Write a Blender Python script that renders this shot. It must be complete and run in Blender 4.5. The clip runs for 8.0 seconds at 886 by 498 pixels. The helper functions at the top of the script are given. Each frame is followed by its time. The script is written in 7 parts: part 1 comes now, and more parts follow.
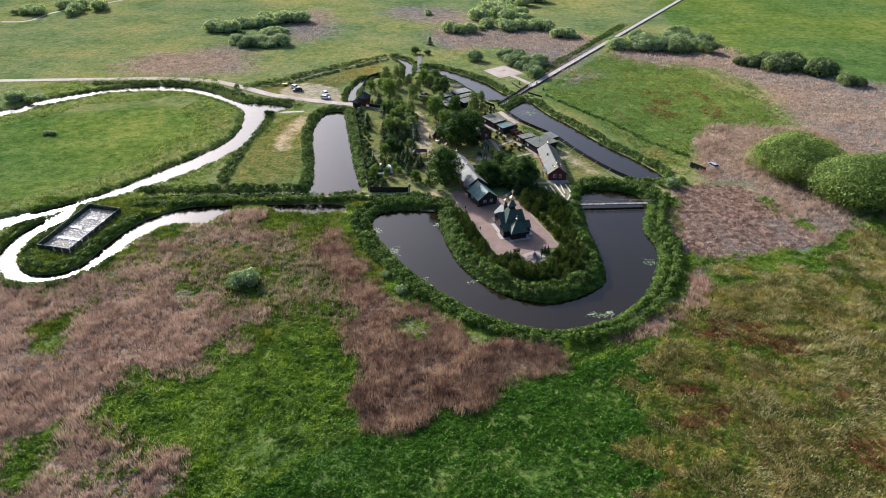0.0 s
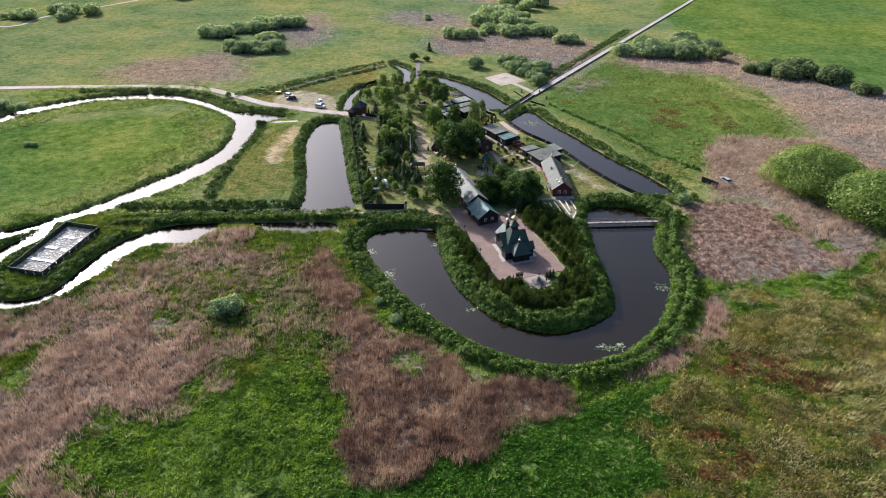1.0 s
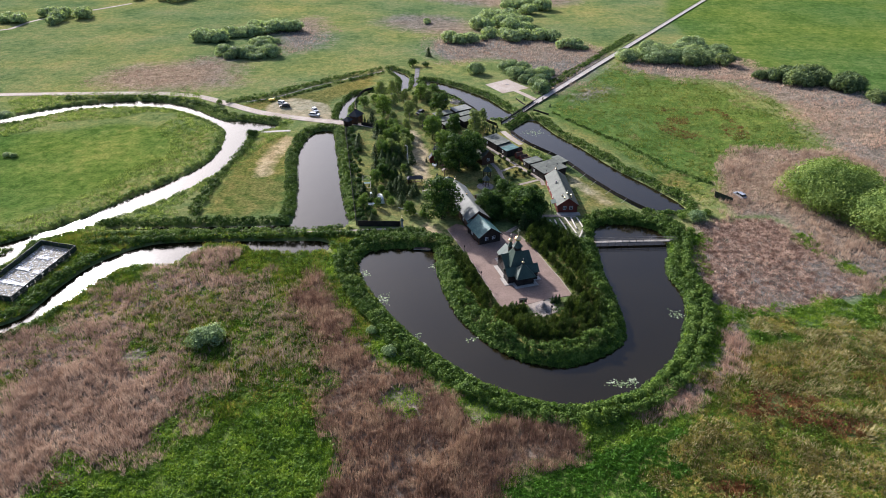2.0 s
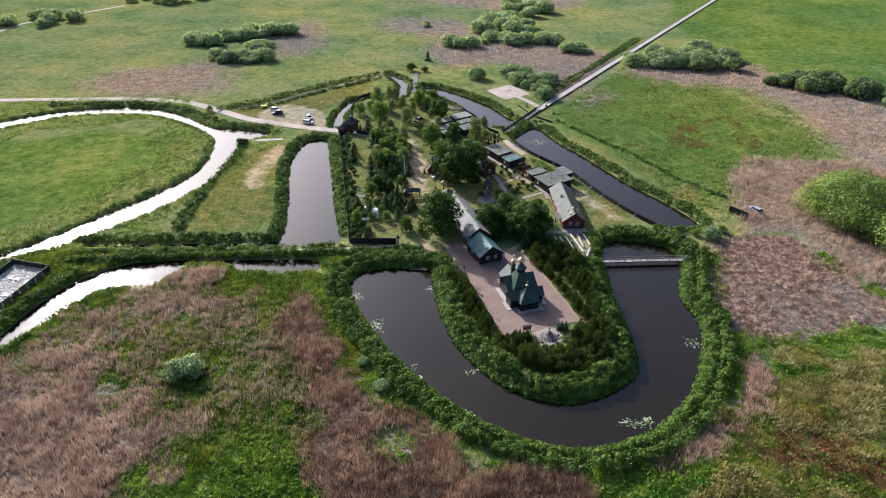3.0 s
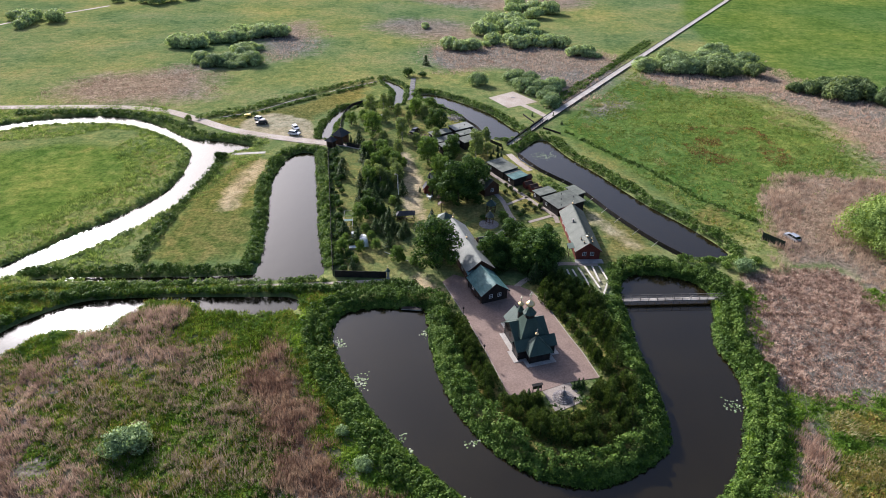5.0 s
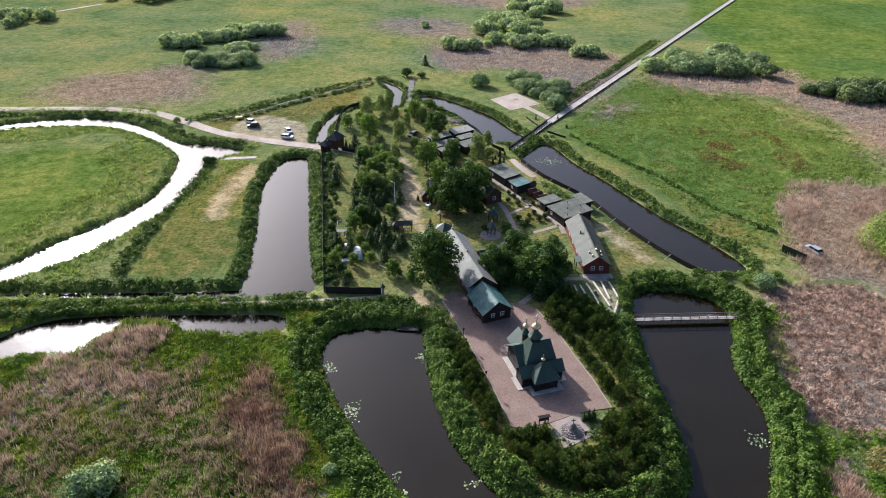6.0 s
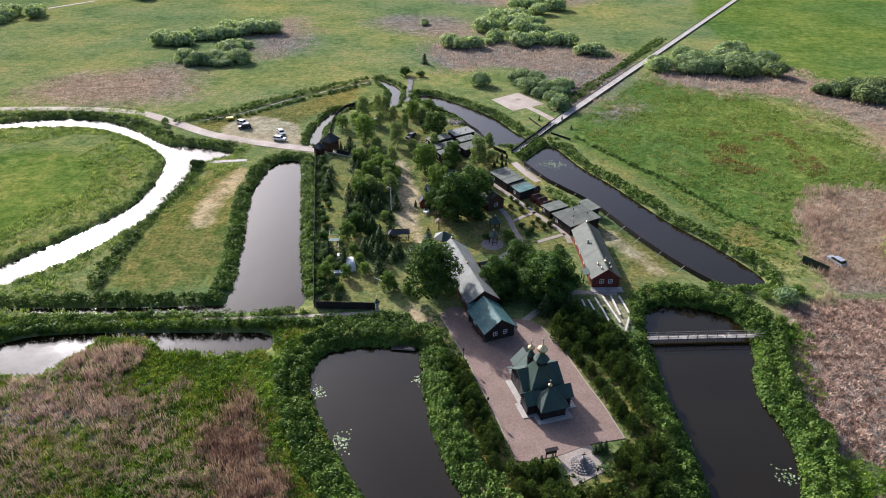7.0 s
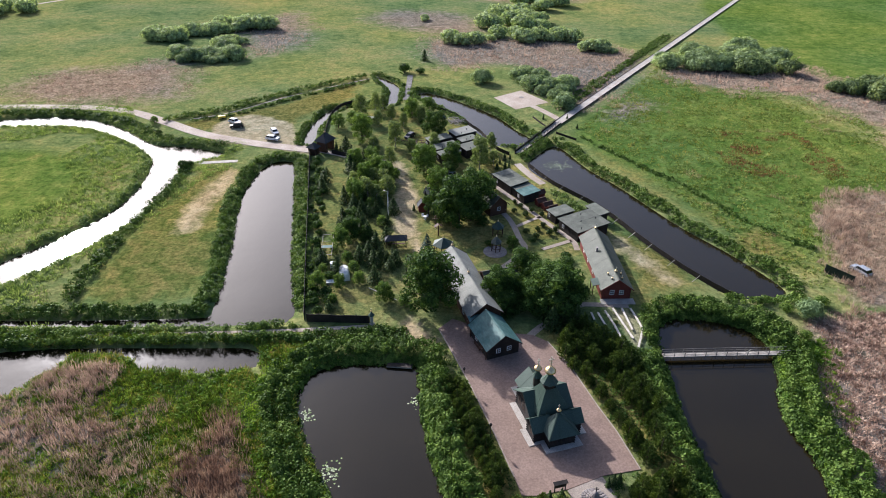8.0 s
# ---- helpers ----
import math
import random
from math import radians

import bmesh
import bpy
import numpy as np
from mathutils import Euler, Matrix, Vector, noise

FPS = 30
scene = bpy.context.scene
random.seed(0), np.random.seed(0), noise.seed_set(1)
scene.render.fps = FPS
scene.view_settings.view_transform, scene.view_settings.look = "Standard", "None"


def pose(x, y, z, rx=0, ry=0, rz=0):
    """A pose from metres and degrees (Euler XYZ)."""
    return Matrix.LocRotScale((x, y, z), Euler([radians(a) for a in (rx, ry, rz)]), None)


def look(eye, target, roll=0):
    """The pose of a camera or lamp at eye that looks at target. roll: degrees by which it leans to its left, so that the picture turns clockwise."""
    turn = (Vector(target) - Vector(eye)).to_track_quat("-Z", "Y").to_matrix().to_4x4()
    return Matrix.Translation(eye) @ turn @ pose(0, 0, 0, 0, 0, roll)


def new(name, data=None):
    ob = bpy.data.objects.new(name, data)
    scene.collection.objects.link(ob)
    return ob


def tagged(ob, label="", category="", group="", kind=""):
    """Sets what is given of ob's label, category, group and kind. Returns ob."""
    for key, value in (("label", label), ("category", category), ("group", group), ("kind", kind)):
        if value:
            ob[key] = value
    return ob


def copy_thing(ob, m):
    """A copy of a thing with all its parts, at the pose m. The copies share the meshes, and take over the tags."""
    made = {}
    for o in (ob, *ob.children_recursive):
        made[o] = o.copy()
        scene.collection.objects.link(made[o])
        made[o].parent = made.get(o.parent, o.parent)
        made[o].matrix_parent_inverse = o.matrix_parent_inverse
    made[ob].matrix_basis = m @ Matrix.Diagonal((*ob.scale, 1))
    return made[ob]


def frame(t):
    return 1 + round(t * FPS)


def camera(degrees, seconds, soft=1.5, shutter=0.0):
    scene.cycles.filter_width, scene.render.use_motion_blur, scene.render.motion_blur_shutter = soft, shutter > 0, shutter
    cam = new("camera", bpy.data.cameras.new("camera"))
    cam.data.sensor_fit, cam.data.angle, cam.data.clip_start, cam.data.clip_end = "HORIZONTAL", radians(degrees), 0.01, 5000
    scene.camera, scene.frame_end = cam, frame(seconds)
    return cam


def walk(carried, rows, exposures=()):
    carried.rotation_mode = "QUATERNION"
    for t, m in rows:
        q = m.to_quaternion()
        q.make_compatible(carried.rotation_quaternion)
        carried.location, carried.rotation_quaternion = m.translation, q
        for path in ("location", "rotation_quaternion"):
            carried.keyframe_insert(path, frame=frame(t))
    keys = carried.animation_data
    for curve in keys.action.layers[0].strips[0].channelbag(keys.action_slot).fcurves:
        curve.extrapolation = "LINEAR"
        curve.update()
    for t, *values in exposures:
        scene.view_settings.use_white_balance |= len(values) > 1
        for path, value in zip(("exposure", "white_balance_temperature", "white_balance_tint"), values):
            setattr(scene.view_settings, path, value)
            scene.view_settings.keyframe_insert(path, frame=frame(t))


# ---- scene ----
# light and exposure
SKY, SUN, AIR, DUST = 0.105, 5.0, 1.0, 6.0
EXPOSURES = [(0.0, 0.73, 5500.0, 16.5), (8.0, 0.73, 5500.0, 16.5)]
# the drone's way: a steady glide ahead from 91 m down to 76 m, sinking slowly
PATH = [
    (0, (-0.204, -4.058, 91.202), (-0.204, -2.343, 90.173), -0.03),
    (0.5, (0.153, 2.103, 90.684), (0.152, 3.820, 89.658), -0.01),
    (1, (0.493, 8.238, 90.103), (0.491, 9.957, 89.080), 0.01),
    (1.5, (0.816, 14.333, 89.460), (0.813, 16.054, 88.440), 0.02),
    (3, (1.684, 32.242, 87.172), (1.678, 33.966, 86.159), 0.08),
    (3.5, (1.939, 38.038, 86.294), (1.933, 39.763, 85.282), 0.09),
    (4, (2.178, 43.725, 85.361), (2.171, 45.450, 84.349), 0.11),
    (4.5, (2.400, 49.288, 84.372), (2.392, 51.013, 83.360), 0.13),
    (6, (2.964, 65.094, 81.091), (2.953, 66.818, 80.077), 0.18),
    (6.5, (3.119, 70.022, 79.896), (3.107, 71.745, 78.880), 0.20),
    (7, (3.256, 74.755, 78.652), (3.244, 76.477, 77.634), 0.22),
    (7.5, (3.377, 79.281, 77.360), (3.363, 81.001, 76.339), 0.23),
    (8, (3.481, 83.584, 76.022), (3.466, 85.302, 74.998), 0.25),
]
cam = camera(68.52, 8.0, 0.9)
walk(cam, [(t, look(eye, target, roll)) for t, eye, target, roll in PATH], EXPOSURES)

# ---- sky and sun: low evening sun ahead and to the left ----
SUN_EL, SUN_AZ = 26.0, 34.0
sky_world = bpy.data.worlds.new("sky")
scene.world = sky_world
sky_world.use_nodes = True
wn = sky_world.node_tree
sky = wn.nodes.new("ShaderNodeTexSky")
sky.sky_type = "NISHITA"
sky.sun_disc = False
sky.sun_elevation, sky.sun_rotation = radians(SUN_EL), radians(-SUN_AZ)
sky.air_density, sky.dust_density, sky.ozone_density = AIR, DUST, 2.4
wn.links.new(sky.outputs[0], wn.nodes["Background"].inputs[0])
wn.nodes["Background"].inputs[1].default_value = SKY
sun_way = Vector((-math.sin(radians(SUN_AZ)) * math.cos(radians(SUN_EL)), math.cos(radians(SUN_AZ)) * math.cos(radians(SUN_EL)), math.sin(radians(SUN_EL))))
sun = new("sun", bpy.data.lights.new("sun", "SUN"))
sun.data.energy, sun.data.angle, sun.data.color = SUN, radians(0.6), (1.0, 0.90, 0.76)
sun.matrix_world = look(sun_way * 300, (0, 0, 0))


# ---- materials ----
def base_nodes(name):
    m = bpy.data.materials.new(name)
    m.use_nodes = True
    t = m.node_tree
    return m, t, t.nodes["Principled BSDF"]


def nd(t, kind):
    return t.nodes.new("ShaderNode" + kind)


def noise_at(t, scale, detail=4.0, rough=0.55, stretch=None, warp=0.0):
    """Noise in metres of the thing's own space."""
    tc = nd(t, "TexCoord")
    mp = nd(t, "Mapping")
    if stretch:
        mp.inputs["Scale"].default_value = stretch
    n = nd(t, "TexNoise")
    n.inputs["Scale"].default_value, n.inputs["Detail"].default_value, n.inputs["Roughness"].default_value = scale, detail, rough
    n.inputs["Distortion"].default_value = warp
    t.links.new(tc.outputs["Object"], mp.inputs[0])
    t.links.new(mp.outputs[0], n.inputs["Vector"])
    return n.outputs[0]


def ramp(t, value, stops):
    r = nd(t, "ValToRGB")
    e = r.color_ramp.elements
    while len(e) < len(stops):
        e.new(0.5)
    for el, (at, c) in zip(e, stops):
        el.position = at
        el.color = (*c, 1) if len(c) == 3 else c
    t.links.new(value, r.inputs[0])
    return r.outputs[0]


def mixc(t, fac, a, b, mode="MIX"):
    m = nd(t, "Mix")
    m.data_type, m.blend_type = "RGBA", mode
    for socket, v in ((m.inputs[0], fac), (m.inputs[6], a), (m.inputs[7], b)):
        if isinstance(v, (int, float)):
            socket.default_value = v
        elif isinstance(v, tuple):
            socket.default_value = (*v, 1)
        else:
            t.links.new(v, socket)
    return m.outputs[2]


def calc(t, op, a, b=0.0, clamp=False):
    m = nd(t, "Math")
    m.operation, m.use_clamp = op, clamp
    for socket, v in ((m.inputs[0], a), (m.inputs[1], b)):
        if isinstance(v, (int, float)):
            socket.default_value = v
        else:
            t.links.new(v, socket)
    return m.outputs[0]


def bump(t, p, height, strength, distance):
    b = nd(t, "Bump")
    b.inputs["Strength"].default_value, b.inputs["Distance"].default_value = strength, distance
    t.links.new(height, b.inputs["Height"])
    t.links.new(b.outputs[0], p.inputs["Normal"])


def plain(name, a, b, big=0.4, fine=9.0, rough=0.8, metal=0.0, stretch=None, relief=0.02, each=0.0, spec=0.3):
    """A surface of two tones: broad stains, fine grain, relief; each: how much whole pieces differ."""
    m, t, p = base_nodes(name)
    col = ramp(t, noise_at(t, big, 5.0), [(0.32, a), (0.68, b)])
    grain = noise_at(t, fine, 3.0, 0.6, stretch)
    col = mixc(t, 1.0, col, ramp(t, grain, [(0.25, (0.68, 0.68, 0.68)), (0.75, (1.25, 1.25, 1.25))]), "MULTIPLY")
    if each:
        oi = nd(t, "ObjectInfo")
        col = mixc(t, 1.0, col, ramp(t, oi.outputs["Random"], [(0.0, (1 - each,) * 3), (1.0, (1 + each,) * 3)]), "MULTIPLY")
    t.links.new(col, p.inputs["Base Color"])
    p.inputs["Roughness"].default_value, p.inputs["Metallic"].default_value, p.inputs["Specular IOR Level"].default_value = rough, metal, spec
    bump(t, p, grain, 0.5, relief)
    return m


def leafy(name, dark, mid, light, patch=0.25, through_light=0.35, each=0.25, rough=0.6, shine=(1.25, 1.2, 0.6), sway=1.3):
    """Leaves, blades and stalks: each piece its own tone, tones drifting over metres, light shining through."""
    m, t, p = base_nodes(name)
    geo, oi = nd(t, "NewGeometry"), nd(t, "ObjectInfo")
    drift = noise_at(t, patch, 4.0, 0.6)
    v = calc(t, "ADD", calc(t, "MULTIPLY", geo.outputs["Random Per Island"], 0.5), calc(t, "MULTIPLY", calc(t, "SUBTRACT", drift, 0.5), sway))
    v = calc(t, "ADD", v, calc(t, "MULTIPLY", calc(t, "SUBTRACT", noise_at(t, max(0.55, patch * 2), 3.0, 0.6), 0.43), 1.9))
    col = ramp(t, v, [(0.0, dark), (0.38, mid), (0.8, light)])
    col = mixc(t, 1.0, col, ramp(t, oi.outputs["Random"], [(0.0, (1 - each, 1 - each * 0.8, 1 - each)), (1.0, (1 + each, 1 + each * 0.8, 1 + each * 0.5))]), "MULTIPLY")
    t.links.new(col, p.inputs["Base Color"])
    p.inputs["Roughness"].default_value = rough
    p.inputs["Specular IOR Level"].default_value = 0.08
    tl, mx = nd(t, "BsdfTranslucent"), nd(t, "MixShader")
    t.links.new(mixc(t, 1.0, col, shine, "MULTIPLY"), tl.inputs[0])
    mx.inputs[0].default_value = through_light
    t.links.new(p.outputs[0], mx.inputs[1])
    t.links.new(tl.outputs[0], mx.inputs[2])
    t.links.new(mx.outputs[0], t.nodes["Material Output"].inputs[0])
    return m


MEADOW = leafy("meadow_leaves", (0.061, 0.120, 0.014), (0.132, 0.232, 0.024), (0.260, 0.363, 0.057), 0.12, 0.3, sway=1.8)
FIELD = leafy("dense_field_herbs", (0.035, 0.093, 0.009), (0.072, 0.174, 0.017), (0.120, 0.244, 0.032), 0.12, 0.3)
EASTERN = leafy("eastern_meadow_leaves", (0.115, 0.174, 0.044), (0.192, 0.269, 0.070), (0.288, 0.345, 0.117), 0.08, 0.3, sway=2.0)
SEDGE = leafy("sedge_leaves", (0.065, 0.088, 0.015), (0.147, 0.178, 0.033), (0.338, 0.285, 0.088), 0.10, 0.3, sway=3.2)
GRASSY = leafy("bank_grass", (0.088, 0.143, 0.049), (0.175, 0.253, 0.081), (0.319, 0.379, 0.161), 0.15, 0.35)
STRAW = leafy("flopped_straw", (0.194, 0.167, 0.065), (0.408, 0.353, 0.169), (0.602, 0.542, 0.324), 0.3, 0.2, shine=(1.05, 0.98, 0.8))
DEAD = leafy("dead_brown_herbs", (0.110, 0.048, 0.021), (0.219, 0.101, 0.044), (0.366, 0.181, 0.083), 0.3, 0.2, shine=(1.05, 0.95, 0.85))
MAUVEREED = leafy("mauve_reed_stalks", (0.159, 0.102, 0.077), (0.335, 0.225, 0.166), (0.530, 0.407, 0.289), 0.16, 0.3, sway=2.0, shine=(1.05, 0.95, 0.9))
REED = leafy("dry_reed_stalks", (0.233, 0.167, 0.128), (0.420, 0.314, 0.248), (0.592, 0.481, 0.383), 0.09, 0.3, shine=(1.05, 0.95, 0.9))
PALEREED = leafy("pale_reed_plumes", (0.274, 0.197, 0.153), (0.492, 0.373, 0.293), (0.692, 0.570, 0.455), 0.09, 0.3, shine=(1.05, 0.95, 0.9))
CUTREED = leafy("cut_reed_straw", (0.193, 0.122, 0.094), (0.443, 0.310, 0.238), (0.696, 0.539, 0.426), 0.3, 0.15, shine=(1.05, 0.95, 0.9))
BANK = leafy("bank_leaves", (0.040, 0.075, 0.014), (0.083, 0.145, 0.024), (0.168, 0.243, 0.052), 0.3, 0.17)
SILVER = leafy("silver_willow_leaves", (0.135, 0.198, 0.091), (0.254, 0.344, 0.168), (0.439, 0.551, 0.280), 0.5, 0.25)
# far haze is put into these leaves: lighter and greyer than the other willows
WILLOW = leafy("willow_scrub_leaves", (0.142, 0.202, 0.102), (0.273, 0.353, 0.181), (0.441, 0.551, 0.290), 0.3, 0.3)
WILLOWGREEN = leafy("green_willow_leaves", (0.101, 0.163, 0.039), (0.191, 0.272, 0.066), (0.309, 0.395, 0.116), 0.35, 0.3)
WILLOWDARK = leafy("dark_willow_leaves", (0.089, 0.134, 0.063), (0.172, 0.228, 0.097), (0.297, 0.370, 0.160), 0.35, 0.3)
LEAF = leafy("broad_leaves", (0.057, 0.102, 0.022), (0.121, 0.200, 0.041), (0.227, 0.319, 0.086), 0.4, 0.35)
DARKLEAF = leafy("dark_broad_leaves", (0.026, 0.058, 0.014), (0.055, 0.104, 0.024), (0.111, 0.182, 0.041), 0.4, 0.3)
BIRCH = leafy("birch_leaves", (0.085, 0.129, 0.046), (0.173, 0.232, 0.084), (0.293, 0.352, 0.139), 0.4, 0.35)
NEEDLE = leafy("conifer_needles", (0.029, 0.048, 0.017), (0.053, 0.085, 0.026), (0.098, 0.145, 0.044), 0.6, 0.15)
PINE = leafy("pine_needles", (0.044, 0.075, 0.017), (0.091, 0.138, 0.030), (0.170, 0.228, 0.052), 0.6, 0.2)
BLUENEEDLE = leafy("blue_spruce_needles", (0.02, 0.04, 0.03), (0.04, 0.07, 0.055), (0.07, 0.11, 0.085), 0.6, 0.15)
LILY = leafy("lily_pads", (0.14, 0.224, 0.07), (0.308, 0.378, 0.196), (0.63, 0.672, 0.504), 0.5, 0.1, rough=0.35)
BARK = plain("bark", (0.05, 0.036, 0.025), (0.13, 0.10, 0.075), 1.5, 14.0, 0.9, 0.0, (1, 1, 0.25), 0.04)
BIRCHBARK = plain("birch_bark", (0.25, 0.23, 0.20), (0.55, 0.53, 0.49), 2.5, 10.0, 0.8, 0.0, (1, 1, 3), 0.02)
SAND = plain("pale_sand", (0.31, 0.25, 0.195), (0.45, 0.385, 0.32), 0.15, 2.5, 0.95, 0.0, None, 0.03)
PAVER = plain("rose_grey_pavers", (0.2, 0.138, 0.106), (0.245, 0.173, 0.136), 0.22, 3.0, 0.85, 0.0, None, 0.01)
STONE = plain("pale_concrete", (0.32, 0.29, 0.25), (0.48, 0.44, 0.385), 0.5, 8.0, 0.85)
PALEPAVE = plain("pale_rose_slabs", (0.26, 0.215, 0.172), (0.34, 0.288, 0.235), 0.5, 6.0, 0.85)
FIELDSTONE = plain("grey_fieldstone", (0.17, 0.15, 0.14), (0.30, 0.27, 0.25), 2.0, 9.0, 0.9, 0.0, None, 0.03, 0.3)
GRAVEL = plain("grey_gravel", (0.18, 0.162, 0.115), (0.42, 0.385, 0.31), 0.8, 5.0, 0.95, 0.0, None, 0.05)
DARKGREEN = plain("dark_green_paint", (0.010, 0.022, 0.016), (0.02, 0.038, 0.028), 0.8, 8.0, 0.6)
BOARD = plain("weathered_boards", (0.26, 0.235, 0.20), (0.46, 0.42, 0.37), 0.6, 12.0, 0.85, 0.0, (1, 8, 1), 0.01, 0.18)
OLDBOARD = plain("dark_wet_boards", (0.09, 0.085, 0.08), (0.19, 0.18, 0.165), 0.6, 12.0, 0.8, 0.0, (1, 8, 1), 0.01, 0.18)
DARKWOOD = plain("tarred_dark_wood", (0.012, 0.010, 0.009), (0.035, 0.027, 0.022), 0.8, 10.0, 0.75, 0.0, (1, 1, 5), 0.02)
REDWOOD = plain("oxide_red_boards", (0.10, 0.022, 0.015), (0.17, 0.04, 0.028), 0.7, 10.0, 0.7, 0.0, (1, 1, 6), 0.02)
BROWNWOOD = plain("brown_stained_boards", (0.045, 0.022, 0.013), (0.095, 0.05, 0.03), 0.7, 10.0, 0.7, 0.0, (1, 1, 6), 0.02)
GREENROOF = plain("moss_green_sheet_roof", (0.035, 0.060, 0.044), (0.052, 0.082, 0.060), 0.4, 6.0, 0.5, 0.0, None, 0.01)
TEALROOF = plain("weathered_teal_sheet_roof", (0.028, 0.095, 0.088), (0.10, 0.18, 0.165), 0.45, 3.0, 0.6, 0.0, (1, 0.3, 1), 0.01)
GREYROOF = plain("grey_green_sheet_roof", (0.057, 0.066, 0.048), (0.09, 0.099, 0.075), 0.4, 6.0, 0.7, 0.0, None, 0.01)
PALEROOF = plain("pale_zinc_sheet_roof", (0.165, 0.172, 0.15), (0.235, 0.24, 0.212), 0.4, 6.0, 0.75, 0.0, None, 0.01)
FELT = plain("grey_roofing_felt", (0.08, 0.089, 0.07), (0.15, 0.16, 0.13), 0.5, 5.0, 0.8, 0.0, None, 0.01, 0.15)
BLACKFELT = plain("dark_roofing_felt", (0.022, 0.025, 0.028), (0.05, 0.052, 0.055), 0.5, 5.0, 0.65, 0.0, None, 0.01)
WHITE = plain("white_paint", (0.66, 0.65, 0.62), (0.82, 0.81, 0.78), 0.6, 8.0, 0.5)
FOIL = plain("milky_polythene", (0.60, 0.61, 0.60), (0.80, 0.81, 0.80), 0.8, 4.0, 0.35)
GOLD = plain("gilded_sheet", (0.80, 0.55, 0.24), (0.90, 0.68, 0.36), 1.0, 8.0, 0.3, 1.0)
BRASSCROSS = plain("pale_metal", (0.6, 0.56, 0.48), (0.75, 0.7, 0.6), 1.0, 8.0, 0.35, 0.8)
GREYWOOD = plain("silvery_logs", (0.45, 0.40, 0.33), (0.68, 0.63, 0.54), 0.8, 7.0, 0.85, 0.0, (6, 1, 1), 0.02, 0.1)
CARWHITE = plain("white_car_paint", (0.72, 0.73, 0.74), (0.80, 0.81, 0.82), 0.5, 3.0, 0.2, 0.0, None, 0.0, 0.0, 0.5)
CARDARK = plain("graphite_car_paint", (0.02, 0.02, 0.024), (0.035, 0.035, 0.04), 0.5, 3.0, 0.2, 0.0, None, 0.0, 0.0, 0.5)
CARGREY = plain("silver_car_paint", (0.40, 0.42, 0.44), (0.48, 0.50, 0.52), 0.5, 3.0, 0.25, 0.3, None, 0.0, 0.0, 0.5)
RUBBER = plain("rubber", (0.012, 0.012, 0.012), (0.022, 0.022, 0.022), 2.0, 8.0, 0.8)
YELLOW = plain("yellow_paint", (0.60, 0.42, 0.03), (0.75, 0.55, 0.06), 1.0, 8.0, 0.5)
BLUE = plain("blue_tarpaulin", (0.05, 0.11, 0.30), (0.10, 0.19, 0.42), 1.0, 5.0, 0.5)
GLASS, gt, gp = base_nodes("window_glass")
gp.inputs["Base Color"].default_value = (0.015, 0.018, 0.02, 1)
gp.inputs["Roughness"].default_value = 0.05
gt.links.new(ramp(gt, noise_at(gt, 3.0), [(0.3, (0.03,) * 3), (0.7, (0.08,) * 3)]), gp.inputs["Roughness"])

# still, brown, peaty water with a breath of wind on it
WATER, wt, wp = base_nodes("peaty_water")
wt.links.new(ramp(wt, noise_at(wt, 0.06, 3.0), [(0.3, (0.0112, 0.0083, 0.0028)), (0.7, (0.0152, 0.0115, 0.0042))]), wp.inputs["Base Color"])
wt.links.new(ramp(wt, noise_at(wt, 0.05, 3.0), [(0.35, (0.09,) * 3), (0.65, (0.16,) * 3)]), wp.inputs["Roughness"])
wp.inputs["IOR"].default_value = 1.33
wp.inputs["Specular IOR Level"].default_value = 0.7
ripple = calc(wt, "ADD", noise_at(wt, 1.3, 2.0, 0.5, (1.0, 0.6, 1.0)), calc(wt, "MULTIPLY", noise_at(wt, 0.25, 2.0), 2.0))
bump(wt, wp, ripple, 0.16, 0.05)

# one ground, told apart by what grows or lies on it: red dry reed, green bare sand, blue lush mown grass; alpha brown sedge
GROUND, t_, p_ = base_nodes("ground_cover")
zone = nd(t_, "Attribute")
zone.attribute_name = "cover"
sep = nd(t_, "SeparateColor")
t_.links.new(zone.outputs["Color"], sep.inputs[0])
clump, fine, wide, patch = noise_at(t_, 1.1, 4.0, 0.65), noise_at(t_, 6.0, 4.0, 0.7), noise_at(t_, 0.035, 5.0, 0.6), noise_at(t_, 0.22, 5.0, 0.65, None, 0.6)
ragged = calc(t_, "MULTIPLY", calc(t_, "SUBTRACT", patch, 0.5), 0.9)
# grass and reed tones carry extra blue, the haze over the far fields
grass = ramp(t_, calc(t_, "ADD", calc(t_, "MULTIPLY", wide, 0.5), calc(t_, "MULTIPLY", patch, 0.5)), [(0.40, (0.103, 0.144, 0.059)), (0.47, (0.148, 0.183, 0.078)), (0.53, (0.188, 0.206, 0.091)), (0.62, (0.240, 0.225, 0.109))])
lush = ramp(t_, calc(t_, "ADD", calc(t_, "MULTIPLY", wide, 0.4), calc(t_, "MULTIPLY", patch, 0.6)), [(0.38, (0.059, 0.109, 0.024)), (0.5, (0.102, 0.154, 0.040)), (0.62, (0.167, 0.199, 0.062))])
brown = ramp(t_, calc(t_, "ADD", calc(t_, "MULTIPLY", patch, 0.6), calc(t_, "MULTIPLY", clump, 0.4)), [(0.36, (0.085, 0.088, 0.027)), (0.48, (0.145, 0.135, 0.046)), (0.62, (0.225, 0.185, 0.072))])
reed = ramp(t_, calc(t_, "ADD", calc(t_, "MULTIPLY", patch, 0.6), calc(t_, "MULTIPLY", clump, 0.4)), [(0.34, (0.105, 0.083, 0.073)), (0.48, (0.189, 0.153, 0.139)), (0.62, (0.294, 0.245, 0.231))])
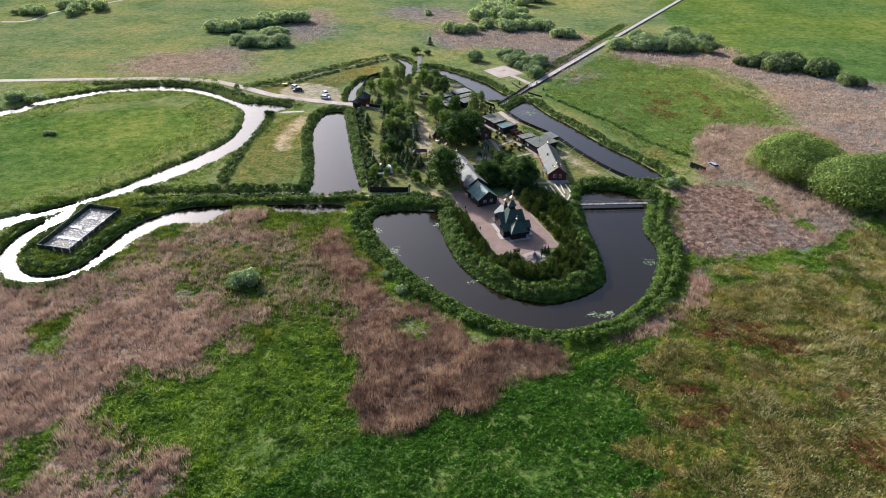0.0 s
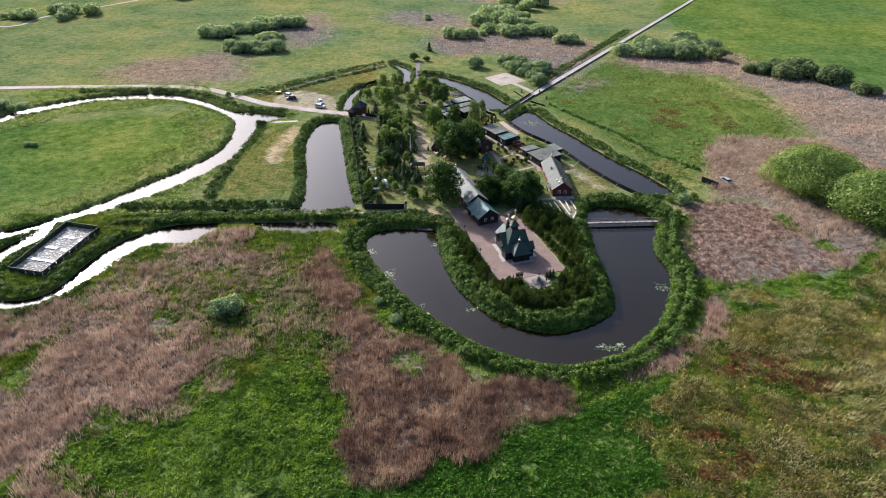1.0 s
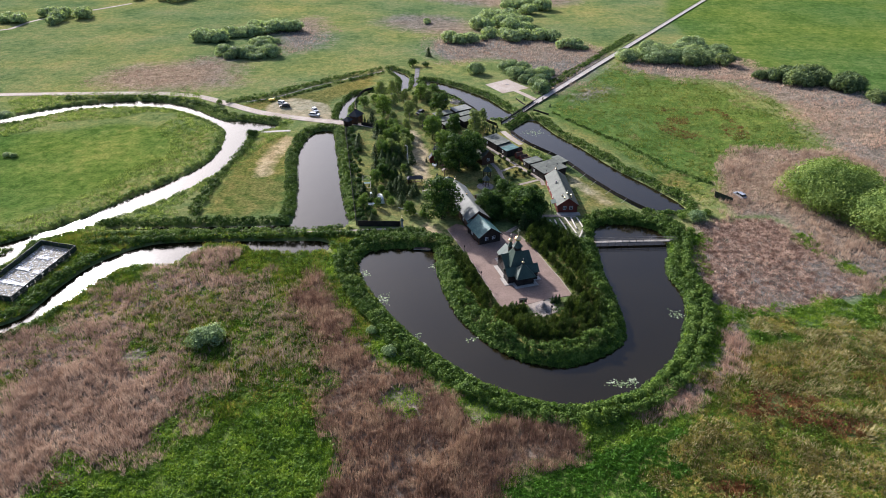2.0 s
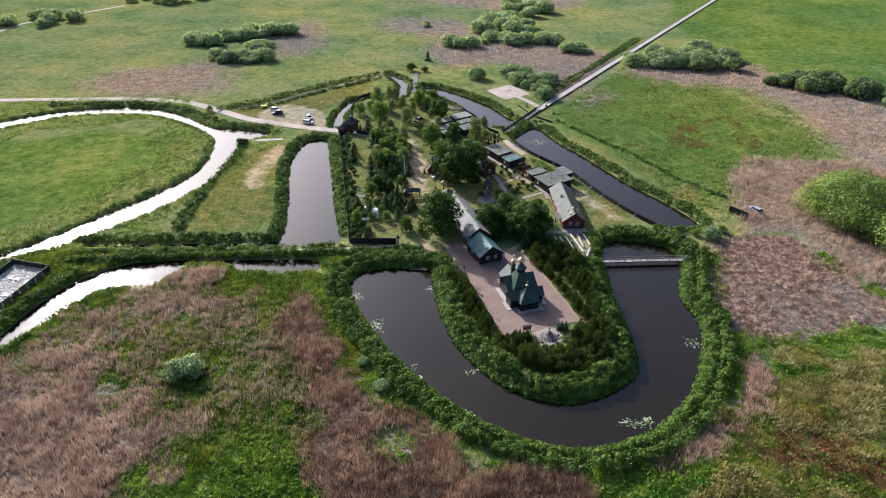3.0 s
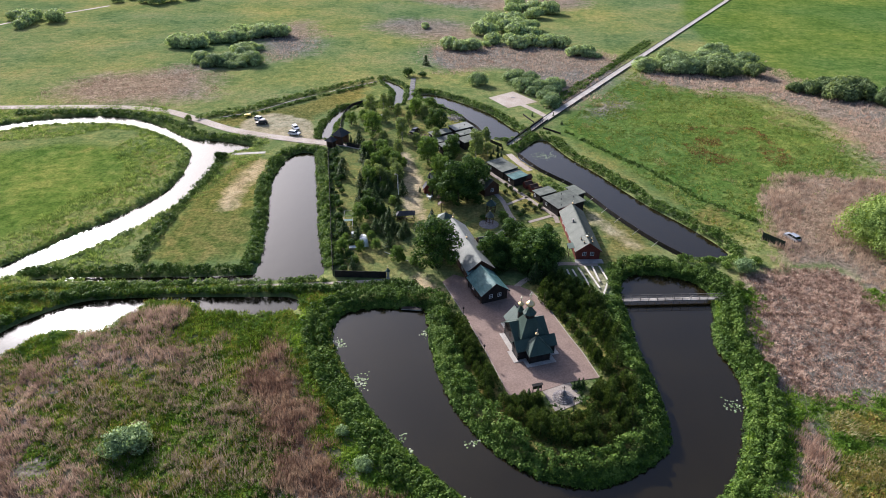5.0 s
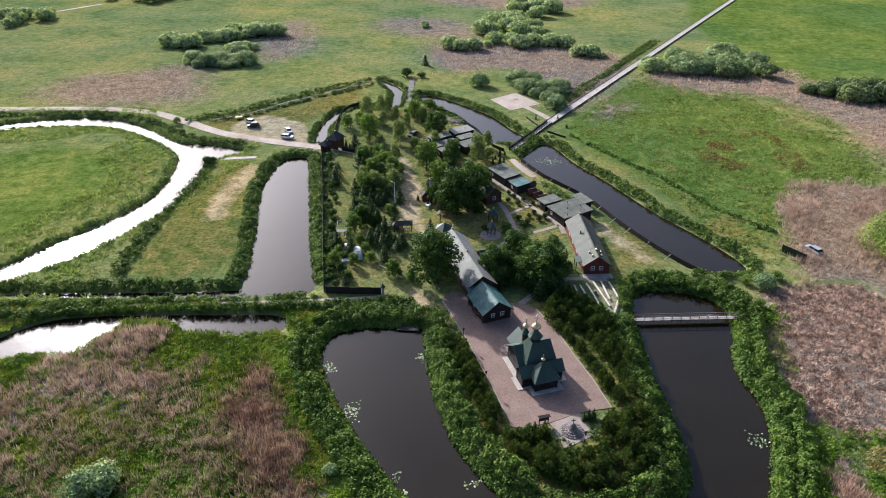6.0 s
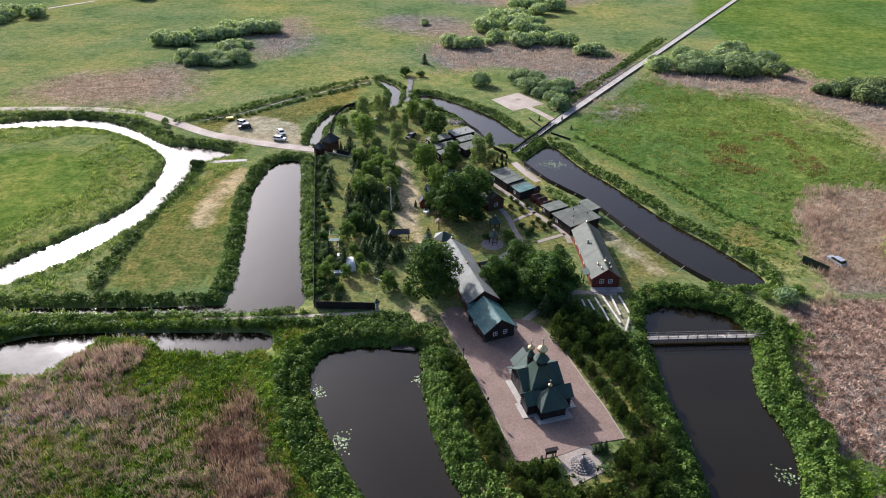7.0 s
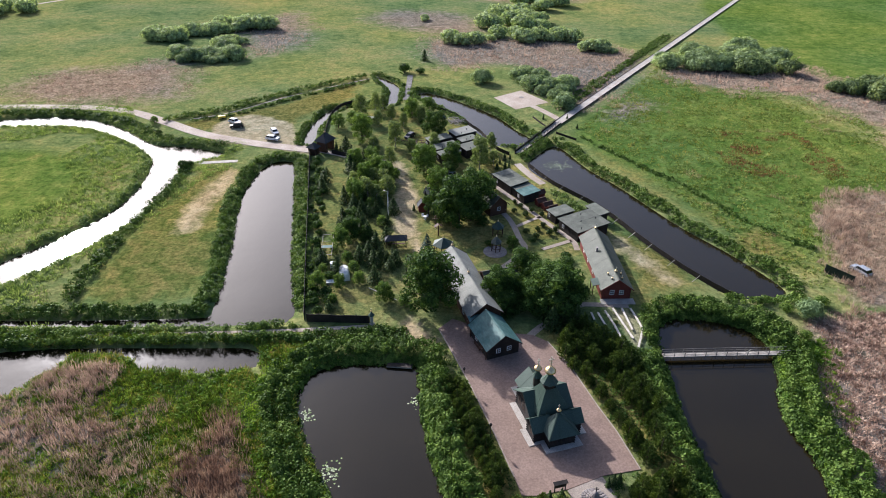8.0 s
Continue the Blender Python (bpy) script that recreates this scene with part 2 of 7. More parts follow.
dirt = ramp(t_, patch, [(0.3, (0.29, 0.222, 0.15)), (0.7, (0.47, 0.385, 0.29))])


def cover(socket, soft=0.22):
    v = calc(t_, "ADD", socket, ragged)
    return calc(t_, "DIVIDE", calc(t_, "SUBTRACT", v, 0.5 - soft), 2 * soft, True)


col = mixc(t_, cover(sep.outputs[2]), grass, lush)
col = mixc(t_, cover(zone.outputs["Alpha"]), col, brown)
col = mixc(t_, cover(sep.outputs[0]), col, reed)
col = mixc(t_, cover(sep.outputs[1]), col, dirt)
mottle, field = noise_at(t_, 0.4, 4.0, 0.7), noise_at(t_, 0.011, 3.0, 0.5)
col = mixc(t_, 1.0, col, ramp(t_, mottle, [(0.33, (0.7, 0.76, 0.68)), (0.5, (1.0, 1.0, 1.0)), (0.67, (1.22, 1.18, 1.15))]), "MULTIPLY")
col = mixc(t_, 1.0, col, ramp(t_, field, [(0.38, (0.82, 0.94, 0.9)), (0.62, (1.24, 1.14, 0.86))]), "MULTIPLY")
col = mixc(t_, 1.0, col, ramp(t_, clump, [(0.3, (0.62, 0.64, 0.6)), (0.55, (1.02, 1.02, 1.0)), (0.75, (1.28, 1.25, 1.2))]), "MULTIPLY")
col = mixc(t_, 1.0, col, ramp(t_, fine, [(0.3, (0.75, 0.75, 0.75)), (0.7, (1.22, 1.22, 1.22))]), "MULTIPLY")
t_.links.new(col, p_.inputs["Base Color"])
p_.inputs["Roughness"].default_value = 0.95
p_.inputs["Specular IOR Level"].default_value = 0.0
bump(t_, p_, calc(t_, "ADD", clump, calc(t_, "MULTIPLY", fine, 0.35)), 0.8, 0.5)


# ---- building kit ----
def fast_mesh(name, verts, faces, material, smooth=False):
    """A mesh from an array of places and an array of faces with equally many corners."""
    verts, faces = np.asarray(verts, np.float32), np.asarray(faces, np.int32)
    me = bpy.data.meshes.new(name)
    n, k = faces.shape
    me.vertices.add(len(verts))
    me.vertices.foreach_set("co", verts.ravel())
    me.loops.add(n * k)
    me.loops.foreach_set("vertex_index", faces.ravel())
    me.polygons.add(n)
    me.polygons.foreach_set("loop_start", np.arange(0, n * k, k, dtype=np.int32))
    me.polygons.foreach_set("use_smooth", np.full(n, smooth))
    me.update(calc_edges=True)
    me.materials.append(material)
    return me


class Geo:
    """Gathers the faces of one part."""

    def __init__(self):
        self.v, self.f = [], []

    def add(self, verts, faces, m=None):
        o = len(self.v)
        self.v += [tuple(m @ Vector(p)) if m else tuple(p) for p in verts]
        self.f += [tuple(i + o for i in q) for q in faces]
        return self

    def box(self, x0, y0, z0, x1, y1, z1, m=None):
        c = [(x, y, z) for z in (z0, z1) for x, y in ((x0, y0), (x1, y0), (x1, y1), (x0, y1))]
        return self.add(c, [(3, 2, 1, 0), (4, 5, 6, 7), (0, 1, 5, 4), (1, 2, 6, 5), (2, 3, 7, 6), (3, 0, 4, 7)], m)

    def prism(self, poly, z0, z1, m=None):
        n = len(poly)
        c = [(x, y, z) for z in (z0, z1) for x, y in poly]
        return self.add(c, [tuple(range(n))[::-1], tuple(range(n, 2 * n))] + [(i, (i + 1) % n, n + (i + 1) % n, n + i) for i in range(n)], m)

    def lathe(self, profile, n=12, m=None):
        c = [(r * math.cos(2 * math.pi * i / n), r * math.sin(2 * math.pi * i / n), z) for r, z in profile for i in range(n)]
        q = [(a * n + i, a * n + (i + 1) % n, (a + 1) * n + (i + 1) % n, (a + 1) * n + i) for a in range(len(profile) - 1) for i in range(n)]
        return self.add(c, q + [tuple(range(n))[::-1], tuple(range(len(c) - n, len(c)))], m)

    def rod(self, a, b, r, r2=None, n=6):
        a, b = Vector(a), Vector(b)
        m = Matrix.Translation(a) @ (b - a).to_track_quat("Z", "Y").to_matrix().to_4x4()
        return self.lathe([(r, 0), (r if r2 is None else r2, (b - a).length)], n, m)

    def beam(self, a, b, w, h):
        """A squared timber from a to b, w wide and h high."""
        a, b = Vector(a), Vector(b)
        d = b - a
        m = Matrix.Translation(a) @ Matrix.Rotation(math.atan2(d.y, d.x), 4, "Z") @ Matrix.Rotation(-math.atan2(d.z, math.hypot(d.x, d.y)), 4, "Y")
        return self.box(0, -w / 2, -h / 2, d.length, w / 2, h / 2, m)

    def slab(self, quad, thick):
        """A sheet over four corners, with thickness below."""
        up = (Vector(quad[1]) - Vector(quad[0])).cross(Vector(quad[-1]) - Vector(quad[0])).normalized()
        low = [Vector(p) - up * thick for p in quad]
        n = len(quad)
        return self.add([*low, *[Vector(p) for p in quad]], [tuple(range(n))[::-1], tuple(range(n, 2 * n))] + [(i, (i + 1) % n, n + (i + 1) % n, n + i) for i in range(n)])


def part(name, geo, material, parent, label="", smooth=False):
    me = bpy.data.meshes.new(name)
    me.from_pydata(geo.v, [], geo.f)
    if smooth:
        me.polygons.foreach_set("use_smooth", np.full(len(me.polygons), True))
    me.update()
    me.materials.append(material)
    ob = new(name, me)
    ob.parent = parent
    return tagged(ob, label)


def thing(name, m, label, category, group=""):
    ob = new(name)
    ob.matrix_world = m
    ob.empty_display_size = 0.3
    return tagged(ob, label, category, group)


def solo(name, geo, material, label, category="", kind="", m=None, group=""):
    ob = part(name, geo, material, None)
    if m:
        ob.matrix_world = m
    return tagged(ob, label, category, group, kind)


def curve_through(points, closed=False, step=2.0):
    """A smooth line through the corners of the plan."""
    p = np.array(points, float)
    if closed:
        q = np.vstack([p[-1], p, p[0], p[1]])
    else:
        q = np.vstack([2 * p[0] - p[1], p, 2 * p[-1] - p[-2]])
    out = []
    for i in range(1, len(q) - 2):
        n = max(1, int(np.linalg.norm(q[i + 1] - q[i]) / step))
        u = (np.arange(n) / n)[:, None]
        a, b, c, d = q[i - 1], q[i], q[i + 1], q[i + 2]
        out.append(0.5 * (2 * b + (c - a) * u + (2 * a - 5 * b + 4 * c - d) * u**2 + (3 * b - a - 3 * c + d) * u**3))
    return np.vstack(out + ([] if closed else [p[-1:]]))


def near_line(pts, line, closed=False):
    """Distance of many places from a line of the plan."""
    a = np.asarray(line, float)
    b = np.roll(a, -1, 0) if closed else a[1:]
    a = a if closed else a[:-1]
    best = np.full(len(pts), 1e9)
    for p, q in zip(a, b):
        d = q - p
        u = np.clip(((pts - p) @ d) / max(d @ d, 1e-9), 0, 1)
        e = pts - p - u[:, None] * d
        best = np.minimum(best, (e * e).sum(1))
    return np.sqrt(best)


def inside(pts, poly):
    p = np.asarray(poly, float)
    q = np.roll(p, -1, 0)
    x, y, odd = pts[:, 0], pts[:, 1], np.zeros(len(pts), bool)
    for (x0, y0), (x1, y1) in zip(p, q):
        if y0 != y1:
            odd ^= ((y0 > y) != (y1 > y)) & (x < (x1 - x0) * (y - y0) / (y1 - y0) + x0)
    return odd


def signed(pts, poly):
    """Metres from the rim of an area: minus inside it."""
    pts = np.asarray(pts, float)
    lo, hi = np.min(poly, 0) - 30, np.max(poly, 0) + 30
    out = np.full(len(pts), 30.0)
    k = ((pts >= lo) & (pts <= hi)).all(1)
    if k.any():
        d = near_line(pts[k], poly, True)
        out[k] = np.where(inside(pts[k], poly), -d, d)
    return out


_rng = np.random.default_rng(7)
_table = _rng.random((64, 64))


def wobble(pts, size):
    """Smooth noise over the plan, 0 to 1, with swells about that many metres across."""
    p = np.asarray(pts, float) / size
    i = np.floor(p).astype(int)
    u = p - i
    u = u * u * (3 - 2 * u)
    t = lambda a, b: _table[(i[:, 0] + a) % 64, (i[:, 1] + b) % 64]
    return (t(0, 0) * (1 - u[:, 0]) + t(1, 0) * u[:, 0]) * (1 - u[:, 1]) + (t(0, 1) * (1 - u[:, 0]) + t(1, 1) * u[:, 0]) * u[:, 1]


# ---- the plan: waters ----
moat_outer = [(-1.6, 172.0), (-7.9, 172.4), (-15.5, 171.9), (-20.1, 169.3), (-21.6, 164), (-19.6, 156.6), (-14.3, 146.1), (-7, 134.9), (0.9, 125.8), (10, 117.9), (18.7, 113.7), (25.5, 112.5), (32.7, 113.7), (40.5, 117.5), (47.7, 124.5), (52.5, 131.9), (56.8, 141.2), (58.9, 150.6), (57.9, 158.1), (58.8, 164), (62.0, 172.2), (63.1, 179.1), (61.6, 182.5), (57.9, 184.9), (52.0, 186.6), (45.7, 185.7)]
moat_inner = [(42.7, 179.3), (42.0, 169.1), (41.5, 159.9), (41.7, 153.2), (41.9, 144.1), (41.3, 135.8), (39.4, 131.6), (34.6, 127.6), (28.2, 124.6), (21.6, 124.6), (15.2, 127.6), (9.8, 132.9), (4.6, 141.2), (0.9, 153.3), (-0.8, 164.4), (-1.2, 169.5)]
MOAT = curve_through(moat_outer + moat_inner, True)
CANAL = curve_through([(-51.1, 253), (-50.4, 257), (-49.2, 260.4), (-47.4, 262.2), (-45, 262.6), (-42.4, 261.7), (-40.9, 256.8), (-38.6, 245), (-34.9, 226), (-30.6, 204), (-26.8, 188), (-26.6, 186), (-28, 185.2), (-41.4, 185), (-42.8, 185.6), (-43.2, 188), (-44.2, 198), (-47.2, 215), (-50, 230), (-51.6, 242)], True)
DITCH = np.array([(-97, 182.5), (-73.3, 182.0), (-41.6, 182.7), (-26.7, 183.9), (-27.7, 185.6), (-42.5, 185.4), (-55.8, 184.5), (-72.7, 183.9), (-97, 183.6)])
POND = curve_through([(-52.0, 172.0), (-50.1, 169.9), (-43.3, 169.5), (-33.3, 169.6), (-30.0, 171.4), (-30.2, 174.8), (-33, 176.2), (-44, 176.1), (-58, 175.9), (-70, 175.4), (-75, 174), (-66, 173.4), (-58, 173.8)], True)
HEDGE_PATH = curve_through([(-99, 175.2), (-90, 176.6), (-77, 177.6), (-56.5, 178.8), (-43, 179.5), (-32.6, 180.1), (-21.2, 181.1), (-11.7, 182.1), (-6.4, 182.6), (-2.6, 181.6)])
river_inner = [(-255.4, 232.3), (-209.3, 236.1), (-183.9, 256.1), (-174.2, 268.4), (-164.4, 277.8), (-151.5, 287.8), (-131.8, 290.3), (-115.2, 287.6), (-99.0, 277.5), (-88.8, 268.0), (-84.2, 260.7), (-80.9, 243.9), (-82.2, 228.8), (-88.5, 215.2), (-95.1, 205.3), (-106.9, 186.9), (-119.1, 174.8), (-132.2, 167.1), (-190, 138.4)]
river_outer = [(-190, 125.2), (-128.2, 160.0), (-116.0, 172.0), (-104.2, 180.7), (-91.3, 194.4), (-84.5, 202.8), (-78.3, 215.2), (-74.6, 224.3), (-73.1, 243.9), (-73.7, 256.1), (-68.2, 263.4), (-64.1, 267.6), (-78.0, 273.0), (-87.6, 274.2), (-92.7, 277.5), (-105.1, 288.4), (-118.4, 296.5), (-132.8, 299.3), (-147.7, 296.7), (-165.0, 288.7), (-178.7, 276.2), (-188.0, 263.2), (-211.5, 245.6), (-254.4, 243.7)]
RIVER = curve_through(river_inner + river_outer, True)
branch_outer = [(-113.7, 174.2), (-119.8, 161.9), (-121.4, 151.8), (-118.8, 142.7), (-110.8, 133.7), (-101.7, 131.9), (-94, 136.1), (-89.6, 143.1), (-86.5, 152.3), (-81.2, 160.7), (-75.2, 162.5), (-69.5, 163.6), (-66.9, 167.5), (-64.6, 171.4)]
branch_inner = [(-65.6, 175.2), (-71.5, 175.1), (-78.5, 174.0), (-85.2, 169.4), (-90.3, 162.7), (-93.3, 153.3), (-95.2, 142.0), (-99.4, 137.2), (-107, 136.6), (-113.2, 142.2), (-115.6, 149.2), (-115.0, 157.6), (-111.0, 166)]
BRANCH = curve_through(branch_outer + branch_inner, True)
NORTH = curve_through([(-27.5, 352), (-22.9, 347.8), (-16.8, 338), (-15.9, 326), (-16.3, 315), (-21.1, 309.7), (-29.8, 311.6), (-34.6, 310), (-37.2, 305.4), (-38.5, 299), (-39.8, 289), (-39.1, 277.5), (-39.6, 274.6), (-41.8, 275), (-43.1, 286.4), (-42, 298.9), (-40.4, 304.6), (-37.4, 310.5), (-30.8, 314.2), (-22.1, 313.2), (-19.4, 315.6), (-19.8, 332.3), (-23.6, 341.6)], True)
ARC = curve_through([(-8.8, 327), (-6.2, 330.1), (2.3, 324.3), (12.8, 312.8), (20.5, 302.3), (26.2, 289.1), (30, 281.3), (26.6, 275.7), (20.6, 275.1), (17.1, 278.5), (12.0, 288.8), (8.4, 300.2), (0.4, 312.5), (-6.9, 321.7)], True)
RCANAL = curve_through([(31, 269.3), (37.4, 275.5), (43.9, 258.6), (50.7, 245.5), (59.8, 225.0), (68.1, 210.6), (73.3, 199.4), (73.6, 195.0), (70.3, 193.4), (62.1, 194.4), (56.5, 202.4), (50.3, 215.3), (43.3, 232.2), (33.2, 247.0), (26.7, 259.3)], True)
WATERS = [MOAT, CANAL, DITCH, RIVER, BRANCH, POND, NORTH, ARC, RCANAL]


def shore(pts):
    """Metres from the nearest water: minus in it."""
    return np.min([signed(pts, w) for w in WATERS], 0)


# ---- the plan: what grows and lies where ----
REEDS_W = curve_through([(-120, 128.3), (-99.6, 129.8), (-84, 134.3), (-81.9, 147.3), (-74.1, 159.9), (-59.7, 166.5), (-49.8, 161.9), (-43, 152.7), (-50, 147.6), (-63, 143.5), (-62, 131.3), (-50, 120.2), (-44, 113.7), (-52, 101.4), (-66, 92.1), (-70, 84.1), (-57, 77.1), (-48, 66), (-100, 40), (-150, 60), (-150, 115.2)], True)
REEDS_MID = curve_through([(-30.4, 158.8), (-26.5, 149.6), (-20.5, 138.6), (-11.4, 125.8), (2.2, 112.7), (14.3, 105.9), (26.1, 104.3), (25.5, 100.6), (13.4, 96.2), (7.5, 90.9), (-4.4, 85.6), (-14.6, 82.8), (-17.4, 93.2), (-19.5, 104.9), (-23.5, 118.2), (-24.5, 130.3), (-34, 142.4), (-33.5, 151.7)], True)
REEDS_CUT = curve_through([(71.0, 175.5), (66.5, 165.4), (63.9, 155.2), (63.4, 147.1), (70, 142.4), (79.6, 141.5), (91, 146.1), (105.1, 151.7), (103.4, 163.0), (99.9, 173.6), (96.9, 187.1), (84.5, 187.1), (74.2, 185.1)], True)
REEDS_E = curve_through([(87, 191.4), (97.7, 189.2), (100.7, 175.5), (104.2, 162.9), (105.9, 152.3), (125.3, 163.0), (133.4, 177.3), (148.4, 187.3), (155.2, 210.1), (144.4, 231.3), (120.4, 242.7), (96.7, 230.4), (91.4, 210.1)], True)
REEDS_NE = curve_through([(92, 356), (105, 336), (125, 330), (138, 323), (147, 290), (143.3, 257.5), (142.9, 225.5), (155.2, 210.1), (197, 201.4), (243.2, 239.9), (222.1, 287.6), (190, 308), (162, 346), (157, 376), (136, 384), (112, 376)], True)
REEDS_N = curve_through([(-3.8, 415.4), (59.9, 411.7), (89.8, 381.4), (58, 315.4), (45.5, 320.2), (32.9, 366.3), (0.1, 366.3)], True)
REEDS_NW = curve_through([(-167.8, 326), (-160.1, 354.8), (-136.9, 364.4), (-117.6, 377.7), (-104.1, 354.8), (-95.4, 322.2), (-108, 314.5), (-142.7, 310.7)], True)
REEDS_NW2 = curve_through([(-106.4, 439.6), (-84.5, 478.9), (-65.5, 410.8), (-86.5, 381.4)], True)
REEDS_FAR = curve_through([(-19.2, 547.5), (58, 508.3), (106.3, 547.5), (58, 626), (-28.8, 606.4)], True)
REEDS_N2 = curve_through([(-43.3, 459.2), (0.1, 422), (24.2, 434.7), (9.8, 478.9), (-28.8, 488.7)], True)
REEDS_NE2 = curve_through([(57.7, 304), (70.2, 319.3), (77.7, 315.2), (63.3, 299.2)], True)
REED_STRIP = curve_through([(65.5, 140.4), (68, 133.3), (58.5, 119.7), (46.2, 111.2), (37, 107.4), (45, 114.7), (55.5, 122.7), (61, 131.3)], True)
POCKETS = [curve_through([(-92, 113.4), (-88.8, 118), (-84.6, 119.4), (-83, 116), (-84.4, 108), (-82.4, 103.4), (-85, 103), (-88.6, 107.4)], True), curve_through([(-76.2, 78), (-73.7, 81.3), (-70.1, 77.3), (-71.2, 72.5), (-73, 69.9)], True), curve_through([(-9.4, 113.3), (-8, 114.4), (-6.4, 112.6), (-8, 111.6)], True)]
LAWNS = [
    curve_through([(-179.4, 246.5), (-147.7, 260.7), (-121.5, 268.3), (-96.8, 251.2), (-100.5, 226.5), (-114.4, 196.4), (-143.7, 179.3)], True),
    np.array([(-80, 30), (-36, 66), (-16.4, 80.1), (5.3, 90.1), (25.3, 99.6), (44.5, 106.2), (40, 60), (60, 20)]),
    curve_through([(-40, 150.6), (-30, 120.2), (-27, 95.1), (-55, 75), (-68, 88.1), (-46, 108.2), (-42, 118.2), (-62, 135.3), (-60, 148.6)], True),
    curve_through([(106.3, 297.3), (144.9, 410.8), (222.1, 420), (318.6, 326), (241.4, 297.3), (193.1, 306.9), (154.5, 340.4), (120.7, 340.4)], True),
]
LAWNS += [
    curve_through([(-70.5, 191.4), (-69, 236), (-60, 240), (-54, 236), (-47.3, 194.4)], True),
    curve_through([(20, 96.1), (44.5, 104.1), (58, 115.7), (70.5, 129.8), (79, 138.9), (76, 141.4), (67, 133.3), (54, 119.2), (42, 109.7), (26, 103.1)], True),
    curve_through([(144.9, 410.8), (231.7, 626), (600, 700), (675.6, 392.4), (318.6, 326), (222.1, 420)], True),
    curve_through([(105.8, 151.3), (125.6, 162.5), (120, 151.7), (110.7, 149.6)], True),
    curve_through([(46.4, 293.4), (91.8, 350), (125.6, 316.4), (135.8, 249.3), (93.2, 215.9), (76.7, 206.2), (56.2, 254.1)], True),
    curve_through([(-64, 150.6), (-33.9, 160.9), (-24, 130.3), (-14, 108.2), (24, 100.1), (44, 96.1), (40, 62), (-60, 62), (-44, 112.2)], True),
]
SEDGES = [
    curve_through([(46, 105.2), (62, 122.2), (72, 137.4), (100, 139.4), (129.7, 158.8), (160, 120.2), (120, 40), (30, 42), (35, 74), (37, 95.1)], True),
    curve_through([(-125.5, 260.7), (-90.7, 260.7), (-85.5, 239.9), (-94.1, 213), (-120.7, 185.3), (-149, 173.2), (-98.6, 197.4), (-93.3, 239.9), (-113.8, 266.4)], True),
]
BARE = [
    curve_through([(-58.6, 256), (-61.4, 244), (-63.4, 236), (-61.6, 217), (-57.4, 219), (-57.2, 233), (-55.6, 246), (-56, 255)], True),
    curve_through([(40.2, 218), (43.8, 217), (48.2, 208), (52.6, 199), (50.6, 197), (46.4, 203), (42.6, 211)], True),
    curve_through([(26, 262), (29.5, 260), (33, 252), (30.6, 249), (26.6, 255)], True),
    curve_through([(35.2, 188.4), (39.4, 188.6), (40, 182), (39, 177), (37.6, 177.4), (37, 182)], True),
]
SANDY = [
    curve_through([(-73, 279), (-74, 291.7), (-69.5, 299), (-63, 301), (-56, 297), (-49.4, 292), (-44.6, 279), (-38.6, 272.6), (-38.4, 266.4), (-54.9, 272.6), (-69.5, 274.6)], True),
    curve_through([(-13.9, 261.6), (-10.6, 247.5), (-10.7, 232.3), (-8.8, 218.8), (-5.8, 214.9), (-4.8, 220.7), (-5.8, 236.1), (-6.7, 247.5), (-10.5, 260.7)], True),
    curve_through([(-9.2, 247), (-7.6, 236), (-8.4, 226), (-3.6, 210), (-0.6, 204), (0.6, 206), (-3, 214), (-4.6, 226), (-5, 240)], True),
    curve_through([(-3.9, 185.3), (-1, 181.3), (2, 179.3), (0, 177.3), (-4.9, 178.3), (-5.9, 181.3)], True),
]

# ---- ground: one sheet to the horizon, dug out for the waters ----
def spread(lo, hi, step, far):
    core = np.arange(lo, hi + step, step)
    grow = [step * 1.12**k for k in range(1, 200)]
    out = np.cumsum(grow)
    out = out[: np.searchsorted(out, far) + 1]
    return np.r_[(lo - out)[::-1], core, core[-1] + out]


gx, gy = spread(-200, 130, 1.25, 3500), spread(40, 362, 1.25, 3800)
px, py = np.meshgrid(gx, gy)
plan_pts = np.c_[px.ravel(), py.ravel()]
wet = shore(plan_pts)
swell = (wobble(plan_pts, 9) - 0.5) * 0.5 + (wobble(plan_pts, 2.7) - 0.5) * 0.35
calm = np.clip((wet - 1.5) / 6, 0, 1)
ISLAND = curve_through([(43.6, 183.3), (41.9, 160.9), (41, 140.4), (35, 129), (24.5, 125.4), (13.6, 129), (4, 142.4), (-1, 166), (-23.7, 183.3), (-38.5, 270.3), (-28.8, 297.3), (-11.5, 314.5), (7.8, 297.3), (25.2, 266.4), (45, 228.4), (61.2, 193.4)], True, 4.0)
calm *= np.clip(signed(plan_pts, ISLAND) / 5, 0, 1)
SANDPAD = np.array([(20.2, 322.2), (31.2, 331.3), (40.0, 317.0), (27.3, 308.8)])
TRACK = curve_through([(-405.2, 297.3), (-289.4, 301.1), (-213.7, 304.9), (-173.7, 306.9), (-133.4, 308.0), (-110.0, 304), (-92.5, 293.4), (-75.2, 281.8), (-55.6, 274.1), (-37.8, 269.3)])
for gone in (signed(plan_pts, SANDPAD) - 1, near_line(plan_pts, TRACK) - 3, near_line(plan_pts, np.array([(32.9, 314.5), (42.0, 297.3)])) - 2, signed(plan_pts, np.array([(-110.5, 148.1), (-100.6, 145.7), (-97.0, 169.5), (-107.7, 172.4)])) - 1, near_line(plan_pts, np.array([(-61.3, 258.8), (-74.8, 260.9)])) - 2):
    calm *= np.clip(gone / 4, 0, 1)
height = np.where(wet < 2.0, np.clip(-0.8 + 0.4 * wet, -2.2, 0.0), 0.0) + swell * calm * 0.6
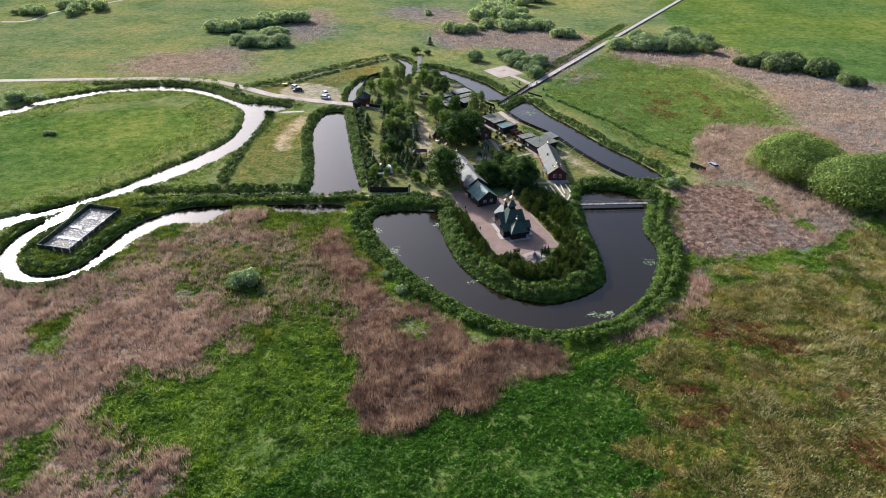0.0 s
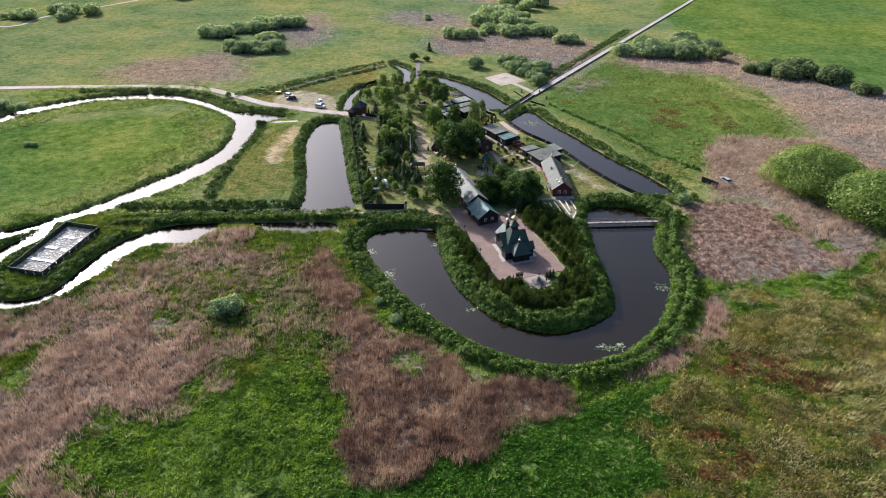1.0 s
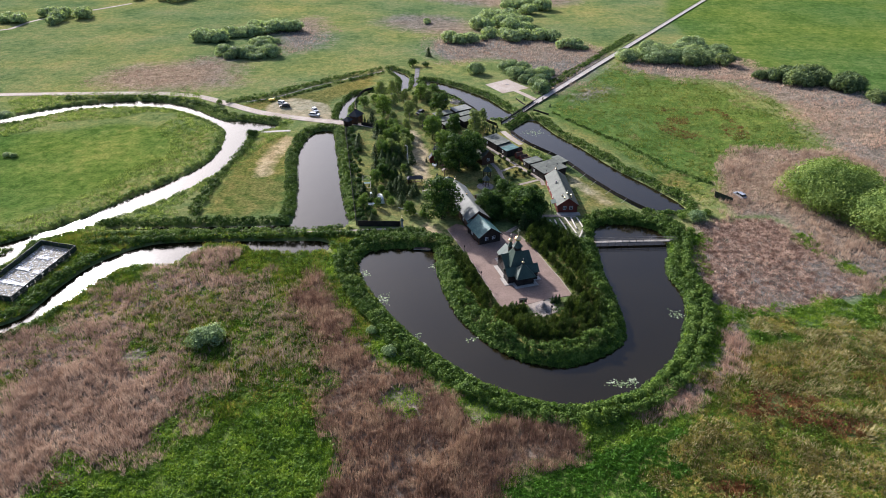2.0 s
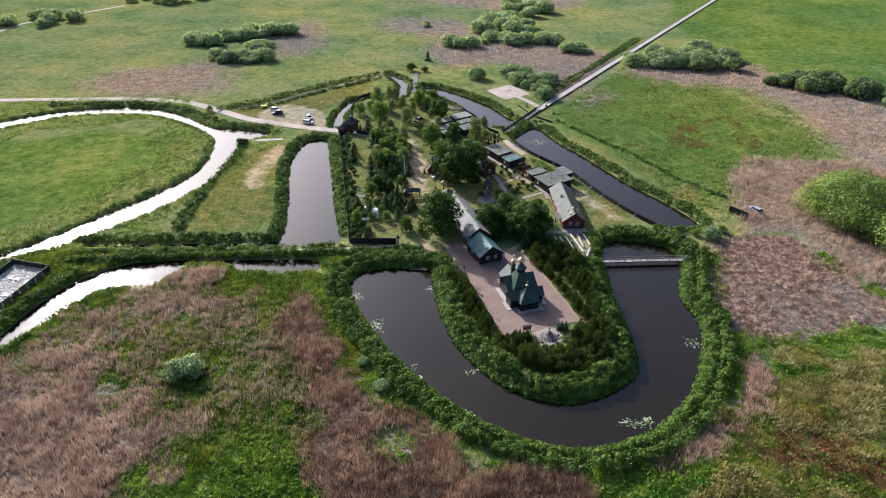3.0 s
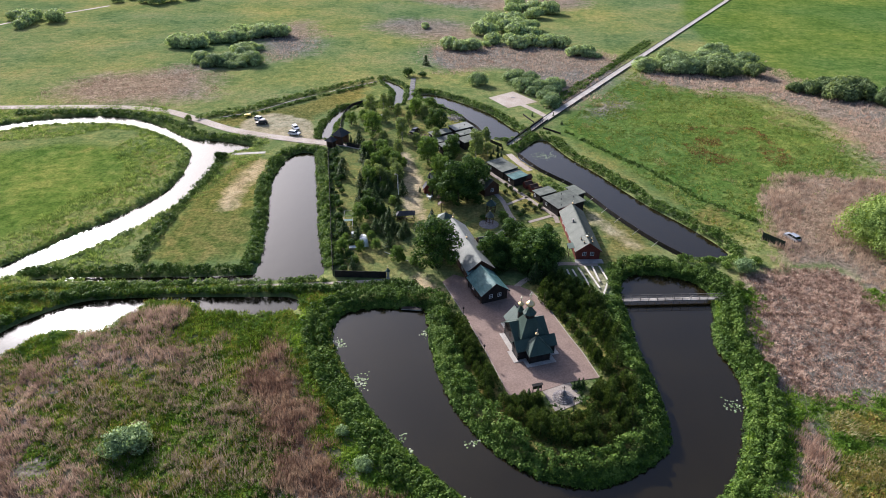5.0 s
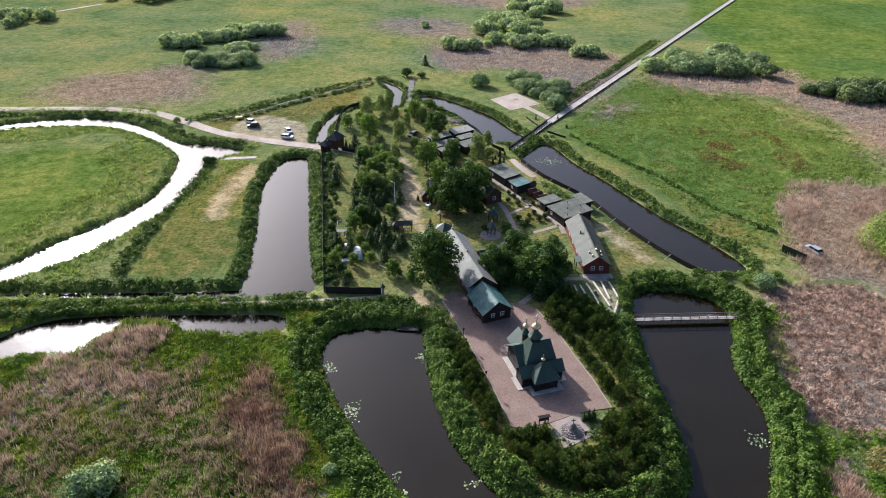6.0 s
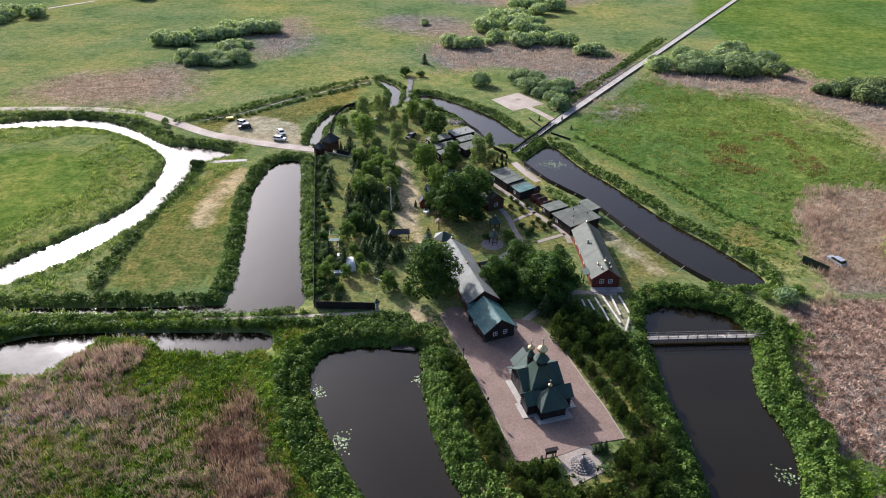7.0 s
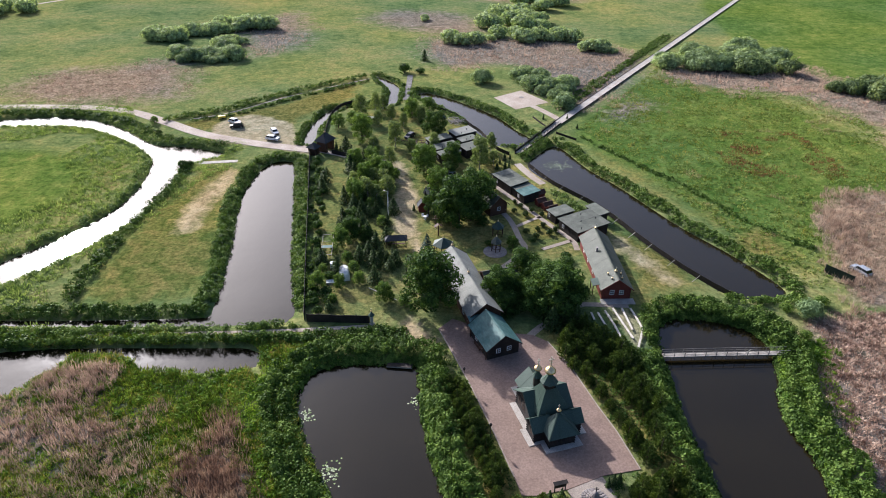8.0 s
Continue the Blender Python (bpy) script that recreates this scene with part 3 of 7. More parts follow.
GARDEN = curve_through([(-36.6, 264.5), (-23.7, 188.3), (-3.9, 185.3), (11.9, 187.3), (29.5, 207.2), (37.6, 187.3), (49.5, 189.4), (57.3, 195.4), (43.1, 226.5), (25.2, 256.9), (9.8, 293.4), (-13.4, 312.6), (-32.7, 297.3)], True, 4.0)
TIRED = [(GARDEN, 0.52), (curve_through([(18.6, 236.1), (25.4, 233.3), (32.3, 222.6), (29.5, 214), (22.6, 214.9)], True), 0.72), (curve_through([(-71.1, 191.4), (-69.8, 245.6), (-57.9, 256.9), (-53.4, 239.9), (-47.3, 194.4)], True), 0.62), (curve_through([(-88.7, 291.5), (-57.8, 314.5), (-34.6, 341.4), (-32.7, 318.3), (-46.2, 297.3), (-48.1, 278), (-72.3, 283.8)], True), 0.75), (curve_through([(42.2, 215.9), (48, 218.8), (56.2, 201.4), (50.4, 194.4), (43.4, 198.4)], True), 0.8), (curve_through([(68.7, 215.9), (78.3, 222.6), (81.5, 212), (73.7, 209.1)], True), 0.8)]
BELT = curve_through([(3, 168), (6, 156), (10, 144), (14, 137), (20, 132), (27, 131), (34, 134), (38, 142), (38.4, 152), (37, 164), (33, 176), (27, 184), (22, 182), (26, 172), (31, 156), (33, 147), (27, 141), (21, 139), (14, 142), (11, 152), (8, 163)], True)
TIRED += [(BELT, 1.2), (curve_through([(43.5, 282.8), (56.1, 262.6), (76.2, 228.4), (86.6, 206.2), (78.9, 199.4), (64.6, 222.6), (48.5, 255)], True), 0.42), (curve_through([(60, 126.3), (72, 125.2), (86, 116.2), (84, 106.2), (66, 108.2)], True), 0.7), (curve_through([(38, 102.1), (47, 101.1), (56, 92.1), (49, 82.1), (43, 92.1)], True), 0.7), (curve_through([(66, 80.1), (80, 85.1), (88, 76.1), (74, 68)], True), 0.75)]
mask = lambda areas, soft: np.clip(0.5 - np.min([signed(plan_pts, a) for a in areas], 0) / soft, 0, 1)
FAR_REEDS = [REEDS_NE, REEDS_N, REEDS_NW, REEDS_NW2, REEDS_FAR, REEDS_N2, REEDS_NE2]
cover_rgba = np.c_[np.maximum(mask([REEDS_W, REEDS_MID, REED_STRIP, REEDS_E, REEDS_CUT], 8) * (1 - mask(POCKETS, 4)), 0.85 * np.maximum(mask([REEDS_NE, REEDS_N, REEDS_NE2], 14), mask(FAR_REEDS, 34))), np.maximum(mask(SANDY, 4), np.maximum(0.19 * mask([GARDEN], 8), 0.85 * mask(BARE, 7))), mask(LAWNS, 14), 0.5 * mask(SEDGES, 12)]
for area, much in TIRED:
    cover_rgba[:, 3] = np.maximum(cover_rgba[:, 3], much * np.clip(0.5 - signed(plan_pts, area) / 8, 0, 1))
gw, gh = len(gx), len(gy)
idx = np.arange(gw * gh).reshape(gh, gw)
quads = np.c_[idx[:-1, :-1].ravel(), idx[:-1, 1:].ravel(), idx[1:, 1:].ravel(), idx[1:, :-1].ravel()]
ground_mesh = fast_mesh("ground", np.c_[plan_pts, height], quads, GROUND, True)
ground_mesh.attributes.new("cover", "FLOAT_COLOR", "POINT").data.foreach_set("color", cover_rgba.astype(np.float32).ravel())
tagged(new("ground", ground_mesh), "flat river meadow with green grass, sedge and dry reed", "ground", kind="structure")
solo("water", Geo().prism([(-320, 60), (110, 60), (110, 370), (-320, 370)], -3.0, -0.8), WATER, "still dark peaty water of moat, canals and river", "water", "structure")


# ---- growth: joined blades and leaf clumps ----
def leaf_quads(rng, centres, normals, size, slim=0.6, stray=0.5, tri=False):
    """A small leaf or spray at every place, facing about its normal."""
    n = len(centres)
    nrm = normals + rng.normal(0, stray, (n, 3))
    nrm /= np.linalg.norm(nrm, axis=1)[:, None]
    a = np.cross(nrm, rng.normal(0, 1, (n, 3)))
    a /= np.linalg.norm(a, axis=1)[:, None]
    b = np.cross(nrm, a)
    s = (size * rng.uniform(0.6, 1.35, n))[:, None]
    if tri:
        v = np.stack([centres + a * s * 1.1, centres - a * s * 0.8 + b * s * slim * 1.25, centres - a * s * 0.8 - b * s * slim * 1.25], 1)
        return v.reshape(-1, 3), np.arange(3 * n).reshape(n, 3)
    v = np.stack([centres + a * s, centres + b * s * slim, centres - a * s, centres - b * s * slim], 1)
    return v.reshape(-1, 3), np.arange(4 * n).reshape(n, 4)


def mound(rng, n, r, h, size):
    """Leaves over a low bush."""
    d = rng.normal(0, 1, (n, 3))
    d[:, 2] = np.abs(d[:, 2]) * 0.9 + 0.05
    d /= np.linalg.norm(d, axis=1)[:, None]
    k = rng.uniform(0.7, 1.05, n)[:, None]
    return leaf_quads(rng, d * k * (r, r, h), d, size, 0.65, 0.35, True)


def blades(rng, n, r, h, w, lean, combed=0.0):
    """Blades or stalks rising from a tuft, a thin triangle each."""
    a, out = rng.uniform(0, 6.283, n), np.sqrt(rng.random(n)) * r
    base = np.c_[np.cos(a) * out, np.sin(a) * out, np.full(n, -0.05)]
    tilt, way = rng.uniform(0.2, 1, n) * lean, (rng.normal(0, combed, n) if combed else a + rng.normal(0, 0.7, n))
    tall = h * rng.uniform(0.6, 1.15, n)
    tip = base + np.c_[np.cos(way) * tilt, np.sin(way) * tilt, tall / np.maximum(h, 1e-6) * np.sqrt(np.maximum(h * h - tilt * tilt, 0.01))]
    turn = rng.uniform(0, 6.283, n)
    side = np.c_[np.cos(turn), np.sin(turn), np.zeros(n)] * w
    return np.stack([base - side, base + side, tip], 1).reshape(-1, 3), np.arange(3 * n).reshape(n, 3)


def sow(name, kinds, at, size, material, label, category, rng, sink=0.0, low=None, lift=None, turn=None):
    """One joined mesh of many tufts or clumps, standing at the places given."""
    at = np.asarray(at, float)
    vs, fs, o = [], [], 0
    pick = rng.integers(0, len(kinds), len(at))
    z = np.clip(-0.8 + 0.4 * low, -0.85, 0) if low is not None else np.zeros(len(at))
    if lift is not None:
        z = z + lift
    for k, (kv, kf) in enumerate(kinds):
        p = at[pick == k]
        if not len(p):
            continue
        s, a = np.broadcast_to(size, len(at))[pick == k], (rng.uniform(0, 6.283, len(p)) if turn is None else turn[pick == k])
        c, d = np.cos(a) * s, np.sin(a) * s
        x = kv[None, :, 0] * c[:, None] - kv[None, :, 1] * d[:, None] + p[:, :1]
        y = kv[None, :, 0] * d[:, None] + kv[None, :, 1] * c[:, None] + p[:, 1:2]
        h = kv[None, :, 2] * s[:, None] + z[pick == k][:, None] - sink
        vs.append(np.stack([x, y, h], -1).reshape(-1, 3))
        fs.append((kf[None] + (np.arange(len(p)) * len(kv))[:, None, None] + o).reshape(-1, kf.shape[1]))
        o += len(vs[-1])
    return tagged(new(name, fast_mesh(name, np.vstack(vs), np.vstack(fs), material)), label, category, kind="stuff")


def throw(rng, x0, y0, x1, y1, per_m2):
    n = int((x1 - x0) * (y1 - y0) * per_m2)
    return np.c_[rng.uniform(x0, x1, n), rng.uniform(y0, y1, n)]


rg = np.random.default_rng(11)
paved = np.array([(1.8, 181.5), (7.2, 167), (10.4, 157.1), (13.3, 147.2), (14.1, 144.0), (16.2, 144.0), (20.8, 145.2), (26.2, 147.6), (31.8, 148.8), (30, 155.9), (28.0, 161.7), (25.3, 170.7), (22.0, 178.0), (19.5, 179.9), (11.9, 180.9), (4.5, 184.7)])
CEMETERY = np.array([(-110.5, 148.1), (-100.6, 145.7), (-97.0, 169.5), (-107.7, 172.4)])

# dry reed
def reedy(p, area, rim=7.0):
    """How surely reed stands at a place: sure inside, thinning over the rim, with gaps of its own."""
    gap_ = np.clip(0.7 - (np.min([signed(p, a) for a in POCKETS], 0) + (wobble(p, 4) - 0.5) * 7) / 5, 0, 1)
    out = signed(p, area)
    sure = 0.54 - out / rim + (wobble(p, 7) - 0.5) * 2.0 + (wobble(p, 2.2) - 0.5) * 0.6 - 3.0 * np.clip(out / rim - 0.55, 0, 1)
    return np.minimum(sure, 1.05) - 1.3 * gap_ - 0.35 * np.clip((p[:, 1] - 118) / 25, 0, 1) * (p[:, 0] < -36)


NEAR_REEDS = [(REEDS_W, 8.0), (REEDS_MID, 4.5), (REED_STRIP, 4.0), (REEDS_E, 8.0), (REEDS_CUT, 4.0)]
reed_kinds = [blades(rg, 9, 0.65, 1.8, 0.06, 0.6) for _ in range(6)]
for area, rim, per, size in ((REEDS_W, 8.0, 4.0, 0.95), (REEDS_MID, 4.5, 6.0, 1.05), (REED_STRIP, 4.0, 4.0, 0.95), (REEDS_E, 8.0, 2.0, 0.85), (REEDS_NE, 14.0, 0.6, 0.7), (REEDS_N, 14.0, 0.6, 0.65), (REEDS_NW, 12.0, 0.5, 0.65), (REEDS_NW2, 12.0, 0.4, 0.65)):
    p = throw(rg, *(np.min(area, 0) - 4), *(np.max(area, 0) + 4), per)
    if area is REEDS_W:
        p = p[(p[:, 1] > 50) & (p[:, 0] > -125)]
    sure = reedy(p, area, rim)
    p = p[rg.random(len(p)) < sure]
    sh = shore(p)
    p, sh = p[sh > 0.8], sh[sh > 0.8]
    sow("dry_reed", reed_kinds, p, size * (0.5 + 0.65 * wobble(p, 5)) * rg.uniform(0.8, 1.15, len(p)), MAUVEREED if area is REEDS_MID else PALEREED if np.mean(area[:, 0]) > 40 and area is not REED_STRIP else REED, "tall stand of dry pinkish-brown reed stalks in the meadow", "reed", rg, low=sh)
cut_kinds = [blades(rg, 8, 0.7, 0.6, 0.10, 0.57) for _ in range(5)]
p = throw(rg, *np.min(REEDS_CUT, 0), *np.max(REEDS_CUT, 0), 4.0)
p = p[signed(p, REEDS_CUT) + (wobble(p, 4) - 0.5) * 4 < 0]
sow("cut_reed", cut_kinds, p, rg.uniform(0.6, 1.2, len(p)), CUTREED, "flattened pale pinkish cut reed lying on the meadow", "reed", rg)

# meadow herbs and sedge
herb_kinds = [blades(rg, 9, 0.5, 0.55, 0.10, 0.42) for _ in range(6)]
p = throw(rg, -125, 38, 128.9, 179.3, 3.0)
p = p[p[:, 1] + rg.uniform(-8, 8, len(p)) > 54]
p = p[np.abs(p[:, 0]) < 24 + 0.8 * p[:, 1]]
dry_p = rg.random(len(p)) - np.max([reedy(p, a, rim) for a, rim in NEAR_REEDS], 0)
sh = shore(p)
keep = (dry_p > 0) & (sh > 0.5) & (signed(p, ISLAND) > 0) & (signed(p, CEMETERY) > 0.5)
p, sh = p[keep], sh[keep]
DEAD_SPOTS = [curve_through([(x - a, y), (x, y + b), (x + a, y), (x, y - b)], True) for x, y, a, b in ((64.5, 113.5, 5.5, 4.5), (71, 109, 6, 4), (75, 105.5, 4, 2.5), (59.5, 110.5, 3, 2.2), (49.5, 92.5, 4, 2.8), (52.5, 88, 3.2, 2.2), (48, 84, 3.4, 2.2), (76, 78, 6, 3.4), (77, 73, 4, 2.4), (82, 91, 4.5, 2), (66, 119, 3.5, 1.8), (-62.4, 93.4, 2.6, 1.5), (-62.6, 88.6, 1.5, 1.1), (-57, 80, 2.8, 1.5))]
wilted = np.min([signed(p, a) for a in DEAD_SPOTS], 0) + (wobble(p, 3) - 0.5) * 5 + rg.normal(0, 0.7, len(p)) < 0
sedgy = signed(p, SEDGES[0]) + (wobble(p, 6) - 0.5) * 16 < 0
size = 0.8 + 0.6 * wobble(p, 3.0)
lump_kinds = [mound(rg, 12, 0.42, 0.36, 0.145) for _ in range(6)]
big_kinds = [mound(rg, 20, 0.75, 0.62, 0.19) for _ in range(6)]
hump = ~sedgy & (wobble(p, 2.6) + 0.35 * wobble(p, 14) > 0.74) & (rg.random(len(p)) < 0.5)
dense = (signed(p, LAWNS[1]) + (wobble(p, 4) - 0.5) * 2 < 0) & ~sedgy
tuss = sedgy & ~wilted & (wobble(p, 2.6) > 0.55) & (rg.random(len(p)) < 0.35)
sow("sedge", big_kinds, p[tuss], size[tuss] * 0.9, SEDGE, "rounded sedge tussocks in wet meadow", "grass", rg, 0.1)
bumps = dense & (wobble(p, 1.9) > 0.5) & (rg.random(len(p)) < 0.35)
sow("field_herbs", big_kinds, p[bumps], size[bumps] * 0.8, FIELD, "waist-high herb clumps of the lower field", "herbs", rg, 0.05)
sow("meadow_herbs", big_kinds, p[hump & ~dense], size[hump & ~dense] * 0.95, MEADOW, "waist-high clumps of nettles in the meadow", "herbs", rg, 0.05)
lump = (wobble(p, 2.2) + 0.6 * wobble(p, 11) > 0.72) & ~sedgy
sow("meadow_herbs", lump_kinds, p[lump & ~dense], size[lump & ~dense] * 1.1, MEADOW, "leafy clumps of nettle and dock in the meadow", "herbs", rg, 0.05)
sow("field_herbs", lump_kinds, p[dense], size[dense] * 1.05, FIELD, "dense dark green herbs of the lower field", "herbs", rg, 0.05)
flop = sedgy & (wobble(p * (0.55, 1.0), 2.2) + 0.9 * wobble(p, 10) > 0.88) & ~wilted
flop_kinds = [blades(rg, 9, 0.7, 0.8, 0.07, 0.76, 0.4) for _ in range(5)]
sow("straw", flop_kinds, p[flop], size[flop] * 1.3, STRAW, "pale flopped straw of last year's sedge", "grass", rg, turn=3.0 + 2.2 * wobble(p[flop], 9))
weedy = sedgy & ~(wilted & (rg.random(len(p)) < 0.75)) & (wobble(p, 8) + 0.5 * wobble(p, 2.5) > 0.52)
browned = sedgy & (wobble(p + 31, 10) + 0.4 * wobble(p, 2.5) > 0.96) & (rg.random(len(p)) < 0.8)
sow("dead_herbs", herb_kinds, p[browned], size[browned] * 1.1, DEAD, "brown withered herbs among the sedge", "herbs", rg)
sow("meadow_herbs", lump_kinds, p[weedy], size[weedy], MEADOW, "green herbs among the sedge", "herbs", rg, 0.05)
sow("field_herbs", herb_kinds, p[dense], size[dense], FIELD, "dense dark green grass of the lower field", "grass", rg)
light = ~sedgy & ~dense
sow("meadow_herbs", herb_kinds, p[light], size[light], MEADOW, "lush green meadow herbs and grass in tufts", "grass", rg)
sedge_kinds = [blades(rg, 9, 0.6, 0.6, 0.08, 0.57) for _ in range(6)]
mixed = light & (p[:, 1] > 108) & (p[:, 0] < -14) & (wobble(p, 7) > 0.2) & (rg.random(len(p)) < 0.75)
sow("sedge", sedge_kinds, p[mixed], size[mixed] * 1.25, SEDGE, "olive sedge and withered stalks among the herbs", "grass", rg)
# thin dry reed that joins the two stands across the wet meadow
THIN = curve_through([(-66, 140.4), (-52, 150.6), (-42, 152.7), (-33, 146.5), (-27, 134.3), (-24, 118.2), (-32, 116.2), (-44, 122.2), (-58, 130.3)], True)
thin = light & (rg.random(len(p)) < np.clip(0.62 - signed(p, THIN) / 9.0, 0, 0.62) * np.clip(0.35 + 1.3 * (wobble(p, 6) - 0.3) + 0.5 * (wobble(p, 2) - 0.5), 0, 1))
sow("dry_reed", reed_kinds, p[thin], size[thin] * 0.75, REED, "thin dry reed stalks among green herbs", "reed", rg)
sow("dead_herbs", herb_kinds, p[thin] + 0.25, size[thin] * 1.1, STRAW, "withered straw among green herbs", "herbs", rg)
sow("dead_herbs", herb_kinds, p[wilted], size[wilted] * 1.15, DEAD, "brown patch of dead herbs and bare stalks", "herbs", rg)
sedgy &= ~wilted
sow("sedge", sedge_kinds, p[sedgy], size[sedgy] * 1.1, SEDGE, "olive and straw-coloured sedge tussocks in wet meadow", "grass", rg)

# rougher growth on the eastern meadow and round the fields
p = throw(rg, 45.4, 196.4, 144.9, 366.3, 0.75)
p = p[(signed(p, RCANAL) > 4) & (rg.random(len(p)) > np.max([reedy(p, a, 10.0) for a in (REEDS_E, REEDS_NE, REEDS_N)], 0)) & (p[:, 0] > 46 + (p[:, 1] - 290) * 0.62) & (p[:, 0] > 74 - (p[:, 1] - 210) * 0.34)]
sow("meadow_herbs", lump_kinds, p, 0.75 + 0.65 * wobble(p, 5), EASTERN, "leafy grey-green herbs on the eastern meadow", "herbs", rg, 0.05)
q = p[wobble(p, 9) + 0.4 * wobble(p, 3) > 1.1]
sow("straw", flop_kinds, q + 0.4, 1.0 + 0.5 * wobble(q, 4), STRAW, "pale straw among the eastern meadow herbs", "grass", rg)
q = throw(rg, 85.4, 251.2, 117.8, 287.6, 0.9)
q = q[wobble(q, 8) + 0.3 * wobble(q, 2.5) > 0.72]
sow("dead_herbs", sedge_kinds, q, rg.uniform(0.8, 1.4, len(q)), DEAD, "brown patch of dead herbs on the eastern meadow", "herbs", rg)
sow("sedge", sedge_kinds, p[::7] + 0.5, 0.9 + 0.6 * wobble(p[::7], 5), SEDGE, "straw and sedge tufts on the eastern meadow", "grass", rg)

# rank growth on the banks
mound_kinds = [mound(rg, 34, 0.5, 0.5, 0.115) for _ in range(8)]


def thicket(p, sh, tall, material, label, name="bank_growth", rise=1.0):
    """Lumps of leaves heaped to an uneven canopy, lower towards the water and the rim."""
    top = tall * (0.25 + 0.9 * wobble(p, 3.4) + 0.45 * wobble(p, 1.3)) * np.clip(0.35 + sh * 0.45, 0, 1) * rise
    keep = rg.random(len(p)) < 0.7
    p, sh, top = p[keep], sh[keep], top[keep]
    sow(name, mound_kinds, p, rg.uniform(0.85, 1.9, len(p)), material, label, "bushes", rg, 0.2, sh, top * np.sqrt(rg.uniform(0.15, 1.0, len(p))))


def bank(water, lo, hi, per, size, label, test=None, material=BANK, ridges=0.0, slope=0.0):
    p = throw(rg, *(np.min(water, 0) - hi), *(np.max(water, 0) + hi), per * 2.0)
    d = signed(p, water)
    edge = (wobble(p, 5) - 0.5) * 1.6
    ok = (d > lo) & (d < hi + edge)
    if test:
        ok &= test(p)
    p = p[ok]
    sh = shore(p)
    p, sh = p[sh > -0.05], sh[sh > -0.05]
    rise = 0.1 + 1.05 * np.abs(np.sin(math.pi * sh / ridges)) ** 0.8 if ridges else 1.0
    if ridges:
        thick = (rise > 0.45) | (rg.random(len(p)) < 0.1)
        rise = rise * np.where(sh < ridges, 0.7, 1.25)
        p, sh, rise = p[thick], sh[thick], rise[thick]
    if slope:
        rise = np.clip(sh / slope, 0.12, 1)
    thicket(p, sh, size, material, label, rise=rise)


bank(MOAT, 0.1, 5.7, 2.6, 1.35, "thick green herbs and low bushes ringing the moat", lambda p: (signed(p, ISLAND) > -1) & ~((p[:, 0] > 41) & (p[:, 1] > 187.3)), ridges=3.2)
bank(MOAT, 0.1, 4.9, 2.6, 2.1, "steep green overgrown bank of the church island", lambda p: (signed(p, ISLAND) < 4) & (signed(p, paved) > 2.2) & (p[:, 1] < 174.5 + 3 * (p[:, 0] < 20)) & (p[:, 1] > 120), slope=2.6)
# undergrowth takes the dark maple leaf colour to stand for shade under the pines
bank(MOAT, 5.0, 16.0, 0.3, 0.05, "green undergrowth beneath the young pines, darkened for their shade", material=DARKLEAF, test=lambda p: (signed(p, ISLAND) < 2) & (signed(p, paved) > 0.7) & (p[:, 1] < 179.3) & (p[:, 1] > 120))
bank(MOAT, -0.05, 1.5, 2.6, 0.4, "low green fringe at the water's edge")
bank(CANAL, 0.0, 3.6, 1.7, 0.85, "green overgrown bank along the canal", lambda p: p[:, 1] > 188.3)
bank(DITCH, 0.2, 2.8, 2.2, 1.15, "green growth along the ditch", lambda p: (p[:, 0] < -44) & (p[:, 1] > 184))
for off, tall, wide, near, label in ((-2.35, 0.95, 0.8, -25.5, "tall thick green hedge between the path and the backwater"), (1.6, 0.45, 0.65, -23.5, "green hedge between the path and the ditch")):
    line = HEDGE_PATH[(HEDGE_PATH[:, 0] < near) & (HEDGE_PATH[:, 0] > -95)] + (0, off)
    p = throw(rg, -97, 172, -22, 186, 4.5)
    p = p[near_line(p, line) < wide * (0.75 + 0.5 * wobble(p, 4))]
    p = p[shore(p) > 0.1]
    thicket(p, np.full(len(p), 3.0), tall, BANK, label)
bank(BRANCH, 0.3, 3.4, 1.5, 0.85, "dark green growth on the backwater bank", lambda p: (signed(p, CEMETERY) > 0.4) & ((p[:, 1] > 172.4) | (p[:, 0] < -88)))
bank(RIVER, 0.3, 2.2, 0.9, 0.3, "grassy river bank with sedge", lambda p: p[:, 0] > -175, GRASSY)
p = throw(rg, -189.4, 160.9, -59.7, 308.8, 0.9)
sh = signed(p, RIVER)
keep = (shore(p) > 0.3) & (sh < 4 + 20 * wobble(p, 20)) & (signed(p, CEMETERY) > 0.5) & (near_line(p, np.array([(-57.5, 260.8), (-70, 258.8)])) > 1.6)
p, sh = p[keep], sh[keep]
sow("bank_grass", herb_kinds, p, 0.9 + 0.8 * wobble(p, 4), GRASSY, "rank grass tussocks along the river loop", "grass", rg, low=sh)
bank(NORTH, 0.3, 2.2, 1.3, 0.5, "green growth along the northern ditch", lambda p: signed(p, ISLAND) > -2)
bank(ARC, 0.3, 3.4, 1.3, 0.8, "green growth along the pond", lambda p: signed(p, ISLAND) > -1)
bank(RCANAL, 0.3, 3.6, 1.3, 0.8, "scrubby green canal bank", lambda p: signed(p, ISLAND) > -1)
p = throw(rg, -30.7, 177.5, -3.9, 181.9, 3.8)
p = p[(shore(p) > 0.2) & (p[:, 0] > -26) & (near_line(p, HEDGE_PATH) > 0.8)]
thicket(p, np.full(len(p), 3.0), 0.6, BANK, "green hedge beside the footpath")
p = throw(rg, 37.7, 177.3, 67.2, 192.4, 3.8)
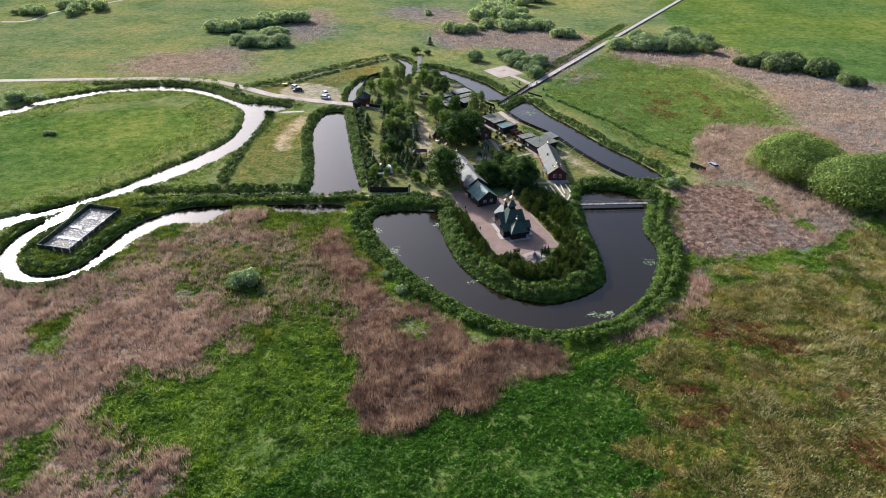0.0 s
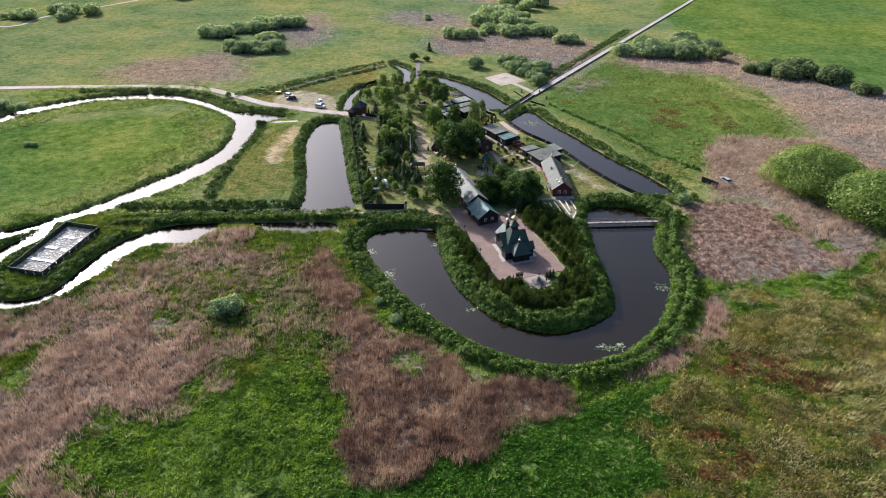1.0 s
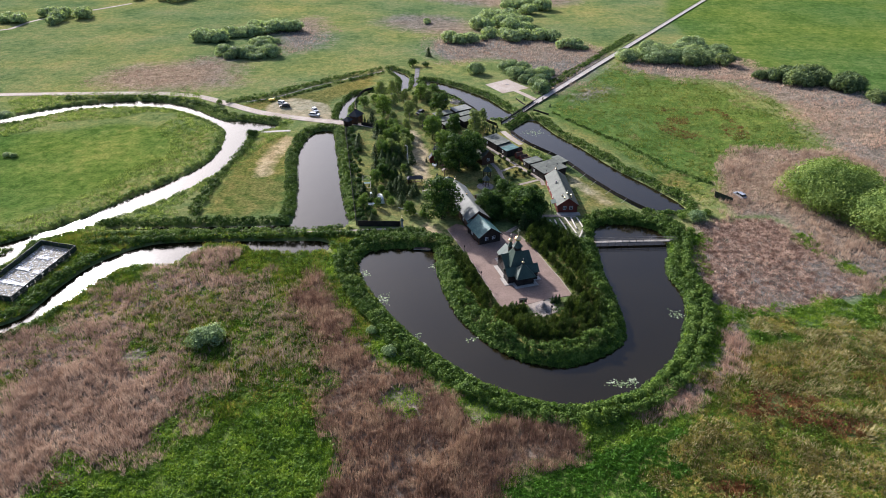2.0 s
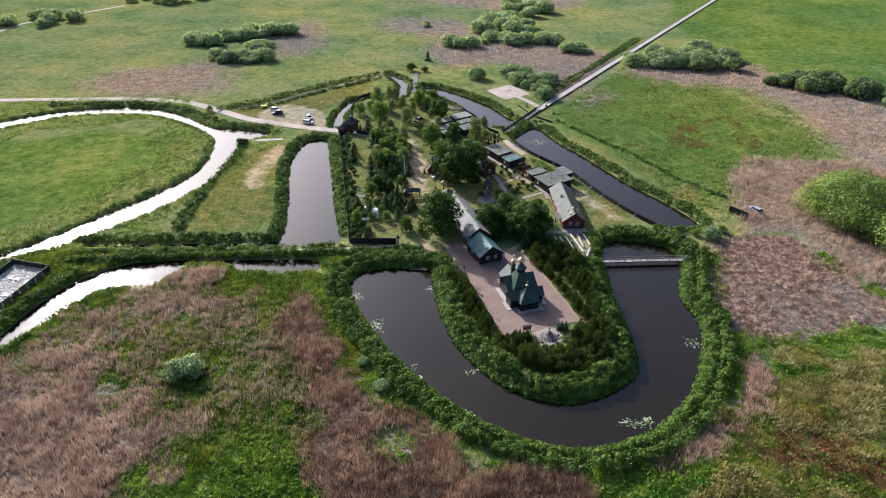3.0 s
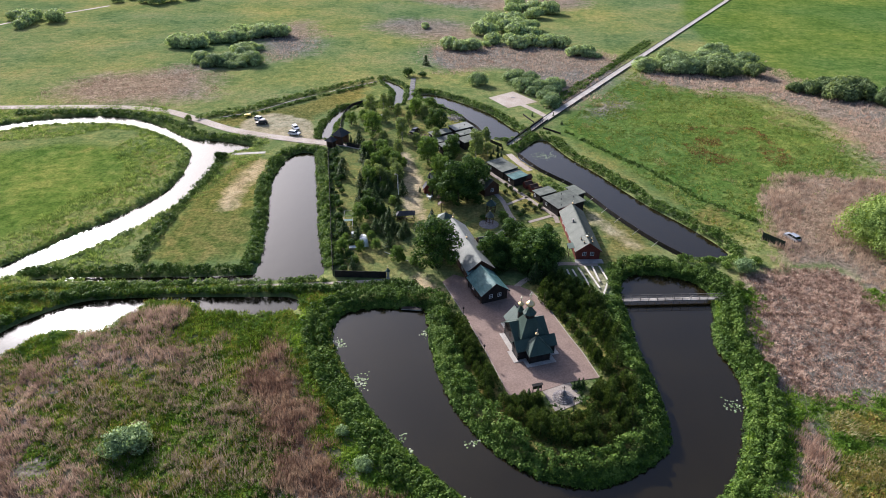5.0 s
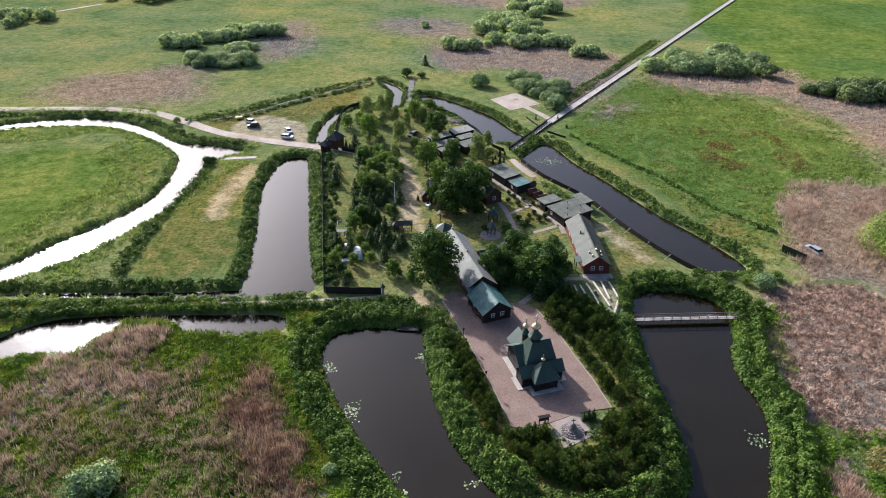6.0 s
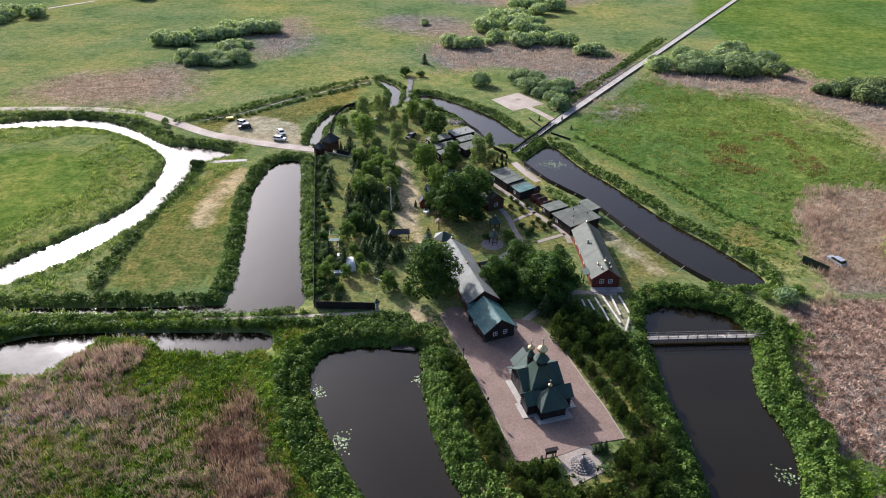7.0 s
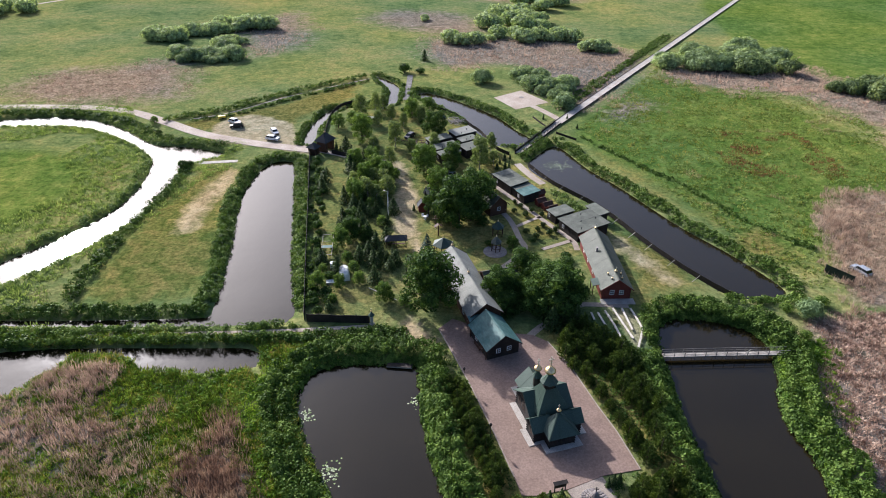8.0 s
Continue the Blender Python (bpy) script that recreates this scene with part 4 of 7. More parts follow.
p = p[(near_line(p, curve_through([(42.2, 179.3), (44.0, 186.9), (51.8, 188.7), (58.8, 186.9), (64.4, 182.7), (66.1, 173.2)])) < 1.7 + wobble(p, 4))]
p = p[shore(p) > 0.2]
thicket(p, np.full(len(p), 3.0), 1.5, BANK, "dense green bushes beside the moat")
p = throw(rg, 43, 187, 60, 194, 3.8)
p = p[near_line(p, curve_through([(45.4, 190.6), (51, 191.6), (57, 189.8)])) < 0.7 + 0.5 * wobble(p, 4)]
thicket(p, np.full(len(p), 3.0), 1.2, BANK, "dense green hedge beside the canal fence")

STRIP = np.array([(30.6, 243.6), (34.2, 239.6), (38.3, 231.4), (35.3, 229.4), (31.6, 236)])
p = throw(rg, 29, 228, 40, 245, 2.2)
p = p[signed(p, STRIP) < 0]
thicket(p, np.full(len(p), 3.0), 0.5, GRASSY, "pale rough grass behind the sheds")

# dark field hedges along the far ditch and road
for line, wide, tall in (([(-71.6, 254), (-72.6, 228), (-73.8, 203), (-72.8, 191)], 1.5, 0.8), ([(-92.5, 294.4), (-88.3, 297.9), (-76.1, 306.3), (-63.2, 319.6), (-49.2, 332.8), (-32.2, 347.8)], 2.0, 1.0), ([(-82.8, 294.0), (-71.2, 301.2), (-58.3, 315.5), (-44.8, 328.2), (-29.4, 341.9)], 0.9, 0.45), ([(-163.9, 299.2), (-135, 301.6), (-113.8, 297.8), (-97.4, 287.6), (-84.8, 277), (-67.4, 273.2)], 2.0, 0.7), ([(48.4, 318.3), (58, 333.7), (79.2, 368.2), (114, 423.9)], 2.2, 0.4), ([(46.4, 281.8), (58.1, 260.7), (67.6, 246.0), (74.4, 231.2), (79.3, 222.5), (87.0, 213.3)], 0.8, 0.4)):
    c = curve_through(line)
    p = throw(rg, *(np.min(c, 0) - 4), *(np.max(c, 0) + 4), 1.8)
    p = p[near_line(p, c) < wide * (0.5 + wobble(p, 6))]
    p = p[shore(p) > 0.3]
    thicket(p, np.full(len(p), 3.0), tall, BANK, "dark green rank growth along a field ditch", "field_growth")

# lily pads drifting near the rims
pad_kind = [(np.array([(0.0, 0, 0)] + [(math.cos(a) * 0.3, math.sin(a) * 0.3, 0) for a in np.linspace(0.3, 6.0, 9)]), np.array([(0, i, i + 1) for i in range(1, 9)]))]
for (cx, cy), (sx, sy), n in (((-19.2, 159.3), (0.7, 1.3), 16), ((-13.4, 148.5), (1.0, 1.3), 24), ((-4.6, 134.2), (0.45, 1.1), 8), ((-3.1, 131.2), (0.2, 0.3), 3), ((7.3, 133.3), (0.9, 0.5), 8), ((6.1, 121.1), (0.8, 0.7), 12), ((-1.7, 163.0), (0.5, 1.0), 9), ((54.6, 142.1), (1.1, 1.2), 14), ((36.7, 119.0), (1.7, 0.8), 26), ((39.0, 120.1), (0.7, 0.5), 8), ((35.8, 260.7), (2.5, 2.0), 40)):
    p = np.c_[rg.normal(cx, sx * 0.8, n * 3), rg.normal(cy, sy * 0.8, n * 3)]
    p = p[shore(p) < -0.2]
    if len(p):
        sow("lily_pads", pad_kind, p, rg.uniform(0.3, 0.62, len(p)), LILY, "cluster of pale water lily pads afloat on the moat", "water lily", rg, 0.79, np.zeros(len(p)) + 2)


# ---- trees ----
def crown_mesh(name, rng, blobs, n, size, material, tri=False):
    share = np.array([b[3] ** 2 for b in blobs])
    vs, fs, o = [], [], 0
    for (x, y, z, r), k in zip(blobs, (share / share.sum() * n).astype(int)):
        d = rng.normal(0, 1, (k, 3))
        d /= np.linalg.norm(d, axis=1)[:, None]
        at = d * (r * rng.uniform(0.62, 1.08, k) ** 0.8)[:, None] * (1, 1, 0.85) + (x, y, z)
        v, q = leaf_quads(rng, at, d, size, 0.6, 0.33, tri)
        vs.append(v), fs.append(q + o)
        o += len(v)
    return fast_mesh(name, np.vstack(vs), np.vstack(fs), material) if material else (np.vstack(vs), np.vstack(fs))


def broadleaf(rng, r, h, material, bark, label, leaves=1500, slender=1.0, size=0.26):
    """A tapered trunk with limbs under a crown of many leaf sprays in uneven masses."""
    tree = thing("tree", Matrix.Identity(4), label, "tree")
    g = Geo()
    g.rod((0, 0, -0.2), (0.1, 0.05, h * 0.45), r * 0.065, r * 0.04, 7)
    g.rod((0.1, 0.05, h * 0.45), (0, 0.1, h * 0.85), r * 0.04, r * 0.012, 6)
    blobs = [(0, 0, h - r * 0.5, r * 0.45), (0, 0, h * 0.55, r * 0.6)]
    for k in range(22):
        f = (k + 0.5) / 22
        a, z = k * 2.4 + rng.uniform(-0.4, 0.4), h * (0.14 + 0.76 * f)
        wide = r * math.sqrt(max(0.08, 1 - ((f - 0.38) / 0.68) ** 2)) / slender ** 0.5
        out = wide * rng.uniform(0.55, 0.85)
        b = (math.cos(a) * out, math.sin(a) * out, z, r * rng.uniform(0.24, 0.38))
        blobs.append(b)
        if k % 2:
            g.rod((0.05, 0.03, z * 0.7), (b[0] * 0.8, b[1] * 0.8, z), r * 0.025, r * 0.008, 5)
    part("trunk", g, bark, tree)
    ob = new("crown", crown_mesh("crown", rng, blobs, leaves, size, material))
    ob.parent = tree
    return tree


def conifer(rng, r, h, material, label, rows=11, name="conifer"):
    """A straight stem with whorls of drooping, ragged boughs."""
    tree = thing(name, Matrix.Identity(4), label, "conifer")
    part("trunk", Geo().rod((0, 0, -0.2), (0, 0, h * 0.96), r * 0.09, r * 0.015, 6), BARK, tree)
    at, nr = [], []
    for k in range(rows):
        f = k / (rows - 1)
        z, reach = h * (0.08 + 0.9 * f), r * (1 - f) ** 0.85 + 0.04
        for j in range(max(4, int(16 * (1 - f) + 4))):
            a = j * 2.399 + k
            for u in (0.35, 0.62, 0.85, 1.0):
                o = reach * u * rng.uniform(0.85, 1.12)
                at.append((math.cos(a) * o, math.sin(a) * o, z - o * 0.28 + rng.uniform(-0.1, 0.1) * h * 0.08))
                nr.append((math.cos(a) * 0.6, math.sin(a) * 0.6, 0.9))
    v, q = leaf_quads(rng, np.array(at), np.array(nr), 0.09 * r + 0.10, 0.5)
    ob = new("crown", fast_mesh("crown", v, q, material))
    ob.parent = tree
    return tree


def bush(rng, r, h, material, label, leaves=700, size=0.2, name="bush", lobes=9):
    """Many stems under a rounded, lobed mass of leaves."""
    b = thing(name, Matrix.Identity(4), label, "bush")
    g = Geo()
    blobs = [(0, 0, h * 0.5, h * 0.45)]
    for k in range(lobes):
        a, f = k * 2.4, (k + 0.5) / lobes
        out = r * (0.25 + 0.5 * f) * rng.uniform(0.85, 1.1)
        rr = h * rng.uniform(0.32, 0.46) * (1.1 - 0.25 * f)
        z = max(rr * 0.55, (h - rr) * (1 - 0.62 * f * f) * rng.uniform(0.85, 1.05))
        blobs.append((math.cos(a) * out, math.sin(a) * out, z, rr))
        g.rod((0, 0, -0.1), (math.cos(a) * out * 0.8, math.sin(a) * out * 0.8, z), 0.06, 0.02, 5)
    part("stem", g, BARK, b)
    ob = new("crown", crown_mesh("crown", rng, blobs, leaves, size, material, True))
    ob.parent = b
    return b


def set_out(kinds, spots, rng, squash=0.12):
    """The kinds stand on the spots (x, y, scale), each turned its own way; the first ones are the kinds themselves."""
    used = {}
    for x, y, s, k in spots:
        kk = kinds[k] if isinstance(kinds, dict) else kinds
        ob = kk[rng.integers(0, len(kk))]
        h = s * rng.uniform(1 - squash, 1 + squash)
        m = pose(x, y, 0, 0, 0, rng.uniform(0, 360)) @ Matrix.Diagonal((s, s, h, 1))
        if ob not in used:
            used[ob] = True
            ob.matrix_basis = m
        else:
            copy_thing(ob, m)
    for kk in kinds.values() if isinstance(kinds, dict) else [kinds]:
        for ob in kk:
            if ob not in used:
                for c in ob.children:
                    bpy.data.objects.remove(c)
                bpy.data.objects.remove(ob)


rt = np.random.default_rng(5)
tree_kinds = {
    "L": [broadleaf(rt, 4, 9, LEAF, BARK, "fresh green broadleaf tree among the chapel garden lawns", 6000, 1.0, 0.2) for _ in range(2)],
    "D": [broadleaf(rt, 4, 8.9, DARKLEAF, BARK, "dense dark green maple with a rounded crown", 8000, 1.0, 0.19) for _ in range(3)],
    "T": [broadleaf(rt, 4, 10.2, DARKLEAF, BARK, "tall dark green maple standing by the brown house", 7600, 1.1, 0.2) for _ in range(2)],
    "B": [broadleaf(rt, 3.5, 10.4, BIRCH, BIRCHBARK, "slender light green birch with a pale trunk", 3800, 1.5, 0.22) for _ in range(2)],
    "C": [conifer(rt, 2.3, 5.8, NEEDLE, "dark green spruce standing in the garden", 15) for _ in range(2)],
    "S": [conifer(rt, 2.2, 6.0, BLUENEEDLE, "bluish spruce standing in the garden", 12)],
}
SCALE = {"T": 4.0, "L": 4.0, "D": 4.0, "B": 4.0, "C": 2.2, "S": 2.2}
garden = [
    (-26.6, 298.6, 3.6, "B"), (-22.4, 305.4, 3.0, "B"), (-23.9, 277.1, 4.1, "L"), (-27.5, 267.8, 2.3, "C"), (-13.0, 272.6, 3.3, "B"), (-9.2, 299.1, 2.9, "L"),
    (-1.0, 282.1, 4.2, "D"), (-3.6, 306.9, 2.6, "L"), (-24.2, 253.4, 2.2, "C"), (-21.2, 260.0, 1.7, "C"), (-16.7, 254.3, 3.3, "L"), (-17.5, 236.6, 3.0, "B"),
]
garden += [
    (-12.2, 237.0, 3.3, "B"), (-3.4, 251.0, 4.0, "L"), (-2.3, 261.2, 2.6, "D"), (4.4, 256.4, 3.4, "T"), (12.4, 256.5, 4.2, "B"), (0.7, 237.9, 3.3, "L"),
    (8.0, 238.3, 3.3, "B"), (2.9, 223.7, 4.3, "T"), (9.0, 224.8, 4.4, "T"), (-20.9, 233.1, 1.5, "C"), (-18.2, 228.5, 1.7, "C"), (-30.9, 252.1, 1.0, "C"),
]
garden += [
    (-19.2, 216.2, 2.7, "D"), (-15.1, 215.1, 1.9, "C"), (-12.6, 203.3, 1.9, "C"), (-9.8, 205.1, 1.3, "C"), (-9.0, 202.3, 1.5, "C"), (-15.1, 197.0, 2.1, "L"),
    (-9.2, 190.5, 1.8, "L"), (-5.2, 190.0, 1.6, "L"), (-11.2, 222.5, 1.2, "C"), (1.0, 196.4, 3.3, "D"), (0.4, 187.9, 5.9, "T"), (0.2, 192.4, 4.3, "D"), (-1.2, 209.1, 2.0, "S"), (-19.8, 187.2, 1.1, "C"),
]
garden += [
    (18.3, 212.3, 2.4, "L"), (16.2, 190.8, 4.8, "D"), (14.7, 187.9, 3.8, "D"), (19.6, 197.9, 5.8, "D"), (25.7, 193.6, 5.8, "D"), (26.1, 187.8, 4.6, "D"), (20.2, 187.5, 5.4, "D"), (23.1, 191.8, 6.2, "D"), (28.3, 190.8, 4.4, "D"),
    (23.4, 182.3, 2.0, "C"), (26.0, 183.7, 2.2, "C"), (28.0, 183.0, 1.7, "C"), (22.6, 185.5, 2.0, "C"),
    (-7.6, 374.4, 1.9, "C"), (-20.0, 308.0, 2.6, "B"), (-10.7, 303.9, 3.0, "L"), (-6.3, 303.0, 2.5, "L"), (-13.8, 243.5, 2.8, "B"), (3.7, 251.8, 3.0, "D"), (-0.0, 228.5, 2.9, "D"), (-95.4, 291.9, 2.2, "L"), (-17.5, 221.7, 1.6, "C"), (-23.2, 245.6, 1.5, "C"), (-14.6, 228.4, 1.4, "C"),
]
garden += [
    (6.1, 222.1, 3.9, "T"), (10.3, 229.2, 3.6, "T"), (-20.7, 211.2, 2.1, "L"), (-15.4, 214.7, 2.7, "D"), (-12.8, 210.9, 1.8, "C"), (-17.7, 221.2, 2.1, "C"), (-19.9, 223.0, 2.2, "D"), (-18.8, 195.1, 1.4, "L"),
    (16.3, 269.6, 2.9, "B"), (-11.3, 249.5, 2.3, "L"), (-20.4, 219.3, 1.9, "L"), (-22.2, 208.8, 1.5, "L"), (-11.5, 289.1, 2.4, "B"), (-33.0, 288.5, 2.4, "L"), (-29.0, 294.2, 3.3, "L"), (-18.4, 240.9, 2.4, "L"),
]
garden += [(15.0, 186.8, 4.4, "D"), (13.9, 190.5, 3.8, "D"), (21.5, 194.5, 5.2, "D"), (27.2, 196.8, 4.4, "D"), (24.0, 187.0, 4.8, "D")]
garden += [(x, y, 1.7, "L") for x, y in ((-8.1, 190.8), (-5.1, 188.9), (-23.4, 201.1), (-23.3, 194.6), (-19.6, 189.7), (-22.4, 218.8))]
garden += [(x, y, 2.1, "L") for x, y in ((-16.5, 232.3), (-12.6, 222.6), (-21.3, 238), (-18.6, 205.3), (-16.7, 201.4))]
garden += [(x, y, 1.75, "C") for x, y in ((-20.4, 230.4), (-22.0, 222.6), (-17.0, 218.8), (-14.1, 207.2), (-15.9, 205.3), (-20.2, 201.4), (-10.7, 214), (-23.3, 234.2), (-19.7, 249.3), (-22.8, 250.3), (-20.4, 226.5), (-15.4, 247.5), (-10.2, 228.4), (-24.1, 204.3), (-11.8, 197.4), (-19.8, 242.7), (-22.1, 256.9), (-20.2, 262.6), (-25.5, 260.7), (-30.5, 246.5), (-30.1, 240.9), (-13.0, 251.2))]
garden += [(x, y, 1.5, "C") for x, y in ((-16.0, 226.5), (-14.1, 232.3), (-18.9, 236.1), (-11.3, 206.7), (-8.0, 204.3))]
garden += [(x, y, 2.7, "B") for x, y in ((-16.3, 297.3), (-20.2, 291.5), (-25, 285.7), (-5.7, 295.4), (-14.4, 281.8), (-19.2, 268.3), (-7.6, 266.4), (13.6, 260.7), (-13.4, 257.8), (-0.9, 270.3))]
garden += [(x, y, 2.6, "L") for x, y in ((-20.4, 234.2), (-16.1, 239.9), (-19.3, 246.5), (-17.1, 252.2), (-23.1, 255), (-13.5, 246.5), (-18.7, 258.4))]
garden += [(x, y, 2.4, "B") for x, y in ((-18.6, 239), (-13.3, 239), (-15.1, 235.2), (-21.7, 241.8), (-17.0, 245.2))]
garden += [(x, y, 2.3, "D") for x, y in ((5.9, 246.5), (15.1, 242.7), (11.8, 222.6))]
garden += [(x, y, 2.5, "B") for x, y in ((-0.4, 243.7), (9.8, 248.4), (5.9, 232.3), (16.5, 258.8))]
set_out(tree_kinds, [(x, y, r / SCALE[k], k) for x, y, r, k in garden], rt)

# young pines round the paved court
def young_pine(rng, r, h):
    """A bushy pine: whorls of upswept shoots, each ending in a tuft of long needles."""
    tree = thing("young_pine", Matrix.Identity(4), "bushy young pine planted beside the paved court", "conifer")
    part("trunk", Geo().rod((0, 0, -0.2), (0, 0, h * 0.9), r * 0.06, r * 0.015, 6), BARK, tree)
    vs = []
    for k in range(10):
        f = k / 9
        z, reach = h * (0.08 + 0.88 * f), r * (1 - f ** 1.5) ** 0.7 + 0.06
        for j in range(max(3, int(13 * (1 - f) + 3))):
            a = j * 2.399 + k * 0.9 + rng.uniform(-0.2, 0.2)
            for u in (0.45, 0.75, 1.0):
                o = reach * u * rng.uniform(0.8, 1.15)
                tip = np.array((math.cos(a) * o, math.sin(a) * o, z + rng.uniform(-0.05, 0.12) * h * (1.1 - f)))
                axis = np.array((math.cos(a) * 0.75, math.sin(a) * 0.75, 0.75))
                for _ in range(7):
                    way = axis + rng.normal(0, 0.38, 3)
                    way *= rng.uniform(0.26, 0.42) / np.linalg.norm(way)
                    side = np.cross(way, rng.normal(0, 1, 3))
                    side *= 0.085 / np.linalg.norm(side)
                    vs.append((tip - way * 0.5, tip + way * 0.2 + side, tip + way, tip + way * 0.2 - side))
    ob = new("crown", fast_mesh("crown", np.array(vs).reshape(-1, 3), np.arange(4 * len(vs)).reshape(-1, 4), PINE))
    ob.parent = tree
    return tree


pine_kinds = [young_pine(rt, 1.3 + 0.07 * k, 3.4 + 0.32 * k) for k in range(4)]
spots = []
pine_rows = [([(5.6, 165.5), (8.6, 155.8), (12.2, 144.0)], 1.9, 0.85), ([(5.6, 159.9), (8.4, 150.6), (11.2, 141.9)], 1.9, 0.95), ([(13, 142.0), (17, 140.4), (20, 141.9)], 1.7, 1.0), ([(14, 138.4), (19, 136.0), (24, 134.1), (30, 136.0), (34, 140.0)], 1.9, 1.15), ([(18.5, 138.4), (23, 137.0), (29.5, 138.4)], 2.0, 1.0), ([(31.5, 140.9), (33.4, 145.1), (36.4, 146.5)], 1.8, 1.15)]
pine_rows += [([(33.0, 150.6), (32.2, 154.3), (31.0, 158.2), (29.8, 162.1), (28.0, 166), (26.2, 170.1), (24.2, 175.3)], 2.7, 0.95), ([(36.2, 152.5), (35.4, 157), (34.2, 161.5), (32.4, 166), (30.2, 171), (27.6, 176.3), (25.6, 180)], 2.7, 1.15), ([(37.4, 160), (36.2, 164.5), (34.6, 169), (32.6, 173.6), (30.2, 178), (28.6, 182)], 2.6, 1.25), ([(36.6, 170), (34.6, 175), (32.4, 179.4)], 2.4, 1.15), ([(29.6, 140.9), (30.2, 144.5), (31.6, 147)], 1.8, 0.9), ([(17, 135), (23, 132.4), (29, 132.4), (35, 137)], 2.0, 1.05), ([(34, 137.5), (36.6, 142.9), (37.6, 148.6)], 2.0, 1.05), ([(15, 142.3), (18.4, 141.9), (20.6, 140.4)], 1.6, 0.8), ([(2.6, 170), (4.6, 163.5), (7.2, 154)], 2.0, 0.8)]
for line, gap, s in pine_rows:
    c = curve_through(line, False, 0.5)
    d = np.r_[0, np.cumsum(np.linalg.norm(np.diff(c, axis=0), axis=1))]
    for a in np.arange(0, d[-1], gap):
        spots.append((np.interp(a, d, c[:, 0]) + rt.normal(0, 0.25), np.interp(a, d, c[:, 1]) + rt.normal(0, 0.25), s * rt.uniform(0.8, 1.2), 0))
spots += [(x, y, 1.2, 0) for x, y in ((25.9, 178.6), (28.2, 177.2), (30.6, 175.6), (26.6, 174.4), (29.4, 171.6), (32.2, 170.2), (28.6, 180.4), (27.0, 181.0), (30.4, 179.2), (32.4, 174.2), (33.4, 171.6), (24.8, 176.6))]
set_out(pine_kinds, spots, rt)

# garden shrubs along the fence, clipped balls and willows by the water
shrub_kinds = [bush(rt, 1.4, 2.2, DARKLEAF, "dark green garden shrub growing by the fence", 700, 0.16, "shrub") for _ in range(3)]
fence_west = curve_through([(-38.0, 266.4), (-30.6, 222.0), (-27.2, 202.1), (-24.6, 186.3)], False, 1.0)
spots = [(-32.5 + 1.1, 243.7, 0.9, 0), (-29.7, 239, 1.0, 0)]
for y in np.arange(187.3, 262.5, 1.9):
    x = float(np.interp(y, fence_west[::-1, 1], fence_west[::-1, 0])) + 2.2
    spots.append((x + rt.normal(0, 0.6), y + rt.normal(0, 0.7), rt.uniform(0.55, 1.15), 0))
spots += [(-15.3, 354.8, 2.0, 0), (-8.6, 353.6, 1.9, 0), (-21.2, 192.4, 1.1, 0), (-20.2, 189.9, 0.9, 0), (-21.6, 198.4, 1.0, 0), (-72.6, 255.2, 1.2, 0), (-71.2, 256.6, 0.9, 0), (-12.4, 304.9, 1.2, 0), (-5.7, 293.4, 1.1, 0), (23.1, 214.9, 0.8, 0), (29.7, 207.2, 1.0, 0), (30.2, 201.4, 0.9, 0), (30.6, 196.4, 0.9, 0), (12.8, 213, 0.9, 0), (35.7, 183.8, 0.5, 0), (-15.7, 209.1, 1.1, 0), (-13.0, 245.6, 1.0, 0), (4, 245.6, 1.1, 0), (13.7, 245.6, 1.1, 0)]
set_out(shrub_kinds, spots, rt)
ball_kinds = [bush(rt, 0.6, 1.5, NEEDLE, "small clipped dark green bush beside a garden path", 320, 0.14, "topiary", 7) for _ in range(2)]
set_out(ball_kinds, [(x, y, rt.uniform(0.85, 1.25), 0) for x, y in ((22.0, 232.3), (24.5, 229.9), (26.9, 228.0), (22.7, 227.5), (25.0, 220.2), (27.5, 218.3), (26.5, 222.2), (29.2, 219.6), (24.2, 216.4), (22.1, 218.8), (30.4, 221.9), (20.1, 229.4), (20.7, 234.4), (-0.9, 239.9), (-2.9, 231.8), (-2.1, 234.7))], rt)
far_kinds = {
    "w": [bush(rt, 4.2, 5.0, WILLOW, "rounded willow scrub on the meadow, paled grey-green for haze", 3800, 0.27, "willow_bush", 12) for _ in range(3)],
    "s": [bush(rt, 2.6, 3.4, SILVER, "silvery green willow bush standing in the meadow", 2200, 0.18, "willow_bush", 10)],
    "g": [bush(rt, 1.6, 2.6, LEAF, "fresh green willow shrub on the moat bank", 800, 0.17, "willow_bush", 9)],
    "d": [bush(rt, 4.2, 4.8, WILLOWDARK, "dark green willow scrub at the reed edge", 2600, 0.32, "willow_bush", 13) for _ in range(2)],
    "n": [bush(rt, 4.5, 4.6, WILLOWGREEN, "large fresh green willow thicket at the reed edge", 17000, 0.095, "willow_bush", 22) for _ in range(2)],
}
far_scrub = {"w": [], "d": [], "n": []}
spots = [(-48.8, 131.6, 1.2, "s"), (-51.2, 130.2, 0.95, "s"), (-11.5, 174.3, 0.8, "g"), (-7.6, 174.6, 0.9, "g"), (-10.5, 127.1, 0.55, "s"), (-14.9, 134.3, 0.4, "s"), (69.9, 179.6, 0.9, "g"), (65.9, 184.8, 0.9, "g"), (74.2, 187.3, 0.9, "s"), (78.1, 190.4, 1.1, "g"), (70.2, 188.3, 1.0, "g")]
